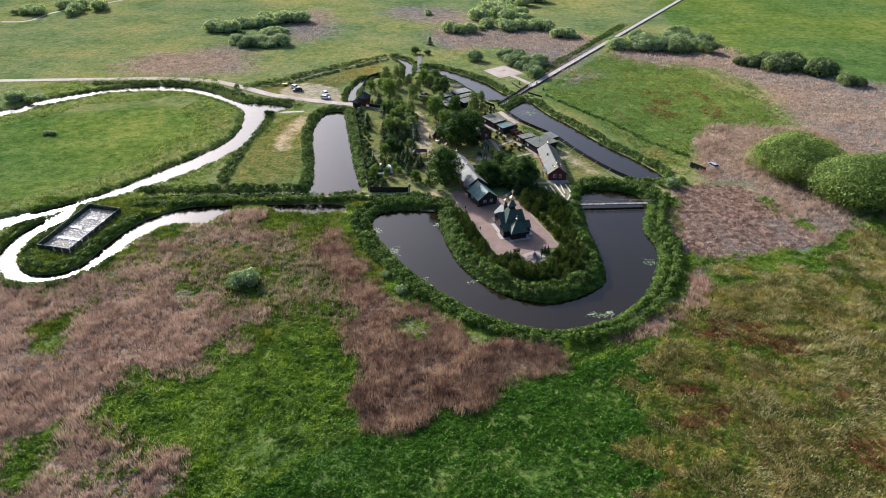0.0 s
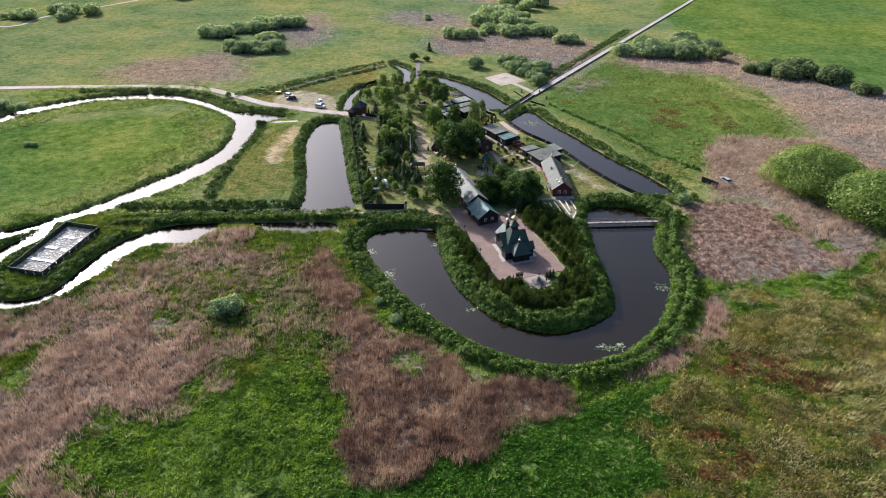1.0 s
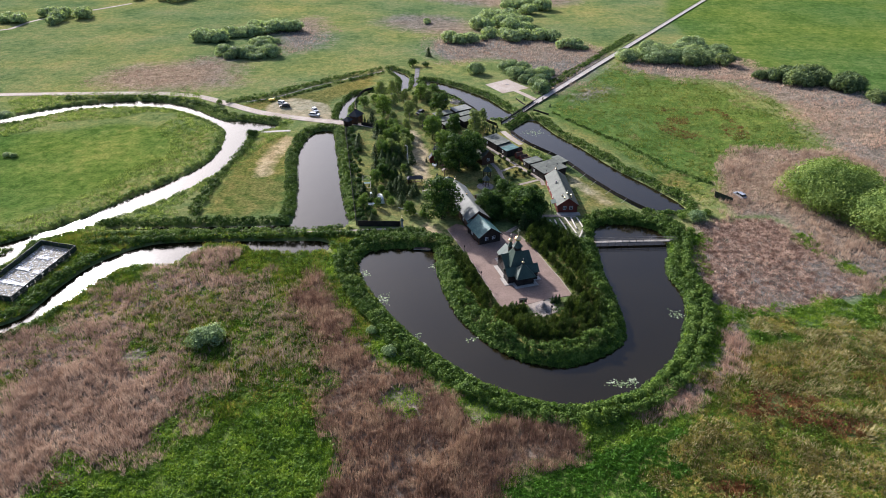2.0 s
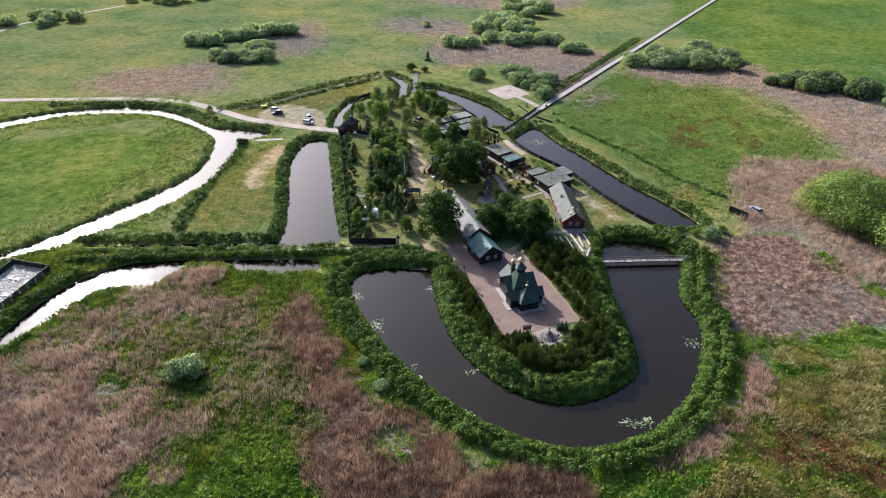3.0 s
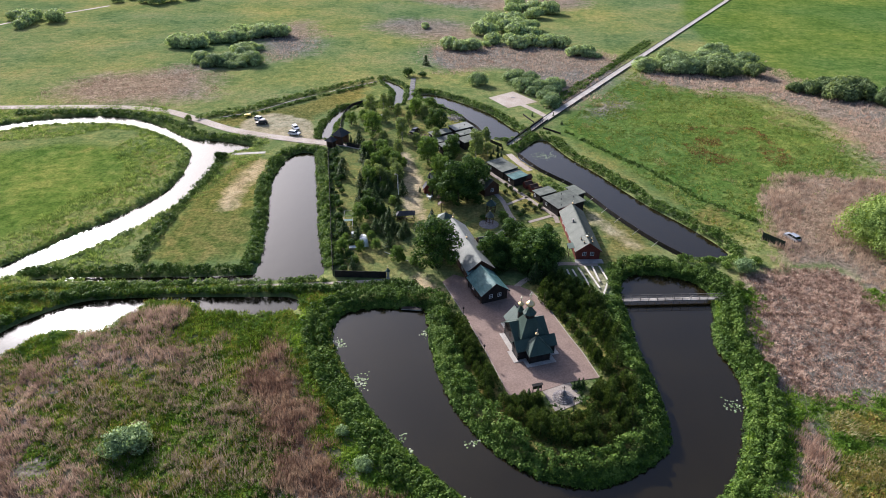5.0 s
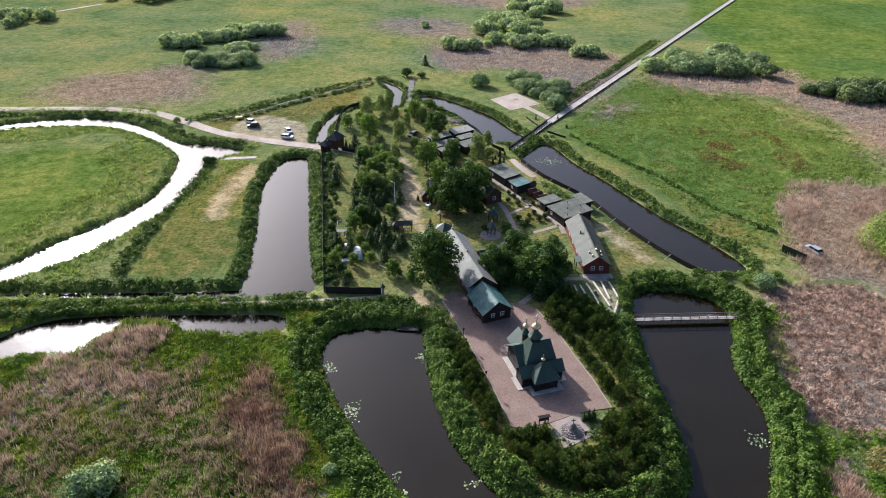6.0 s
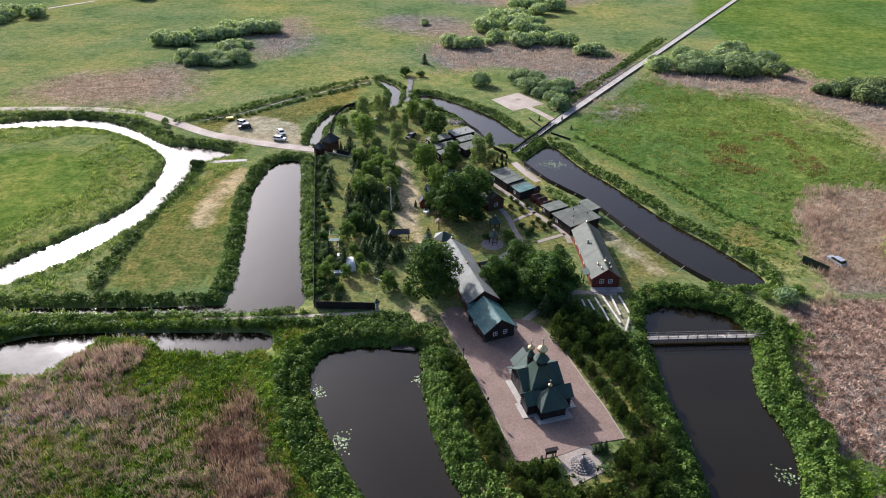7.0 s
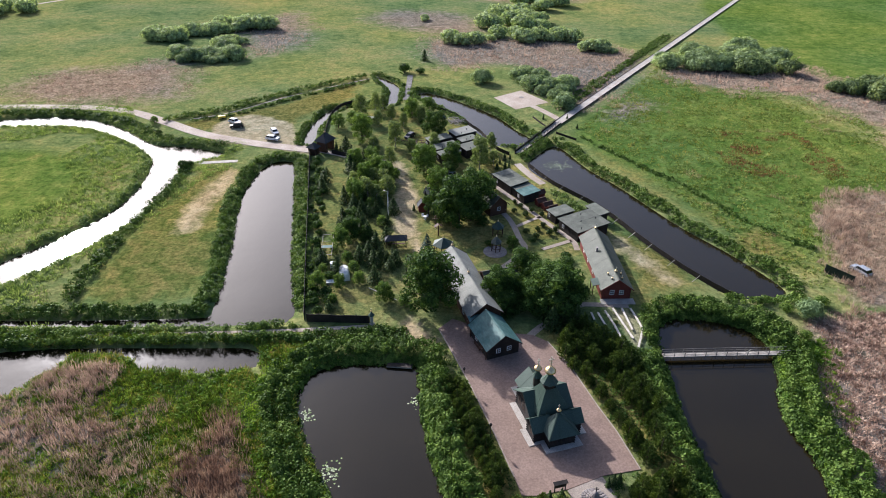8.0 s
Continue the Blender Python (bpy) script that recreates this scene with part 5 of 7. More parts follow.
clumps = [(-137.9, 409.9, 10, 5, 24, "w", 1.05), (-121.5, 422.9, 10, 7, 22, "w", 1.05), (-104.1, 436.7, 13, 8, 32, "w", 1.1), (-100.3, 396.1, 8, 9, 12, "w", 1.0), (-105.1, 376.8, 14, 11, 34, "w", 0.95), (11.7, 409, 8, 6, 7, "w", 1.0), (33.9, 416.3, 14, 9, 18, "w", 1.0), (58, 414.5, 8, 6, 7, "w", 1.05), (40.6, 457.3, 22, 24, 34, "w", 1.2), (53.2, 508.3, 20, 20, 12, "w", 1.4), (76.3, 393.3, 11, 5, 9, "w", 0.85), (44.5, 336.6, 9, 12, 10, "w", 0.6)]
clumps += [(110.1, 372.1, 15, 13, 30, "w", 1.15), (137.1, 377.7, 13, 16, 30, "w", 1.15), (135.2, 358.6, 11, 4, 10, "d", 0.9), (160.3, 333.7, 9, 3.5, 18, "d", 1.05), (172.8, 326, 9, 3.5, 18, "d", 1.05), (184.4, 317.4, 7, 3.5, 13, "d", 1.0), (192.1, 301.1, 4, 8, 8, "d", 0.8), (116, 199, 8, 7, 16, "n", 1.4), (124, 201, 6, 6, 8, "n", 1.2), (130, 181, 9, 9, 16, "n", 1.35), (146, 178, 10, 9, 14, "n", 1.3)]
clumps += [(-274.9, 459.2, 26, 14, 12, "w", 1.1), (-252.7, 480.8, 20, 14, 8, "w", 1.1), (-189, 277, 6, 3, 5, "w", 0.7), (-179.4, 275.1, 4, 2, 3, "w", 0.7), (-150, 233.3, 5, 3, 5, "w", 0.45), (-207.4, 547.5, 30, 14, 9, "w", 1.2), (-13.4, 459.2, 4, 3, 3, "w", 0.5)]
spots += [(x, y, rt.uniform(0.75, 1.15), "w") for x, y in ((31.4, 346.8), (35.2, 351.8), (39.3, 340.8), (35.8, 334), (42.1, 332), (43, 320.6), (44.9, 311.4), (39, 327.4), (46.6, 326), (33, 341), (44, 339), (48.6, 334), (40.5, 348), (46, 317), (16.6, 342))]
for x, y, wide, deep, n, k, s in clumps:
    for _ in range(n if k == "n" else int(n * 0.75)):
        a, u = rt.uniform(0, 6.283), math.sqrt(rt.random())
        bx, by = x + math.cos(a) * u * wide, y + math.sin(a) * u * deep
        if bx - 40.0 + (by - 317) * 0.61 > 2.5 or by > 345 or bx < 0:
            (far_scrub[k] if by > 392 or bx < -180 else spots).append((bx, by, s * rt.uniform(0.6, 1.35), k))
set_out(far_kinds, spots, rt)


def lobes_of(rng, r, h, n):
    out = [(0, 0, h * 0.5, h * 0.45)]
    for k in range(n):
        a, f = k * 2.4, (k + 0.5) / n
        rr = h * rng.uniform(0.3, 0.44)
        out.append((math.cos(a) * r * (0.25 + 0.5 * f), math.sin(a) * r * (0.25 + 0.5 * f), max(rr * 0.55, (h - rr) * (1 - 0.6 * f * f)), rr))
    return out


scrub_kinds = [crown_mesh("scrub", rt, lobes_of(rt, 4.2, 5.0, 11), 1400, 0.42, None, True) for _ in range(3)]
for k, mat, label in (("w", WILLOW, "willow scrub in dense clumps far over the meadow, paled grey-green for haze"), ("d", WILLOWDARK, "dark green willow scrub in dense clumps far over the meadow")):
    if not far_scrub[k]:
        continue
    at = np.array([(x, y) for x, y, _, _ in far_scrub[k]])
    sow("willow_scrub", scrub_kinds, at, np.array([q[2] for q in far_scrub[k]]), mat, label, "scrub", rt)

thuja_kinds = [conifer(rt, 0.55, 2.4, NEEDLE, "slim dark green column of thuja", 9, "thuja") for _ in range(2)]
set_out(thuja_kinds, [(x, y, rt.uniform(0.8, 1.25), 0) for x, y in ((20.0, 262.7), (18.4, 260.5), (17.4, 256.3), (21.7, 263.9), (44.0, 298.7), (46.0, 290.2), (35.8, 298.5), (-3.0, 231.3), (-2.3, 234.4), (-0.9, 239.4), (-29.3, 267.8), (-28.1, 267.2), (-26.7, 266.6), (-30.6, 268.5), (-8.8, 206.8), (-7.7, 206.2), (-10.9, 205.5), (-11.6, 206.6), (-10.0, 204.5), (-9.2, 203.5), (-12.3, 207.6), (-5.2, 230.0), (19.6, 255.4), (20.8, 256.5), (26.4, 145.7), (27.3, 146.1), (28.2, 146.5), (17.7, 142.9), (19.4, 143.2))], rt)


# ---- roads, court and paths ----
def ribbon(name, line, width, z0, z1, material, label, category, closed=False, step=2.0):
    """A strip of even width along a smooth line, as one slab."""
    c = curve_through(line, False, step)
    d = np.gradient(c, axis=0)
    d /= np.linalg.norm(d, axis=1)[:, None]
    side = np.c_[-d[:, 1], d[:, 0]] * np.broadcast_to(np.asarray(width, float) / 2, len(c))[:, None]
    l, r = c + side, c - side
    v = np.vstack([np.c_[a, np.full(len(c), z)] for z in (z0, z1) for a in (l, r)])
    n = len(c)
    q = []
    for i in range(n - 1):
        q += [(2 * n + i, 3 * n + i, 3 * n + i + 1, 2 * n + i + 1), (i, i + 1, 3 * n + i + 1 - n, 2 * n + i), (n + i, 3 * n + i, 3 * n + i + 1, n + i + 1)]
    q += [(0, 2 * n, 3 * n, n), (n - 1, 2 * n - 1, 4 * n - 1, 3 * n - 1)]
    return tagged(new(name, fast_mesh(name, v, q, material)), label, category, kind="structure")


ribbon("road", TRACK[::2], 4.2, -0.3, 0.12, SAND, "pale sandy farm track leading to the gate", "road")
solo("court", Geo().prism([tuple(p) for p in paved], -0.3, 0.10), PAVER, "rose-grey block-paved court round the church", "pavement", "structure")
solo("court_edge", Geo().prism([(20.6, 145.0), (26.0, 147.5), (27.9, 142.6), (22.3, 139.5)], -0.2, 0.07), PALEPAVE, "pale stone pavement round the monument", "pavement", "structure")
for a, b in (((2.2, 180.7), (7.2, 167)), ((7.2, 167), (10.4, 157.1)), ((10.4, 157.1), (13.3, 147.2)), ((22.0, 178.0), (25.3, 170.7)), ((25.3, 170.7), (28.0, 161.7)), ((28.0, 161.7), (30, 155.9)), ((30, 155.9), (31.8, 148.8))):
    solo("kerb", Geo().beam((*a, 0.1), (*b, 0.1), 0.2, 0.14), PALEPAVE, "pale concrete kerb of the paved court", "kerb", "structure")
solo("sand_pad", Geo().prism([tuple(p) for p in SANDPAD], -0.3, 0.06), SAND, "levelled square of pale sand in the grass", "pad", "structure")
solo("manhole_slab", Geo().lathe([(0.95, 0.0), (0.95, 0.1), (0.8, 0.13)], 16, pose(30.6, 322.8, 0)), FIELDSTONE, "round grey stone slab in the sand square", "slab", "structure")
ribbon("path", [(33.5, 313.1), (37.7, 305.9), (42.0, 297.3)], 2.6, -0.2, 0.055, SAND, "short sandy path to the boardwalk", "path")
for line, w in (([(13.7, 249.8), (15.2, 246.8), (19.3, 239.3), (24.3, 230.3), (28.3, 223.0), (32.5, 215.5), (33.0, 211.1)], 1.3), ([(20.0, 222.0), (24.5, 225.8), (26.6, 227.1)], 1.0), ([(25.1, 211.4), (30.4, 214.4), (32.4, 215.5)], 1.1), ([(15.9, 231.7), (17.3, 229.0), (18.6, 225.7), (19.5, 221.7), (20.3, 216.1), (21.1, 212), (18.6, 207.4), (13.9, 201.6)], 1.4), ([(17.0, 178.0), (18.6, 179.4), (21.2, 182.4), (24.2, 184.8), (28.0, 188.3), (30.5, 189.9), (39.6, 189.6)], 1.4)):
    ribbon("path", line, w, -0.2, 0.05, PALEPAVE, "narrow pale slab path through the garden", "path", step=1.0)
ribbon("path", [(-58.6, 260.6), (-64, 259.8), (-69.5, 258.9)], 1.7, -0.3, 0.08, STONE, "pale concrete strip leading to the river jetty", "path")
ribbon("path", [(-36.6, 269.3), (-29.8, 266.4), (-23.1, 263.0), (-14.4, 260.7)], 2.4, -0.2, 0.045, SAND, "sandy path inside the gate", "path")
ribbon("path", [(23.6, 260.2), (25.2, 255.6), (27.2, 250.6), (29.4, 246.4)], 2.2, -0.2, 0.05, SAND, "pale yard behind the sheds", "path")
ribbon("path", [tuple(q) for q in HEDGE_PATH[::4]], 1.0, -0.2, 0.05, SAND, "narrow pale footpath between two hedges", "path", step=1.0)
ribbon("path", [(-84.8, 296.0), (-73.1, 303.4), (-60.3, 318.2), (-46.5, 330.9), (-29.1, 345.7)], 0.55, -0.2, 0.06, SAND, "narrow pale trodden path beside the far ditch", "path")
ribbon("track", [(-318.3, 441.6), (-274.9, 437.7), (-268.2, 469), (-231.5, 527.9)], 2.6, -0.2, 0.06, SAND, "distant pale field track", "road")


# ---- kinds of building parts ----
def window(parent, x, y, z, w, h, rz, label="white-framed window", paint=None):
    """A casement set in a wall, facing local -y turned by rz: frame, glass and glazing bars."""
    m = pose(x, y, z, 0, 0, rz)
    g = Geo()
    for a in (-w / 2 - 0.06, w / 2 - 0.02):
        g.box(a, -0.07, -0.08, a + 0.08, 0.03, h + 0.08, m)
    for b in (-0.08, h):
        g.box(-w / 2, -0.068, b, w / 2, 0.03, b + 0.08, m)
    g.box(-0.03, -0.06, 0, 0.03, 0.03, h, m)
    g.box(-w / 2, -0.058, h / 2 - 0.03, w / 2, 0.03, h / 2 + 0.03, m)
    ob = part("window", g, paint or WHITE, parent, label)
    part("pane", Geo().box(-w / 2, -0.03, 0, w / 2, 0.02, h, m), GLASS, ob)
    return ob


def gable_house(name, label, x, y, rz, w, l, eave, ridge, walls, roof, windows=(), door=None, over=0.45, rib=0.55, category="house", sill=0.0):
    """A house with a ridge along its local y; windows: side (0 front, 1 right, 2 back, 3 left), place along it, sill height, width, height."""
    h = thing(name, pose(x, y, 0, 0, 0, rz), label, category)
    a, b = w / 2, l / 2
    g = Geo()
    g.add([(-a, -b, -0.3), (a, -b, -0.3), (a, b, -0.3), (-a, b, -0.3), (-a, -b, eave), (a, -b, eave), (a, b, eave), (-a, b, eave), (0, -b, ridge - 0.12), (0, b, ridge - 0.12)], [(0, 1, 5, 8, 4), (1, 2, 6, 5), (2, 3, 7, 9, 6), (3, 0, 4, 7)])
    part("wall", g, walls, h)
    drop = (ridge - eave) / a * over
    for s in (-1, 1):
        quad = [(0, -b - over, ridge), (s * (a + over), -b - over, eave - drop + 0.05), (s * (a + over), b + over, eave - drop + 0.05), (0, b + over, ridge)]
        r = Geo().slab(quad[::-1] if s < 0 else quad, 0.10)
        sheets = part("roof", r, roof, h)
        n = max(2, int((l + 2 * over) / rib))
        for k in range(n + 1):
            v = -b - over + 0.04 + (l + 2 * over - 0.08) * k / n
            part("seam", Geo().beam((s * 0.06, v, ridge - 0.015), (s * (a + over - 0.02), v, eave - drop + 0.05), 0.03, 0.025), roof, sheets)
    part("ridge_cap", Geo().beam((0, -b - over, ridge + 0.05), (0, b + over, ridge + 0.05), 0.28, 0.07), roof, h)
    for s in (-1, 1):
        for e in (-1, 1):
            part("bargeboard", Geo().beam((0, e * (b + over + 0.03), ridge - 0.06), (s * (a + over), e * (b + over + 0.03), eave - drop), 0.05, 0.2), walls, h)
    for side, at, z, ww, hh in windows:
        px_, py_, t = ((at, -b, 0), (a, at, 90), (at, b, 180), (-a, at, -90))[side]
        window(h, px_, py_, z, ww, hh, t)
    if door:
        side, at, ww, hh = door
        px_, py_, t = ((at, -b, 0), (a, at, 90), (at, b, 180), (-a, at, -90))[side]
        m = pose(px_, py_, 0, 0, 0, t)
        d = part("door", Geo().box(-ww / 2, -0.06, 0.1, ww / 2, 0.02, hh, m).box(-ww / 2 + 0.1, -0.075, 0.3, ww / 2 - 0.1, -0.05, hh - 0.2, m), BROWNWOOD, h)
        part("handle", Geo().box(ww / 2 - 0.16, -0.12, 1.0, ww / 2 - 0.12, -0.06, 1.12, m), BRASSCROSS, d)
    return h


def lean_shed(name, label, x, y, rz, w, l, low, high, walls, roof, over=0.35, door=True, vents=0):
    """A flat-roofed shed, its sheet roof rising along local x."""
    h = thing(name, pose(x, y, 0, 0, 0, rz), label, "shed")
    a, b = w / 2, l / 2
    part("wall", Geo().add([(-a, -b, -0.3), (a, -b, -0.3), (a, b, -0.3), (-a, b, -0.3), (-a, -b, low), (a, -b, high), (a, b, high), (-a, b, low)], [(0, 1, 5, 4), (1, 2, 6, 5), (2, 3, 7, 6), (3, 0, 4, 7), (4, 5, 6, 7)]), walls, h)
    k = (high - low) / w
    z = lambda u: low + (u + a) * k + 0.14
    r = Geo().slab([(-a - over, -b - over, z(-a - over)), (a + over, -b - over, z(a + over)), (a + over, b + over, z(a + over)), (-a - over, b + over, z(-a - over))], 0.12)
    part("roof", r, roof, h)
    n = max(1, int(l / 2.6))
    for i in range(n + 1):
        v = -b - over + 0.03 + (l + 2 * over - 0.06) * i / n
        part("seam", Geo().beam((-a - over, v, z(-a - over) + 0.01), (a + over, v, z(a + over) + 0.01), 0.05, 0.03), roof, h)
    part("fascia", Geo().box(-a - over, -b - over - 0.04, low - 0.08, a + over, -b - over, low + 0.06), walls, h)
    if door:
        part("door", Geo().box(-a - 0.05, -0.5, 0.05, -a + 0.02, 0.5, min(low, 2.0)), DARKWOOD, h)
        window(h, -a, b * 0.55, 1.0, 0.7, 0.7, -90)
    for i in range(vents):
        u, v = -a + w * (i + 0.7) / (vents + 0.4), -b + l * ((i * 0.37) % 0.8 + 0.1)
        part("vent", Geo().rod((u, v, z(u) - 0.05), (u, v, z(u) + 0.4), 0.09, 0.09, 8).lathe([(0.16, 0), (0.02, 0.14)], 8, Matrix.Translation((u, v, z(u) + 0.4))), BLACKFELT, h)
    return h


def onion(parent, x, y, z, r, neck, drum_r, gold=GOLD, tall=1.0):
    """A gilded onion cupola on a drum with an eight-ended cross; z: the drum's foot."""
    if neck > 0:
        part("drum", Geo().lathe([(drum_r, 0), (drum_r, neck), (drum_r * 1.25, neck + 0.03), (drum_r * 1.25, neck + 0.12), (drum_r * 0.5, neck + 0.2)], 8, Matrix.Translation((x, y, z))), DARKWOOD, parent)
    prof = [(0.45, 0.0), (0.82, 0.18), (1.0, 0.45), (0.97, 0.72), (0.80, 1.0), (0.52, 1.28), (0.28, 1.5), (0.12, 1.72), (0.05, 2.0)]
    ob = part("cupola", Geo().lathe([(a * r * 1.06, b * r * tall * 0.92) for a, b in prof], 14, Matrix.Translation((x, y, z + neck + 0.1))), gold, parent, "gilded onion cupola")
    top = z + neck + 0.1 + 1.84 * r * tall
    s = r * 1.9
    c = Geo().box(x - 0.045 * s, y - 0.045 * s, top - 0.05, x + 0.045 * s, y + 0.045 * s, top + s)
    c.box(x - 0.28 * s, y - 0.025 * s, top + 0.6 * s, x + 0.28 * s, y + 0.025 * s, top + 0.69 * s).box(x - 0.14 * s, y - 0.025 * s, top + 0.8 * s, x + 0.14 * s, y + 0.025 * s, top + 0.85 * s)
    c.beam((x - 0.18 * s, y, top + 0.36 * s), (x + 0.18 * s, y, top + 0.26 * s), 0.05 * s, 0.05 * s)
    part("cross", c, BRASSCROSS, ob)
    return ob


# ---- church ----
church = thing("church", pose(18.9, 159.6, 0.1, 0, 0, 17.5), "small dark log church with green roofs and gilded cupolas", "church")
part("plinth", Geo().box(-2.9, -7.7, -0.3, 3.2, -2.4, 0.10).box(-4.8, -5.6, -0.3, 4.8, -2.0, 0.095).box(-4.2, -2.6, -0.3, 4.0, 3.8, 0.09).box(-2.6, 3.5, -0.3, 2.6, 7.2, 0.085), STONE, church)


def log_room(x0, y0, x1, y1, top, step=0.24):
    """Log walls: a core with courses of logs that stand proud of one another and cross at the corners."""
    wall = part("wall", Geo().box(x0 + 0.05, y0 + 0.05, 0, x1 - 0.05, y1 - 0.05, top + 0.06), DARKWOOD, church)
    for k in range(int(top / step)):
        z = 0.1 + k * step
        e, o = (0.22, 0.0) if k % 2 else (0.0, 0.22)
        for y in (y0, y1):
            part("log", Geo().rod((x0 - e, y, z + step / 2), (x1 + e, y, z + step / 2), step * 0.5, step * 0.47, 8), DARKWOOD, wall)
        for x in (x0, x1):
            part("log", Geo().rod((x, y0 - o, z + step / 2), (x, y1 + o, z + step / 2), step * 0.5, step * 0.47, 8), DARKWOOD, wall)


log_room(-2.05, -6.7, 2.05, -3.6, 2.6)
log_room(-3.8, -5.0, 3.8, -2.5, 2.6)
log_room(-3.1, -2.7, 3.1, 3.4, 3.1)
log_room(-1.8, 3.2, 1.8, 5.9, 2.6)


def sheet(parent, *faces, ribs=1.3):
    """A sheet-metal roof face: a slab with standing seams running down it; corners given from the lower left round."""
    for q in faces:
        g = Geo().slab(q, 0.09)
        lo0, lo1 = Vector(q[0]), Vector(q[1])
        hi1, hi0 = Vector(q[2]), Vector(q[-1])
        n = int((lo1 - lo0).length / ribs)
        for k in range(1, n):
            f = k / n
            g.beam(lo0.lerp(lo1, f) + Vector((0, 0, 0.02)), hi0.lerp(hi1, f) + Vector((0, 0, 0.0)), 0.03, 0.03)
        part("roof", g, GREENROOF, parent)


def gable_end(x, z0, z1, y0, y1):
    """A triangle of boards closing a roof whose ridge runs along local x."""
    ym = (y0 + y1) / 2
    return Geo().add([(x + e, y, z) for e in (-0.05, 0.05) for y, z in ((y0, z0), (y1, z0), (ym, z1))], [(0, 2, 1), (3, 4, 5), (0, 1, 4, 3), (1, 2, 5, 4), (2, 0, 3, 5)])


# nave: a cross ridge, and a tent roof rising over its middle to the tower
sheet(church, [(-3.75, -3.2, 2.75), (3.75, -3.2, 2.75), (3.75, 0.4, 5.4), (-3.75, 0.4, 5.4)], [(3.75, 4.0, 2.75), (-3.75, 4.0, 2.75), (-3.75, 0.4, 5.4), (3.75, 0.4, 5.4)])
for s in (-1, 1):
    part("gable", gable_end(s * 3.1, 3.1, 5.25, -2.6, 3.4), DARKWOOD, church)
tent = [(-2.7, -3.5), (2.7, -3.5), (2.7, 1.9), (-2.7, 1.9)]
for k in range(4):
    (ax, ay), (bx, by) = tent[k], tent[(k + 1) % 4]
    sheet(church, [(ax, ay, 3.5), (bx, by, 3.5), (bx * 0.33, -0.8 + (by + 0.8) * 0.33, 6.9), (ax * 0.33, -0.8 + (ay + 0.8) * 0.33, 6.9)])
# arms beside the altar
for s in (-1, 1):
    out = s * 4.3
    q = [(out, -5.5, 2.3), (s * 1.0, -5.5, 2.3), (s * 1.0, -3.8, 4.0), (out, -3.8, 4.0)]
    r = [(out, -2.1, 2.3), (s * 1.0, -2.1, 2.3), (s * 1.0, -3.8, 4.0), (out, -3.8, 4.0)]
    sheet(church, q if s < 0 else [q[1], q[0], q[3], q[2]], [r[1], r[0], r[3], r[2]] if s < 0 else r)
    part("gable", gable_end(s * 3.75, 2.6, 3.9, -5.0, -2.6), DARKWOOD, church)
    window(church, s * 3.83, -3.8, 1.1, 0.7, 1.1, 90 * s, "brown-framed window", BROWNWOOD)
# altar: hipped tent with a small cupola at its peak
sheet(church, [(-2.55, -7.45, 2.3), (2.55, -7.45, 2.3), (0, -4.7, 5.0)], [(2.55, -7.45, 2.3), (2.55, -3.6, 2.6), (0, -4.7, 5.0)], [(-2.55, -3.6, 2.6), (-2.55, -7.45, 2.3), (0, -4.7, 5.0)])
part("ridge_cap", Geo().beam((-2.55, -7.45, 2.36), (0, -4.7, 5.06), 0.16, 0.06).beam((2.55, -7.45, 2.36), (0, -4.7, 5.06), 0.16, 0.06), GREENROOF, church)
for y in (0.6, 2.2):
    window(church, -3.14, y, 1.2, 0.7, 1.3, -90, "brown-framed window", BROWNWOOD)
    window(church, 3.14, y, 1.2, 0.7, 1.3, 90, "brown-framed window", BROWNWOOD)
# porch
sheet(church, [(-2.4, 6.4, 2.3), (-2.4, 2.6, 2.3), (0, 2.6, 4.7), (0, 6.4, 4.7)], [(2.4, 2.6, 2.3), (2.4, 6.4, 2.3), (0, 6.4, 4.7), (0, 2.6, 4.7)])
part("gable", Geo().add([(-1.8, 5.95, 2.6), (1.8, 5.95, 2.6), (0, 5.95, 4.5), (-1.8, 5.85, 2.6), (1.8, 5.85, 2.6), (0, 5.85, 4.5)], [(0, 2, 1), (3, 4, 5), (0, 1, 4, 3), (1, 2, 5, 4), (2, 0, 3, 5)]), DARKWOOD, church)
part("door", Geo().box(-0.7, 5.9, 0.15, 0.7, 5.98, 2.2).box(-0.6, 5.98, 0.3, -0.04, 6.01, 2.0).box(0.04, 5.98, 0.3, 0.6, 6.01, 2.0), BROWNWOOD, church)
part("step", Geo().box(-1.4, 6.2, -0.2, 1.4, 6.9, 0.3).box(-1.2, 5.9, -0.2, 1.2, 6.5, 0.45), STONE, church)
# towers and cupolas
part("tower", Geo().lathe([(0.98, 0), (0.98, 1.45)], 8, pose(0, -0.8, 6.4, 0, 0, 22.5)), DARKWOOD, church)
part("spire", Geo().lathe([(1.4, 0), (0.95, 0.45), (0.45, 1.2), (0.28, 1.6)], 8, pose(0, -0.8, 7.8, 0, 0, 22.5)), GREENROOF, church)
onion(church, 0, -0.8, 9.15, 0.84, 0.15, 0.3)
part("tower", Geo().lathe([(0.55, 0), (0.55, 1.9)], 8, pose(-0.5, 2.3, 4.4, 0, 0, 22.5)), DARKWOOD, church)
part("spire", Geo().lathe([(0.85, 0), (0.6, 0.3), (0.28, 0.95), (0.18, 1.2)], 8, pose(-0.5, 2.3, 6.3, 0, 0, 22.5)), GREENROOF, church)
onion(church, -0.5, 2.3, 7.3, 0.6, 0.12, 0.2)
onion(church, 0, -4.7, 4.9, 0.36, 0.2, 0.2)

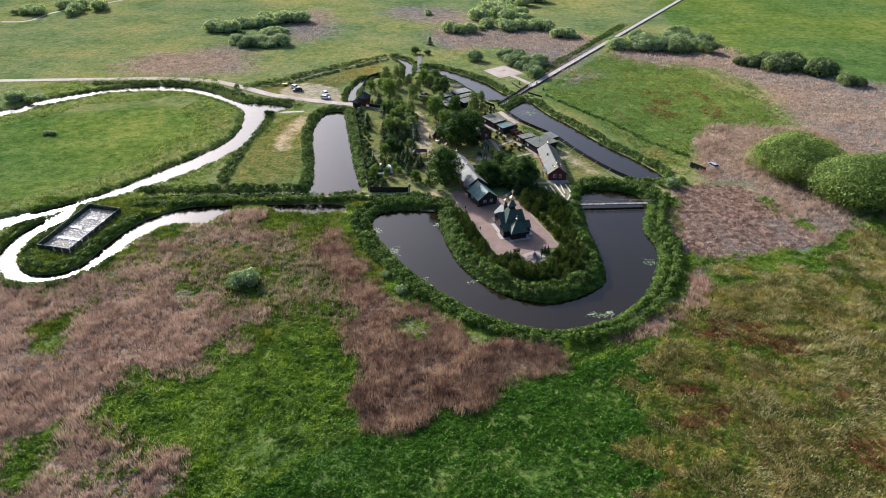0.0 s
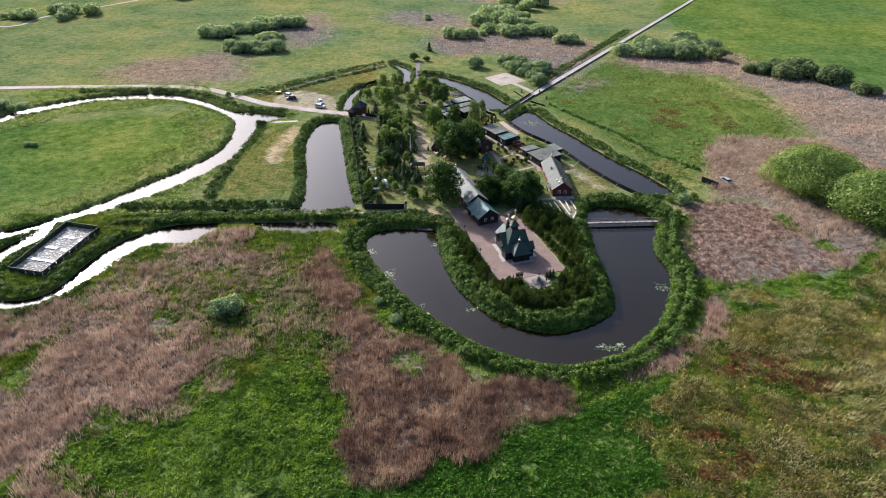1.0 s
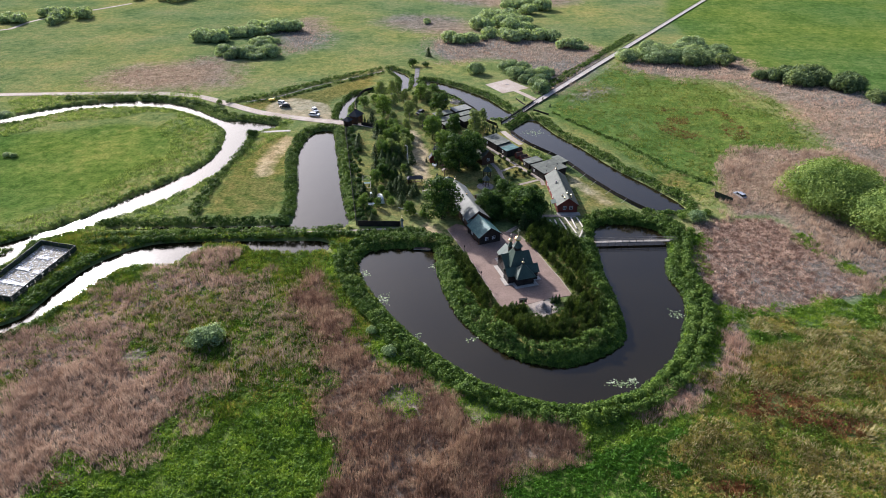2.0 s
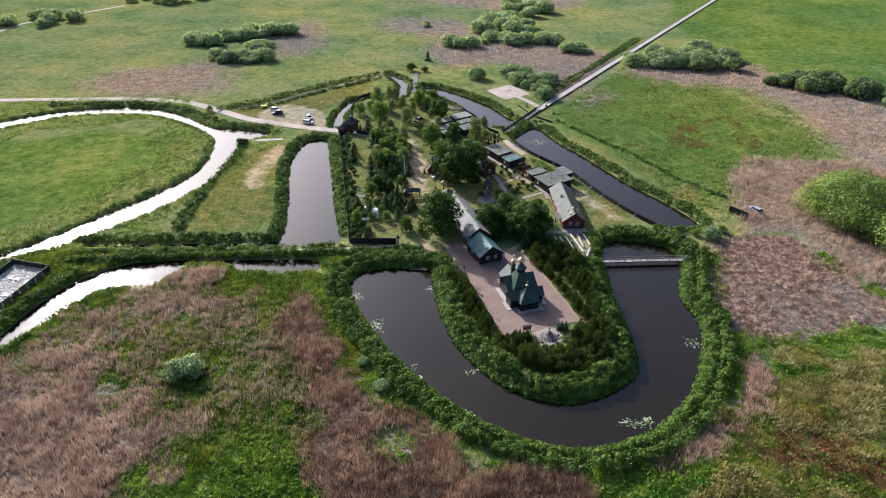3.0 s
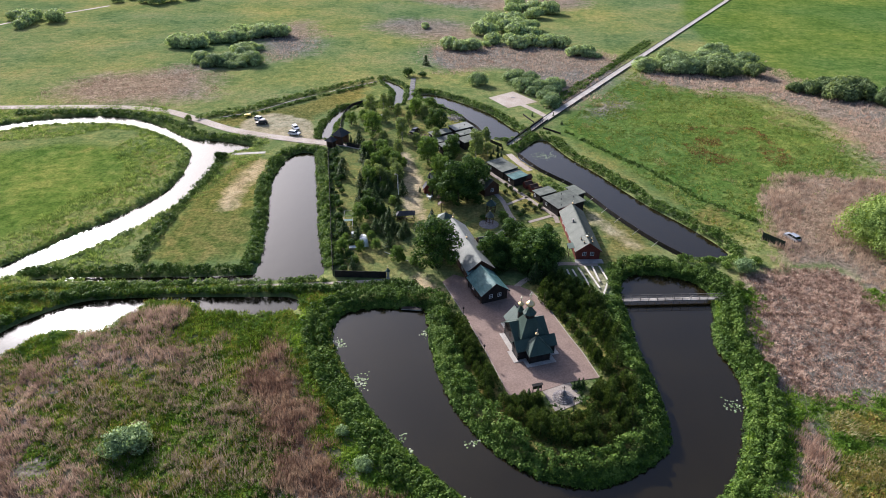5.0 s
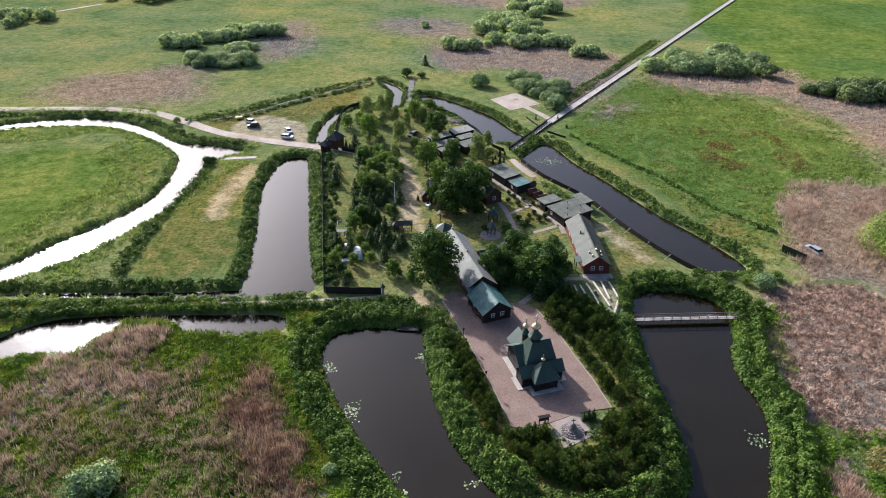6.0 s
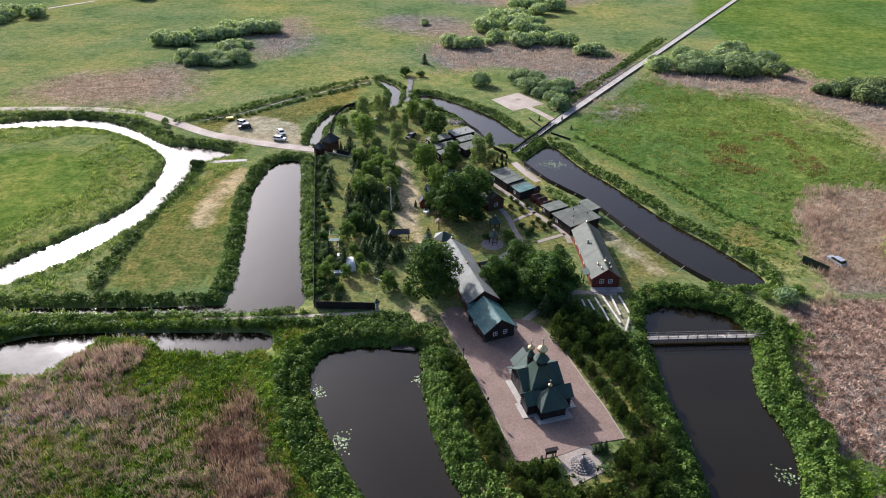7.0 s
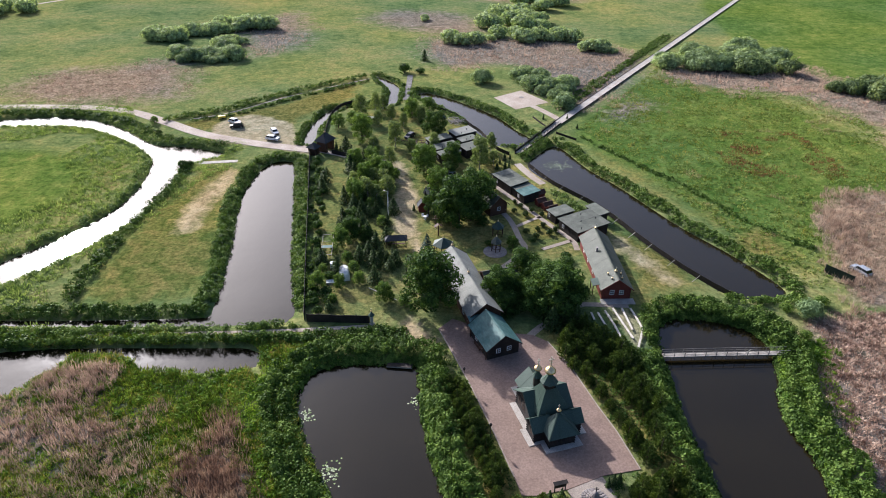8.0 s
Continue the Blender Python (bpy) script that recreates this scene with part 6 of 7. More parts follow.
# ---- houses of the hermitage ----
red = gable_house("house", "long oxide-red timber house with grey sheet roof and tiny cupolas", 37.1, 202.4, 2.0, 5.8, 21.0, 2.7, 4.9, REDWOOD, GREYROOF, [(0, -0.9, 1.2, 0.8, 0.9), (0, 1.0, 1.2, 0.8, 0.9), (3, -2, 1.0, 0.8, 1.0), (3, 2.5, 1.0, 0.8, 1.0), (3, 6.5, 1.0, 0.8, 1.0), (1, -5, 1.0, 0.8, 1.0), (1, 0, 1.0, 0.8, 1.0), (1, 5, 1.0, 0.8, 1.0)], (3, -6.0, 1.0, 2.0), rib=4.0)
part("porch_roof", Geo().slab([(-4.5, -9.0, 2.3), (-2.6, -9.0, 2.75), (-2.6, -6.4, 2.75), (-4.5, -6.4, 2.3)], 0.1), GREENROOF, red, "dark green porch roof")
for y in (-8.7, -6.7):
    part("post", Geo().box(-4.4, y - 0.08, -0.2, -4.24, y + 0.08, 2.3), BROWNWOOD, red)
for x, y, z, r in ((0, -8.2, 4.85, 0.3), (-1.3, -7.6, 3.95, 0.2), (1.3, -7.6, 3.95, 0.2), (-1.0, -9.6, 4.15, 0.2), (1.0, -9.6, 4.15, 0.2), (0, 9.8, 4.85, 0.3)):
    onion(red, x, y, z, r, 0.25, 0.12, GOLD)
for x, y in ((-1.4, 2.0),):
    part("chimney", Geo().box(x - 0.18, y - 0.18, 3.4, x + 0.18, y + 0.18, 4.7).box(x - 0.23, y - 0.23, 4.7, x + 0.23, y + 0.23, 4.8), FIELDSTONE, red)
part("terrace", Geo().box(-3.2, -12.4, -0.2, 3.6, -10.5, 0.12), STONE, red)

teal = gable_house("house", "dark timber house with weathered teal sheet roof beside the court", 12.1, 177.3, 22.0, 6.1, 7.5, 2.6, 4.9, DARKWOOD, TEALROOF, [(0, -1.0, 1.2, 0.75, 0.8), (0, 1.1, 1.2, 0.75, 0.8), (3, 1.2, 1.0, 0.8, 1.0)], (3, -1.2, 1.0, 2.0), rib=99)
part("post", Geo().box(-3.35, -3.6, -0.2, -3.2, -3.45, 2.4), BROWNWOOD, teal)
part("post", Geo().box(-3.35, 3.3, -0.2, -3.2, 3.45, 2.4), BROWNWOOD, teal)
part("bench", Geo().box(-3.5, -1.0, 0.42, -3.05, 1.4, 0.5).box(-3.45, -0.9, -0.1, -3.1, -0.8, 0.42).box(-3.45, 1.2, -0.1, -3.1, 1.3, 0.42), BROWNWOOD, teal)

hall = gable_house("house", "long timber hall with pale zinc sheet roof under big maples", 7.5, 193.0, 17.0, 6.2, 21.6, 3.0, 5.4, BROWNWOOD, PALEROOF, [(3, -7, 1.0, 0.9, 1.1), (3, -2, 1.0, 0.9, 1.1), (3, 3, 1.0, 0.9, 1.1), (3, 7.5, 1.0, 0.9, 1.1), (0, 0, 1.2, 0.9, 1.1)], (3, -9.4, 1.0, 2.0), rib=99)
part("porch_roof", Geo().slab([(-3.6, -13.2, 2.5), (0.6, -13.2, 2.5), (0.6, -10.9, 3.1), (-3.6, -10.9, 3.1)], 0.1), TEALROOF, hall)
for x in (-3.4, 0.4):
    part("post", Geo().box(x - 0.08, -13.1, -0.2, x + 0.08, -12.94, 2.5), BROWNWOOD, hall)
onion(hall, 0, -0.5, 5.35, 0.26, 0.3, 0.14)
onion(hall, 0, 10.6, 5.35, 0.28, 0.3, 0.14)
gable_house("house", "low wing with grey-green sheet roof joining the hall", 14.0, 196.0, -73.0, 5.0, 6.4, 2.8, 4.4, BROWNWOOD, GREYROOF, [(0, 0, 1.0, 0.9, 1.0)], None)
brown = gable_house("house", "small brown timber house with grey roof among trees", 14.1, 231.9, 28.0, 4.8, 8.4, 2.8, 4.9, BROWNWOOD, GREYROOF, [(0, 0, 1.2, 0.8, 0.9), (1, -2, 1.0, 0.8, 0.9), (1, 2, 1.0, 0.8, 0.9)], (0, 1.6, 0.9, 2.0))
part("chimney", Geo().box(-1.2, 1.5, 3.6, -0.7, 2.0, 5.4).box(-1.26, 1.44, 5.4, -0.64, 2.06, 5.5), STONE, brown)

# sheds along the eastern canal
lean_shed("shed", "dark timber shed with grey felt roof by the canal", 20.1, 244.6, 30, 5.2, 8.6, 2.5, 2.9, DARKWOOD, FELT)
lean_shed("shed", "dark lean-to with grey felt roof", 23.0, 240.1, 30, 5.0, 2.2, 2.1, 2.4, DARKWOOD, FELT, 0.2, False)
lean_shed("shed", "dark shed with a bright teal sheet roof", 24.2, 236.7, 29, 4.6, 3.2, 2.4, 2.8, DARKWOOD, TEALROOF)
lean_shed("shed", "grey shed with a low curved felt roof", 31.1, 226.1, 28, 5.2, 3.4, 2.3, 2.5, DARKWOOD, FELT)
lean_shed("shed", "wide workshop with grey-green sheet roof and vents", 35.7, 220.1, 27, 8.6, 7.4, 2.5, 3.0, DARKWOOD, FELT, 0.4, True, 4)
lean_shed("shed", "narrow shed with dull green boards beside the canal fence", 40.3, 227.1, 27, 2.4, 5.2, 2.2, 2.4, DARKWOOD, FELT)
for x, y in ((27.5, 238.6), (27.2, 233.8), (28.6, 231.7), (29.7, 229.6)):
    gable_house("hut", "tiny dark red wooden hut with brown board roof", x, y, 118, 1.7, 2.3, 1.3, 2.0, REDWOOD, BROWNWOOD, [], None, 0.2, 5.0, "shed")

# workshops at the northern end
for x, y, w, l, hgt, roof in ((0.3, 273.4, 7.0, 3.8, 2.6, FELT), (2.3, 267.3, 7.2, 3.6, 2.6, FELT), (3.4, 262.2, 6.0, 3.4, 2.6, FELT), (7.7, 279.0, 7.0, 5.0, 2.8, PALEROOF), (9.2, 273.2, 5.2, 3.2, 2.6, FELT), (10.0, 267.0, 5.2, 4.8, 2.6, GREYROOF)):
    lean_shed("workshop", "low dark workshop with a pale grey sheet roof", x, y, 28, w, l, hgt, hgt + 0.35, DARKWOOD, roof, 0.3, True, 2)


def gazebo(x, y, r, label, roof, n=6):
    """An open pavilion: posts, rail and a tent roof with a finial."""
    g = thing("gazebo", pose(x, y, 0, 0, 0, 20), label, "gazebo")
    for k in range(n):
        a, b = 2 * math.pi * k / n, 2 * math.pi * (k + 1) / n
        p, q = (math.cos(a) * r * 0.82, math.sin(a) * r * 0.82), (math.cos(b) * r * 0.82, math.sin(b) * r * 0.82)
        part("post", Geo().rod((*p, -0.2), (*p, 2.3), 0.09), BROWNWOOD, g)
        part("rail", Geo().beam((*p, 0.8), (*q, 0.8), 0.06, 0.1).beam((*p, 2.25), (*q, 2.25), 0.1, 0.12), BROWNWOOD, g)
    part("roof", Geo().lathe([(r, 2.2), (r, 2.28), (0.12, 3.7)], n), roof, g)
    part("finial", Geo().lathe([(0.12, 0), (0.2, 0.15), (0.05, 0.4), (0.03, 0.7)], 8, pose(0, 0, 3.65)), GOLD, g)
    return g


gazebo(2.4, 209.7, 2.5, "hexagonal garden pavilion with a green tent roof", GREENROOF)
gazebo(7.9, 187.3, 1.5, "small open porch with a dark hipped roof between two houses", BLACKFELT, 4)
gazebo(15.2, 217.8, 1.6, "small wooden pavilion with a green roof beside the tree", GREENROOF)
gazebo(14.4, 210.6, 1.3, "small wooden well shelter on a round stone terrace", FELT)
solo("terrace", Geo().lathe([(2.7, -0.2), (2.7, 0.07), (2.5, 0.09)], 20, pose(14.2, 210.1, 0)), FIELDSTONE, "round gravel terrace under the well shelter", "terrace", "structure")

# dark shelter on the lawn: hipped roof on posts
shelter = thing("shelter", pose(-8.4, 212.6, 0, 0, 0, 6), "low open shelter with a dark hipped roof on the lawn", "shelter")
a, b = 2.6, 1.4
part("roof", Geo().add([(-a, -b, 1.9), (a, -b, 1.9), (a, b, 1.9), (-a, b, 1.9), (-a + 0.9, 0, 2.7), (a - 0.9, 0, 2.7)], [(0, 1, 5, 4), (1, 2, 5), (2, 3, 4, 5), (3, 0, 4), (3, 2, 1, 0)]), BLACKFELT, shelter)
for x in (-2.2, 0, 2.2):
    for y in (-1.1, 1.1):
        part("post", Geo().box(x - 0.07, y - 0.07, -0.2, x + 0.07, y + 0.07, 1.95), BROWNWOOD, shelter)
part("bench", Geo().box(-2, -0.2, 0.42, 2, 0.2, 0.5).box(-1.8, -0.15, -0.1, -1.7, 0.15, 0.42).box(1.7, -0.15, -0.1, 1.8, 0.15, 0.42), BROWNWOOD, shelter)


# ---- gate ----
def hip_tower(x, y, rz, w, l, eave, peak, label):
    g = thing("gatehouse", pose(x, y, 0, 0, 0, rz), label, "gate")
    a, b = w / 2, l / 2
    part("wall", Geo().box(-a, -b, -0.2, -a + 0.9, b, eave), BROWNWOOD, g)
    part("wall", Geo().box(a - 0.9, -b, -0.2, a, b, eave), BROWNWOOD, g)
    part("lintel", Geo().box(-a + 0.9, -b, eave - 0.7, a - 0.9, b, eave), BROWNWOOD, g)
    o = 0.55
    part("roof", Geo().add([(-a - o, -b - o, eave - 0.1), (a + o, -b - o, eave - 0.1), (a + o, b + o, eave - 0.1), (-a - o, b + o, eave - 0.1), (-a * 0.3, 0, peak), (a * 0.3, 0, peak)], [(0, 1, 5, 4), (1, 2, 5), (2, 3, 4, 5), (3, 0, 4), (3, 2, 1, 0)]), BLACKFELT, g)
    return g


gt_ = hip_tower(-34.1, 269.9, 62, 4.2, 3.4, 3.4, 5.4, "brown timber gatehouse with a dark hipped roof")
onion(gt_, 0, 0, 5.3, 0.32, 0.2, 0.12)
hip_tower(-37.1, 266.4, 62, 2.2, 2.4, 2.4, 3.6, "small dark side gate with a hipped roof")


def plank_fence(line, tall, label, material=DARKWOOD, bay=2.4, board=0.2, name="fence"):
    """A board fence along a line of the plan: posts, rails and boards bay by bay."""
    c = curve_through(line, False, 0.5)
    d = np.r_[0, np.cumsum(np.linalg.norm(np.diff(c, axis=0), axis=1))]
    f = thing(name, Matrix.Identity(4), label, "fence")
    n = int(d[-1] / bay)
    at = lambda u: (float(np.interp(u, d, c[:, 0])), float(np.interp(u, d, c[:, 1])))
    for k in range(n + 1):
        x, y = at(k * d[-1] / n)
        part("post", Geo().box(x - 0.07, y - 0.07, -0.4, x + 0.07, y + 0.07, tall + 0.1), material, f)
        if k < n:
            (x0, y0), (x1, y1) = at(k * d[-1] / n), at((k + 1) * d[-1] / n)
            m = int(bay / board)
            long = math.hypot(x1 - x0, y1 - y0)
            wide, turned = long / m, pose(x0, y0, 0, 0, 0, math.degrees(math.atan2(y1 - y0, x1 - x0)))
            face = [(j * wide + e, -0.06 - 0.02 * (j % 2)) for j in range(m) for e in (0.004, wide - 0.004)]
            g = Geo().prism(face + [(long, -0.02), (0, -0.02)], -0.05, tall - 0.03 * (k % 3), turned)
            for rz in (0.35, tall - 0.25):
                part("rail", Geo().beam((x0, y0, rz), (x1, y1, rz), 0.035, 0.1), material, f)
            part("panel", g, material, f)
    return f


plank_fence([(-38.1, 265.4), (-30.6, 222.0), (-27.2, 202.1), (-24.0, 184.0)], 1.7, "dark weathered board fence along the canal side")
plank_fence([(-23.4, 183.5), (-17.5, 183.3), (-11.4, 183.2)], 1.8, "tall black board fence closing the garden")
plank_fence([(-31.8, 314.7), (-35.3, 311.2), (-36.8, 305.9), (-37.4, 300.2), (-37.2, 292.3), (-36.6, 283.8)], 1.0, "dark low board fence along the northern ditch", DARKWOOD, 2.6, 0.3)
plank_fence([(-5.1, 315.1), (-1.1, 308.8), (4.6, 303), (8.4, 296.8), (10.9, 290.9), (14.0, 284.7), (17.9, 271.7), (21.7, 266.8)], 1.1, "dark low board fence round the pond edge", DARKWOOD, 2.6, 0.3)
plank_fence([(-31.7, 266.9), (-29.3, 265.6), (-26.9, 264.5)], 1.3, "short row of dark pointed palings by the gate", DARKWOOD, 1.2, 0.35)
plank_fence([(26.7, 258.3), (32.3, 246.0), (42.3, 231.3), (49.3, 214.5), (55.7, 201.6), (61.0, 193.4)], 1.2, "dark low board fence along the eastern canal", DARKWOOD, 2.6, 0.3)
plank_fence([(32.4, 300.2), (34.0, 295.8), (35.6, 291.4)], 0.7, "dark low board fence beside the canal bridge", DARKWOOD, 2.6, 0.3)
plank_fence([(38.4, 285.0), (41.2, 282.2), (43.9, 279.4)], 0.7, "dark low board fence beside the canal bridge", DARKWOOD, 2.6, 0.3)
strut_fence = thing("fence", Matrix.Identity(4), "row of pale slanting props behind the canal fence", "fence")
for k in range(10):
    u = 0.06 + k * 0.094
    c = curve_through([(26.7, 258.3), (32.3, 246.0), (42.3, 231.3), (49.3, 214.5), (55.7, 201.6), (61.0, 193.4)], False, 1.0)
    x, y = c[int(u * (len(c) - 1))]
    part("prop", Geo().rod((x - 2.0, y - 1.0, -0.1), (x - 0.1, y - 0.05, 1.05), 0.07), BOARD, strut_fence)


# ---- bridges ----
def timber_walk(name, line, width, z, rail, bay, label, category, ends=(0, 1), posts=True, material=BOARD, rail_material=BOARD, joists=True):
    """A timber deck on posts with a rail on both sides; deck bay by bay."""
    c = curve_through(line, False, 1.0)
    d = np.r_[0, np.cumsum(np.linalg.norm(np.diff(c, axis=0), axis=1))]
    b = thing(name, Matrix.Identity(4), label, category)
    n = max(1, int(d[-1] / bay))
    at = lambda u: Vector((float(np.interp(u, d, c[:, 0])), float(np.interp(u, d, c[:, 1])), z))
    for k in range(n):
        p, q = at(k * d[-1] / n), at((k + 1) * d[-1] / n)
        t = math.atan2(q.y - p.y, q.x - p.x)
        side = Vector((-math.sin(t), math.cos(t), 0))
        g, m = Geo(), Matrix.Translation(p) @ Matrix.Rotation(t, 4, "Z")
        step = 0.22 if bay < 3 else 0.6
        cnt = max(1, int((q - p).length / step))
        step = (q - p).length / cnt
        planks = [(j * step + e, zz) for j in range(cnt) for e, zz in ((0.0, -0.025), (0.012, 0.0), (step - 0.012, 0.0))]
        g.prism(([(cnt * step, -0.06), (0, -0.06)] + planks + [(cnt * step, -0.025)])[::-1], -width / 2, width / 2, m @ Matrix.Rotation(radians(90), 4, "X"))
        part("deck", g, material, b)
        for s in (-1, 1):
            o = side * s * (width / 2 + 0.02)
            if posts:
                part("post", Geo().rod(p + o - Vector((0, 0, 2.2 if z > 0.2 else 0.8)), p + o + Vector((0, 0, rail)), 0.07), rail_material, b)
            if rail:
                part("rail", Geo().beam(p + o + Vector((0, 0, rail)), q + o + Vector((0, 0, rail)), 0.07, 0.08).beam(p + o + Vector((0, 0, rail * 0.5)), q + o + Vector((0, 0, rail * 0.5)), 0.05, 0.06), rail_material, b)
            part("stringer", Geo().beam(p + o * 0.8 - Vector((0, 0, 0.16)), q + o * 0.8 - Vector((0, 0, 0.16)), 0.12, 0.2), rail_material, b)
    return b


timber_walk("footbridge", [(42.1, 174.3), (53.6, 174.9), (64.9, 175.4)], 1.0, 0.2, 0.9, 1.9, "weathered grey wooden footbridge with rails over the moat", "bridge", rail_material=OLDBOARD)
part("prop", Geo().beam((56.2, 174.3, 0.3), (57.6, 174.5, 1.5), 0.08, 0.08), BOARD, bpy.data.objects["footbridge"])
timber_walk("footbridge", [(24.4, 267.4), (32.4, 281), (40.3, 294.6)], 1.7, 0.5, 1.0, 2.2, "long dark-railed wooden bridge over the canal", "bridge", rail_material=DARKWOOD)
for s_ in (-1, 1):
    plank_fence([(24.4 + 0.87 * s_, 267.4 - 0.53 * s_), (40.3 + 0.87 * s_, 294.6 - 0.53 * s_)], 0.85 - 0.25 * s_, "dark board parapet of the canal bridge", DARKWOOD, 2.4, 0.3, "parapet")
timber_walk("footbridge", [(-12.5, 318.3), (-12.5, 333.7), (-12.6, 350.2)], 2.2, 0.3, 0.0, 2.2, "grey plank bridge over the northern ditch", "bridge", posts=False, material=OLDBOARD)
u0, u1 = Vector((40.3, 294.6)), Vector((0.536, 0.8442))
timber_walk("boardwalk", [tuple(u0), tuple(u0 + u1 * 120), tuple(u0 + u1 * 330), tuple(u0 + u1 * 900)], 3.0, 0.35, 0.0, 7.5, "long straight pale plank boardwalk across the marsh", "boardwalk", posts=False, material=STONE)
for s in (-1, 1):
    bw = bpy.data.objects["boardwalk"]
    o = Vector((-u1.y, u1.x)) * s * 1.55
    a, b = u0 + o, u0 + u1 * 900 + o
    part("edge_rail", Geo().beam((*a, 0.42), (*b, 0.42), 0.12, 0.16), DARKWOOD, bw)
timber_walk("jetty", [(-7.1, 171.8), (-4.8, 171.6), (-2.6, 171.4)], 1.1, -0.35, 0.0, 1.6, "small low dark wooden jetty at the edge of the moat", "jetty", posts=False, material=DARKWOOD)
timber_walk("jetty", [(-73.6, 258.6), (-71.6, 256.4)], 1.3, -0.3, 0.8, 1.5, "small dark river jetty with a rail", "jetty", material=OLDBOARD, rail_material=DARKWOOD)

# ---- open-air benches: pale split logs in curved rows ----
for line in ([(31.6, 186.8), (31.8, 184.5)], [(32.9, 186.8), (33.2, 184.8), (33.6, 182.7)], [(34.4, 187.5), (35.3, 182.7), (35.9, 176.7)], [(36.1, 188.3), (36.9, 184.1), (37.9, 178.8)], [(37.9, 188.3), (38.4, 181.4)], [(39.6, 188.3), (40.3, 182.3), (39.6, 179.7), (37.9, 175.5)]):
    c = curve_through(line, False, 1.2)
    bench = thing("log_bench", pose(c[0][0], c[0][1], 0), "long pale split-log bench on the lawn", "bench", "benches before the red house")
    for p, q in zip(c[:-1], c[1:]):
        p, q = p - c[0], q - c[0]
        part("seat", Geo().beam((*p, 0.40), (*q, 0.40), 0.38, 0.14), GREYWOOD, bench)
        part("stump", Geo().rod((*(p * 0.7 + q * 0.3), -0.1), (*(p * 0.7 + q * 0.3), 0.34), 0.14, 0.13, 8), GREYWOOD, bench)

# ---- court furniture ----
mon = thing("monument", pose(24.1, 143.4, 0.07), "stepped fieldstone mound with a small cross on the court", "monument")
for k, (r, z) in enumerate(((1.75, 0.1), (1.4, 0.26), (1.0, 0.48), (0.62, 0.74))):
    n = 26 - 6 * k
    for j in range(n):
        a = 2 * math.pi * (j + 0.3 * k) / n
        g = Geo().lathe([(0.12, 0), (0.22, 0.05), (0.2, 0.14), (0.1, 0.18)], 7, pose(math.cos(a) * r, math.sin(a) * r, z - 0.1, 0, 0, j * 40))
        part("stone", g, FIELDSTONE, mon)
part("mound", Geo().lathe([(1.75, -0.1), (1.35, 0.2), (0.9, 0.45), (0.5, 0.8), (0.35, 1.2)], 14), PALEPAVE, mon)
part("rock", Geo().lathe([(0.5, 0.8), (0.55, 1.1), (0.36, 1.5), (0.12, 1.7)], 9), FIELDSTONE, mon)
part("cross", Geo().box(-0.05, -0.05, 1.6, 0.05, 0.05, 2.7).box(-0.35, -0.04, 2.25, 0.35, 0.04, 2.35), DARKWOOD, mon)
board = thing("notice_board", pose(19.5, 144.9, 0.1, 0, 0, 15), "dark wooden notice board on two posts at the court edge", "sign")
part("panel", Geo().box(-0.9, -0.04, 0.7, 0.9, 0.04, 1.6), DARKWOOD, board)
part("roof", Geo().slab([(-1.05, -0.3, 1.62), (1.05, -0.3, 1.62), (1.05, 0.3, 1.72), (-1.05, 0.3, 1.72)], 0.05), DARKWOOD, board)
for x in (-0.8, 0.8):
    part("post", Geo().box(x - 0.06, -0.06, -0.1, x + 0.06, 0.06, 1.65), DARKWOOD, board)


def lamp_post(x, y, z=0.1):
    l = thing("lamp_post", pose(x, y, z), "slim dark garden lamp post with a small lantern", "lamp", "court lamps")
    part("pole", Geo().lathe([(0.12, -0.1), (0.12, 0.15), (0.045, 0.2), (0.04, 2.7)], 8), DARKWOOD, l)
    part("lantern", Geo().lathe([(0.08, 2.7), (0.17, 2.8), (0.2, 3.1), (0.05, 3.3)], 8), GLASS, l)
    part("cap", Geo().lathe([(0.24, 3.1), (0.22, 3.14), (0.03, 3.38)], 8), DARKWOOD, l)
    return l


for x, y in ((6.4, 166.8), (25.4, 140.0), (10.2, 154.3), (-5.4, 201.6)):
    lamp_post(x, y)

tall_lamp = thing("street_lamp", pose(-11.2, 224.6, 0), "tall pale steel lamp pole with a curved arm", "lamp")
part("pole", Geo().lathe([(0.1, -0.2), (0.09, 0.5), (0.06, 8.0)], 8), WHITE, tall_lamp)
part("arm", Geo().rod((0, 0, 7.9), (-0.6, -0.5, 8.4), 0.05), WHITE, tall_lamp)
part("lamp_head", Geo().box(-0.85, -0.75, 8.35, -0.45, -0.35, 8.5), STONE, tall_lamp)


# ---- garden shrines and seats ----
gable_house("kiosk", "small dark red timber kiosk with a steep dark roof", -3.2, 230.0, 10, 1.7, 1.7, 1.9, 3.0, REDWOOD, BLACKFELT, [], None, 0.3, 5.0, "kiosk")
gable_house("kiosk", "small timber kiosk with a grey felt roof beside parked things", -1.1, 237.3, 60, 2.2, 2.6, 1.8, 2.8, BROWNWOOD, FELT, [], None, 0.3, 5.0, "kiosk")
shrine = thing("shrine", pose(1.2, 217.3, 0, 0, 0, 20), "brown wooden wayside shrine with a slanted little roof", "shrine")
part("post", Geo().box(-0.12, -0.12, -0.2, 0.12, 0.12, 2.7), BROWNWOOD, shrine)
part("brace", Geo().beam((-0.7, 0, 1.7), (0, 0, 2.4), 0.1, 0.1), BROWNWOOD, shrine)
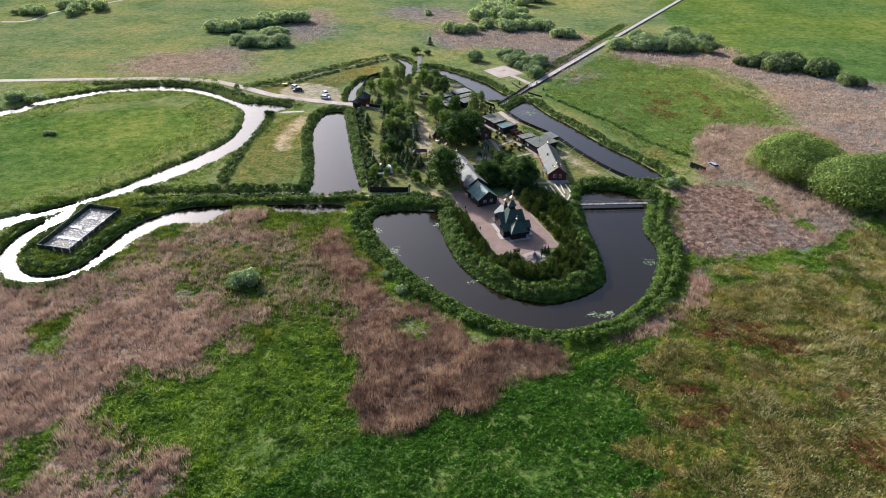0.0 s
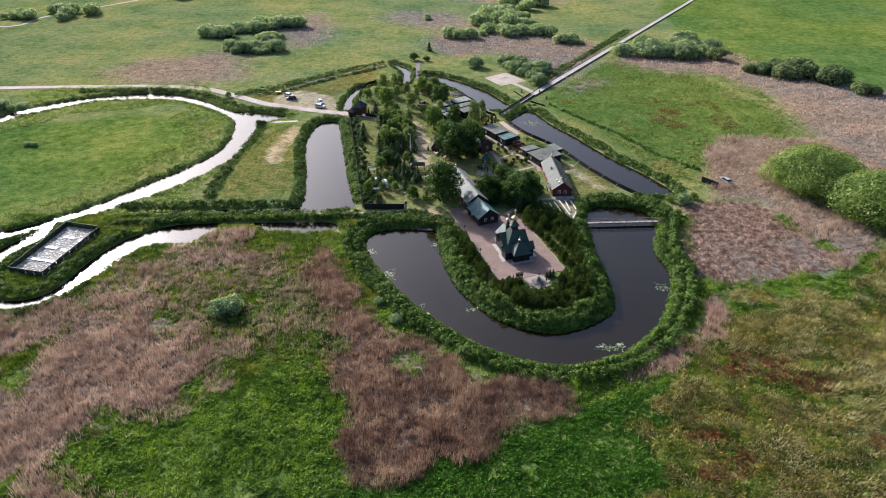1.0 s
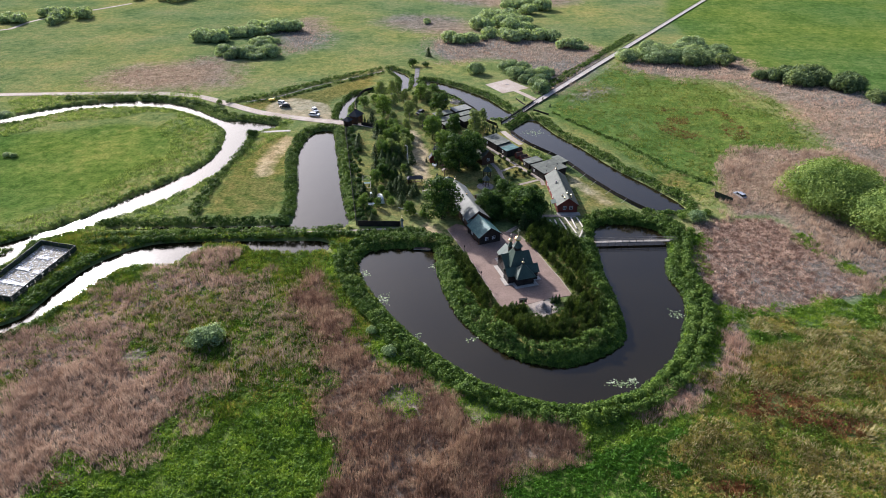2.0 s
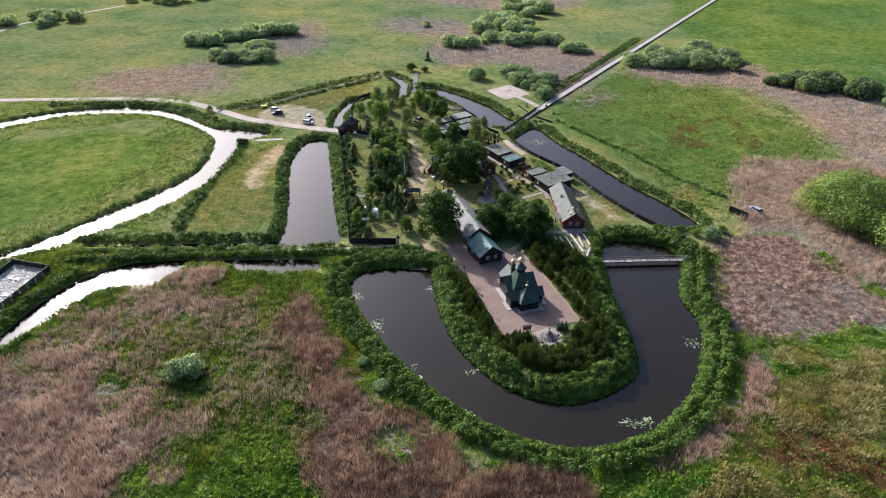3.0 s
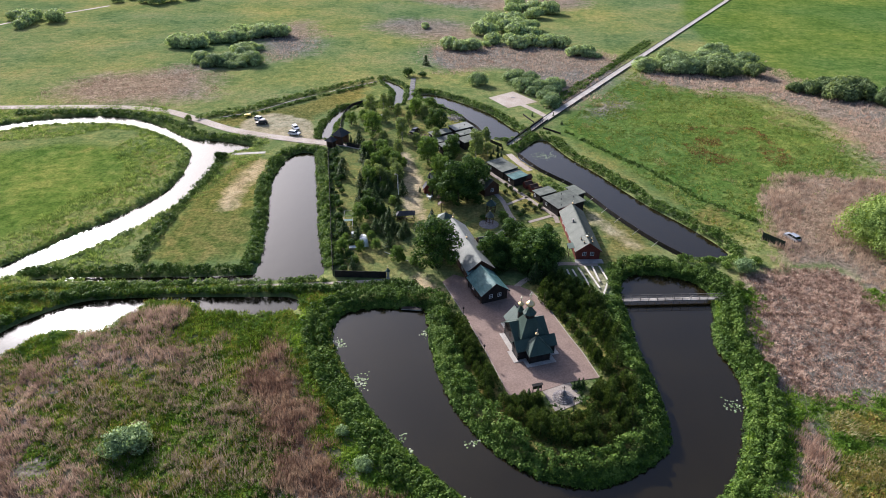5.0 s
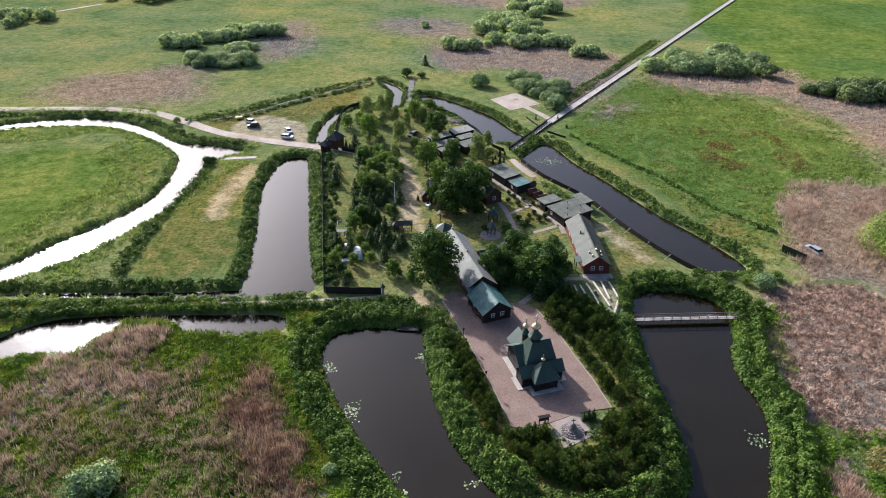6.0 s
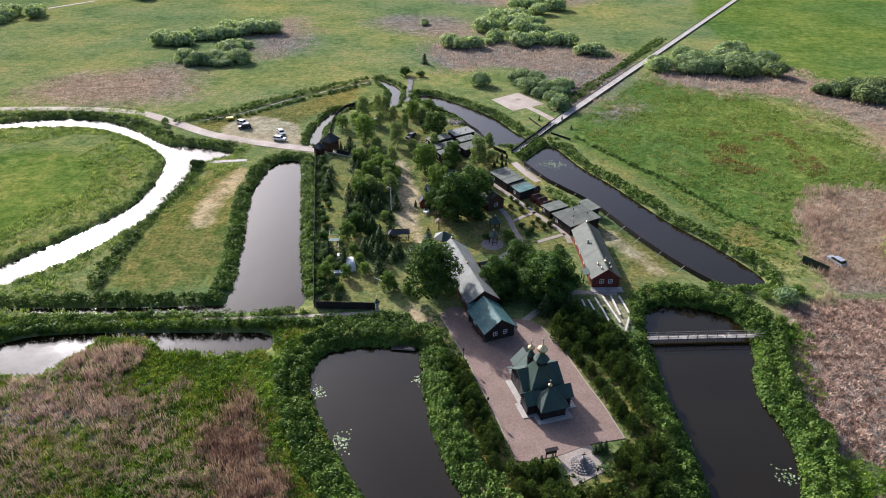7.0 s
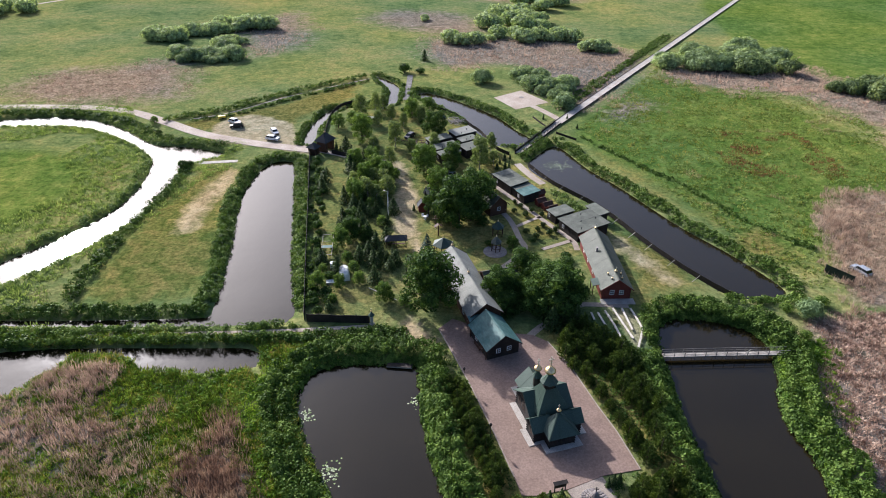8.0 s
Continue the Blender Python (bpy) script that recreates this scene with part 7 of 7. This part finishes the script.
for s_ in (-1, 1):
    part("roof", Geo().slab([(0, -0.5, 3.1), (0, 0.5, 3.1), (0.95 * s_, 0.5, 2.5), (0.95 * s_, -0.5, 2.5)][::s_], 0.06), BROWNWOOD, shrine)


def garden_chair(x, y, rz):
    c = thing("garden_chair", pose(x, y, 0, 0, 0, rz), "white plastic garden chair on the lawn", "chair", "white garden chairs")
    part("seat", Geo().box(-0.27, -0.26, 0.4, 0.27, 0.26, 0.45), WHITE, c)
    part("backrest", Geo().box(-0.27, 0.22, 0.45, 0.27, 0.28, 0.95), WHITE, c)
    for u in (-0.23, 0.23):
        part("armrest", Geo().box(u - 0.03, -0.25, 0.62, u + 0.03, 0.25, 0.66), WHITE, c)
        for v in (-0.22, 0.22):
            part("leg", Geo().rod((u, v, -0.05), (u, v, 0.42), 0.03), WHITE, c)


for x, y, rz in ((-2.8, 226.5, 20), (-1.8, 226.1, -40), (-2.2, 225.0, 170)):
    garden_chair(x, y, rz)
table = thing("garden_table", pose(-2.3, 225.7, 0), "round white plastic garden table on the lawn", "table")
part("tabletop", Geo().lathe([(0.5, 0.68), (0.52, 0.7), (0.5, 0.73)], 16), WHITE, table)
part("leg", Geo().lathe([(0.3, -0.03), (0.06, 0.08), (0.05, 0.68)], 10), WHITE, table)


# ---- cemetery on the river spit ----
ca, cb, cc, cd = (Vector((*p, 0)) for p in CEMETERY)
solo("gravel", Geo().prism([tuple(p) for p in CEMETERY], -0.2, 0.07), GRAVEL, "pale gravel of the small fenced cemetery", "ground", "structure")


def grid_at(u, v):
    return (ca * (1 - u) + cb * u) * (1 - v) + (cd * (1 - u) + cc * u) * v


cem = thing("fence", Matrix.Identity(4), "dark green slatted fence round the cemetery", "fence")
for p, q, n in ((ca, cb, 4), (cb, cc, 9), (cc, cd, 4), (cd, ca, 9)):
    for k in range(n):
        a, b = p.lerp(q, k / n), p.lerp(q, (k + 1) / n)
        part("post", Geo().rod((a.x, a.y, -0.3), (a.x, a.y, 1.75), 0.05), DARKGREEN, cem)
        wires = Geo()
        for j in range(1, 12):
            c, e = a.lerp(b, (j - 0.44) / 12), a.lerp(b, (j + 0.44) / 12)
            wires.beam((c.x, c.y, 0.75), (e.x, e.y, 0.75), 0.02, 1.5)
        for z in (0.15, 0.5, 0.85, 1.15):
            wires.rod((a.x, a.y, z), (b.x, b.y, z), 0.016, None, 4)
        part("slat_panel", wires, DARKGREEN, cem)
        part("rail", Geo().beam((a.x, a.y, 1.5), (b.x, b.y, 1.5), 0.05, 0.07).beam((a.x, a.y, 1.28), (b.x, b.y, 1.28), 0.05, 0.05), DARKGREEN, cem)
for u0_, u1_, v in ((0.05, 0.98, 0.27), (0.1, 0.5, 0.52), (0.66, 0.98, 0.50), (0.28, 0.62, 0.76), (0.8, 0.98, 0.74)):
    a, b = grid_at(u0_, v), grid_at(u1_, v)
    s = thing("grave_row", pose(a.x, a.y, 0.07, 0, 0, math.degrees(math.atan2(b.y - a.y, b.x - a.x))), "row of pale concrete grave surrounds on gravel", "grave", "cemetery rows")
    n = max(2, int((b - a).length / 1.3))
    part("base", Geo().box(0, -0.6, -0.1, (b - a).length, 0.6, 0.14), STONE, s)
    for k in range(n):
        x = (b - a).length * (k + 0.5) / n
        part("slab", Geo().box(x - 0.56, -0.52, 0.14, x + 0.56, 0.55, 0.24 + 0.03 * (k % 2)).box(x - 0.3, 0.42, 0.2, x + 0.3, 0.52, 0.42), WHITE, s)
rs0 = np.random.default_rng(9)
stones = Geo()
for _ in range(520):
    c = grid_at(rs0.uniform(0.06, 0.94), rs0.uniform(0.04, 0.96))
    r = rs0.uniform(0.1, 0.3)
    stones.lathe([(r * 0.6, 0), (r, r * 0.3), (r * 0.4, r * 0.7)], 6, pose(c.x, c.y, 0.06, 0, 0, rs0.uniform(0, 90)))
solo("loose_stones", stones, WHITE, "scattered pale stones on the cemetery gravel", "stones", "stuff")


# ---- parked cars ----
def car(x, y, rz, paint, label, tall=1.6):
    """A parked estate car: body, cabin glass, roof, wheels with rims, lamps, bumpers."""
    c = thing("car", pose(x, y, 0.05, 0, 0, rz), label, "car", "cars at the gate")
    g = Geo()
    prof = [(-2.15, 0.35), (-2.2, 0.62), (-2.1, 0.92), (-1.1, 1.02), (1.95, 1.02), (2.15, 0.85), (2.2, 0.5), (2.1, 0.32)]
    n = len(prof)
    g.add([(a, s, z) for s in (-0.86, 0.86) for a, z in prof], [tuple(range(n)), tuple(range(n, 2 * n))[::-1]] + [(i, i + n, (i + 1) % n + n, (i + 1) % n) for i in range(n)])
    part("body", g, paint, c)
    cab = [(-1.2, 1.0), (-0.55, tall - 0.08), (1.55, tall - 0.08), (1.98, 1.0)]
    part("cabin_glass", Geo().add([(a, s * (0.82 if z < 1.2 else 0.68), z) for s in (-1, 1) for a, z in cab], [(0, 1, 2, 3), (7, 6, 5, 4), (0, 4, 5, 1), (1, 5, 6, 2), (2, 6, 7, 3)]), GLASS, c)
    part("roof", Geo().box(-0.6, -0.69, tall - 0.1, 1.58, 0.69, tall - 0.02), paint, c)
    for s in (-1, 1):
        for a in (-0.9, 0.5):
            part("pillar", Geo().beam((a + (0.0 if a > 0 else -0.22), s * 0.83, 1.0), (a + (0.05 if a > 0 else 0.3), s * 0.7, tall - 0.08), 0.07, 0.07), paint, c)
        part("headlight", Geo().box(-2.2, s * 0.62 - 0.16, 0.68, -2.08, s * 0.62 + 0.16, 0.84), BRASSCROSS, c)
        part("tail_light", Geo().box(2.08, s * 0.7 - 0.1, 0.7, 2.2, s * 0.7 + 0.1, 0.98), REDWOOD, c)
        for a in (-1.35, 1.35):
            m = pose(a, s * 0.8, 0.32, 90, 0, 0)
            w = part("wheel", Geo().lathe([(0.24, -0.1), (0.33, -0.08), (0.33, 0.08), (0.24, 0.1)], 14, m), RUBBER, c)
            part("rim", Geo().lathe([(0.21, -0.11), (0.21, 0.11)], 10, m), BRASSCROSS, w)
    part("bumper", Geo().box(-2.28, -0.8, 0.38, -2.12, 0.8, 0.58), CARDARK, c)
    return c


car(-68.6, 292.6, 150, CARWHITE, "white estate car parked on the sandy lot")
car(-66.7, 288.5, 14, CARDARK, "dark high-roofed car parked on sand", 1.75)
car(-53.0, 283.3, 120, CARWHITE, "small white car parked on the sandy lot")
car(-52.2, 277.5, 165, CARWHITE, "white car parked on the sandy lot by the track")
car(4.4, 250.5, 150, CARGREY, "silver car parked under trees by the garden")
car(-9.0, 280.4, 60, CARDARK, "dark car parked in the shade")
car(-1.6, 274.6, 20, CARGREY, "silver car standing beside the workshops")
tr_ = thing("trailer", pose(-74.2, 296.9, 0, 0, 0, 25), "small yellow trailer at the edge of the lot", "trailer")
part("tub", Geo().box(-1.2, -0.7, 0.5, 1.2, 0.7, 1.1), YELLOW, tr_)
part("drawbar", Geo().box(-2.2, -0.05, 0.5, -1.2, 0.05, 0.58), DARKWOOD, tr_)
for s in (-1, 1):
    part("wheel", Geo().lathe([(0.2, -0.08), (0.3, -0.06), (0.3, 0.06), (0.2, 0.08)], 12, pose(0.1, s * 0.75, 0.3, 90)), RUBBER, tr_)


# ---- garden clutter ----
gh = thing("polytunnel", pose(-18.5, 199.4, 0, 0, 0, 10), "small white polythene garden tunnel", "greenhouse")
n = 9
arch = [(1.15 * math.cos(math.pi * k / (n - 1)), 1.75 * math.sin(math.pi * k / (n - 1)) ** 0.8) for k in range(n)]
part("cover", Geo().add([(x, y, z - 0.05) for y in (-1.9, 1.9) for x, z in arch], [(k, k + 1, n + k + 1, n + k) for k in range(n - 1)] + [tuple(range(n))[::-1], tuple(range(n, 2 * n))]), FOIL, gh, "", True)
for y in (-1.9, -0.65, 0.65, 1.9):
    g = Geo()
    for (x0, z0), (x1, z1) in zip(arch[:-1], arch[1:]):
        g.rod((x0 * 1.01, y, z0 * 1.01), (x1 * 1.01, y, z1 * 1.01), 0.025, None, 5)
    part("hoop", g, BRASSCROSS, gh)
tank = thing("water_tank", pose(-21.5, 202.9, 0, 0, 0, 8), "white plastic water tank in a metal cage on a pallet", "tank")
part("tub", Geo().box(-0.5, -0.55, 0.2, 0.5, 0.55, 1.2).lathe([(0.14, 1.2), (0.14, 1.28)], 10), FOIL, tank)
part("pallet", Geo().box(-0.55, -0.6, 0.0, 0.55, 0.6, 0.15), BOARD, tank)
g = Geo()
for z in (0.3, 0.65, 1.0, 1.2):
    for a, b in (((-0.54, -0.59), (0.54, -0.59)), ((0.54, -0.59), (0.54, 0.59)), ((0.54, 0.59), (-0.54, 0.59)), ((-0.54, 0.59), (-0.54, -0.59))):
        g.rod((*a, z), (*b, z), 0.015, None, 4)
part("cage", g, BRASSCROSS, tank)
hive = thing("cold_frame", pose(-20.9, 196.8, 0, 0, 0, 8), "low pale cold frame with clear lids", "garden frame")
part("box", Geo().box(-1.0, -0.5, -0.1, 1.0, 0.5, 0.4), BOARD, hive)
for x in (-0.5, 0.5):
    part("lid", Geo().slab([(x - 0.47, -0.52, 0.42), (x + 0.47, -0.52, 0.42), (x + 0.47, 0.52, 0.55), (x - 0.47, 0.52, 0.55)], 0.04), FOIL, hive)
tre = thing("pergola", pose(-23.7, 209.6, 0, 0, 0, 6), "slim pale garden pergola frame with a green net", "pergola")
for x in (-1.2, 1.2):
    for y in (-4.5, -1.5, 1.5, 4.5):
        part("post", Geo().box(x - 0.03, y - 0.03, -0.2, x + 0.03, y + 0.03, 1.7), STONE, tre)
    part("beam", Geo().box(x - 0.03, -4.6, 1.7, x + 0.03, 4.6, 1.8), STONE, tre)
for y in (-4.5, -1.5, 1.5, 4.5):
    part("crossbeam", Geo().box(-1.3, y - 0.025, 1.8, 1.3, y + 0.025, 1.88), STONE, tre)
part("net", Geo().box(-1.15, -1.4, 1.72, 1.15, -0.2, 1.76), TEALROOF, tre)
boat = thing("boat", pose(-22.9, 298.3, 0, 0, 0, 160), "white rowing boat drawn up on the lawn", "boat")
sec = [(-1.8, 0.35, 0.4), (-1.0, 0.62, 0.5), (0.4, 0.66, 0.5), (1.4, 0.45, 0.55), (2.1, 0.05, 0.65)]
part("hull", Geo().add([p for x, w, h in sec for p in ((x, -w, h), (x, -w * 0.6, 0.05), (x, w * 0.6, 0.05), (x, w, h))], [(4 * i + j, 4 * i + j + 1, 4 * i + j + 5, 4 * i + j + 4) for i in range(4) for j in range(3)] + [(0, 1, 2, 3)]), WHITE, boat)
for x in (-0.9, 0.5):
    part("thwart", Geo().box(x - 0.12, -0.6, 0.38, x + 0.12, 0.6, 0.43), BOARD, boat)
rs = np.random.default_rng(3)
for x, y, n, mat, name, label, cat in ((-6.3, 274.9, 30, BROWNWOOD, "woodpile", "heap of brown cut branches and logs", "woodpile"), (6.2, 295.6, 64, BOARD, "timber_heap", "scattered heap of pale planks behind the workshops", "timber")):
    h = thing(name, pose(x, y, 0), label, cat)
    for k in range(n):
        a, b = rs.normal(0, 1.5, 2), rs.uniform(0, 3.1)
        z = 0.15 + abs(rs.normal(0, 0.35))
        q = Vector((math.cos(b), math.sin(b), rs.normal(0, 0.15))) * rs.uniform(0.6, 1.2)
        part("log", Geo().rod(Vector((*a, z)) - q, Vector((*a, z)) + q, 0.11, 0.08, 6), mat, h)
solo("tarpaulin", Geo().slab([(-1.2, -0.9, 0.5), (1.2, -0.9, 0.45), (1.2, 0.9, 0.6), (-1.2, 0.9, 0.55)], 0.5), BLUE, "blue tarpaulin over a low stack", "tarpaulin", "", pose(0.9, 299.7, 0, 0, 0, 15))


def wayside_cross(x, y, tall, label):
    c = thing("cross", pose(x, y, 0, 0, 0, 12), label, "cross")
    part("upright", Geo().box(-0.1, -0.08, -0.3, 0.1, 0.08, tall), BROWNWOOD, c)
    part("arm", Geo().box(-0.7, -0.07, tall * 0.68, 0.7, 0.07, tall * 0.68 + 0.18).box(-0.35, -0.07, tall * 0.85, 0.35, 0.07, tall * 0.85 + 0.14), BROWNWOOD, c)
    part("footrest", Geo().beam((-0.4, 0, tall * 0.42), (0.4, 0, tall * 0.34), 0.12, 0.14), BROWNWOOD, c)
    return c


wayside_cross(0.5, 221.2, 3.4, "tall brown wooden orthodox cross on the lawn")
shrine = thing("shrine", pose(-10.9, 182.9, 0, 0, 0, 10), "small grey wayside shrine with gilded top by the hedge", "shrine")
part("pillar", Geo().lathe([(0.5, -0.2), (0.5, 0.2), (0.32, 0.3), (0.32, 1.9), (0.5, 2.0), (0.42, 2.1)], 8), STONE, shrine)
part("roof", Geo().lathe([(0.65, 2.1), (0.6, 2.18), (0.08, 2.8)], 8), GREENROOF, shrine)
onion(shrine, 0, 0, 2.75, 0.2, 0.1, 0.08)
for x, y, rz, n in ((-1.9, 243.7, 20, 2), (-2.5, 236.6, 10, 2), (-13.1, 238.8, 0, 1), (-11.9, 232.3, 0, 1), (-1.4, 227.0, 15, 2)):
    for k in range(n):
        s = thing("carved_post", pose(x + k * 1.3, y + k * 0.8, 0, 0, 0, rz), "pale carved wooden post standing on the lawn", "sculpture")
        part("shaft", Geo().lathe([(0.22, -0.2), (0.24, 0.5), (0.16, 0.9), (0.25, 1.4), (0.14, 1.8), (0.2, 2.1), (0.05, 2.35)], 9), GREYWOOD if n == 1 else DARKWOOD, s)
yard = thing("yard_bench", pose(-5.1, 206.2, 0, 0, 0, 30), "plain wooden bench on the worn lawn", "bench")
part("seat", Geo().box(-0.9, -0.2, 0.42, 0.9, 0.2, 0.48), BOARD, yard)
for x in (-0.7, 0.7):
    part("leg", Geo().box(x - 0.06, -0.15, -0.05, x + 0.06, 0.15, 0.42), BOARD, yard)
solo("fallen_pole", Geo().rod((0, 0, 0.1), (6.2, -4.4, 0.12), 0.09, 0.06, 8), GREYWOOD, "long pale pole lying on the grass", "pole", "", pose(-12.8, 195, 0))

# ---- by the eastern meadow ----
car(92.6, 202.6, -68, CARGREY, "silver car parked at the reed edge")
plank_fence([(85.0, 202.9), (86.6, 200.9), (88.6, 198.3)], 1.9, "dark green screen fence beside a parked car", DARKGREEN, 1.6, 0.25)
log = thing("log_stack", pose(67.6, 183.8, 0, 0, 0, -55), "short stack of pale logs on the bank", "logs")
for k in range(4):
    part("log", Geo().rod((-0.9, 0.3 * k - 0.45, 0.14), (0.9, 0.3 * k - 0.45, 0.16), 0.14, 0.12, 8), GREYWOOD, log)
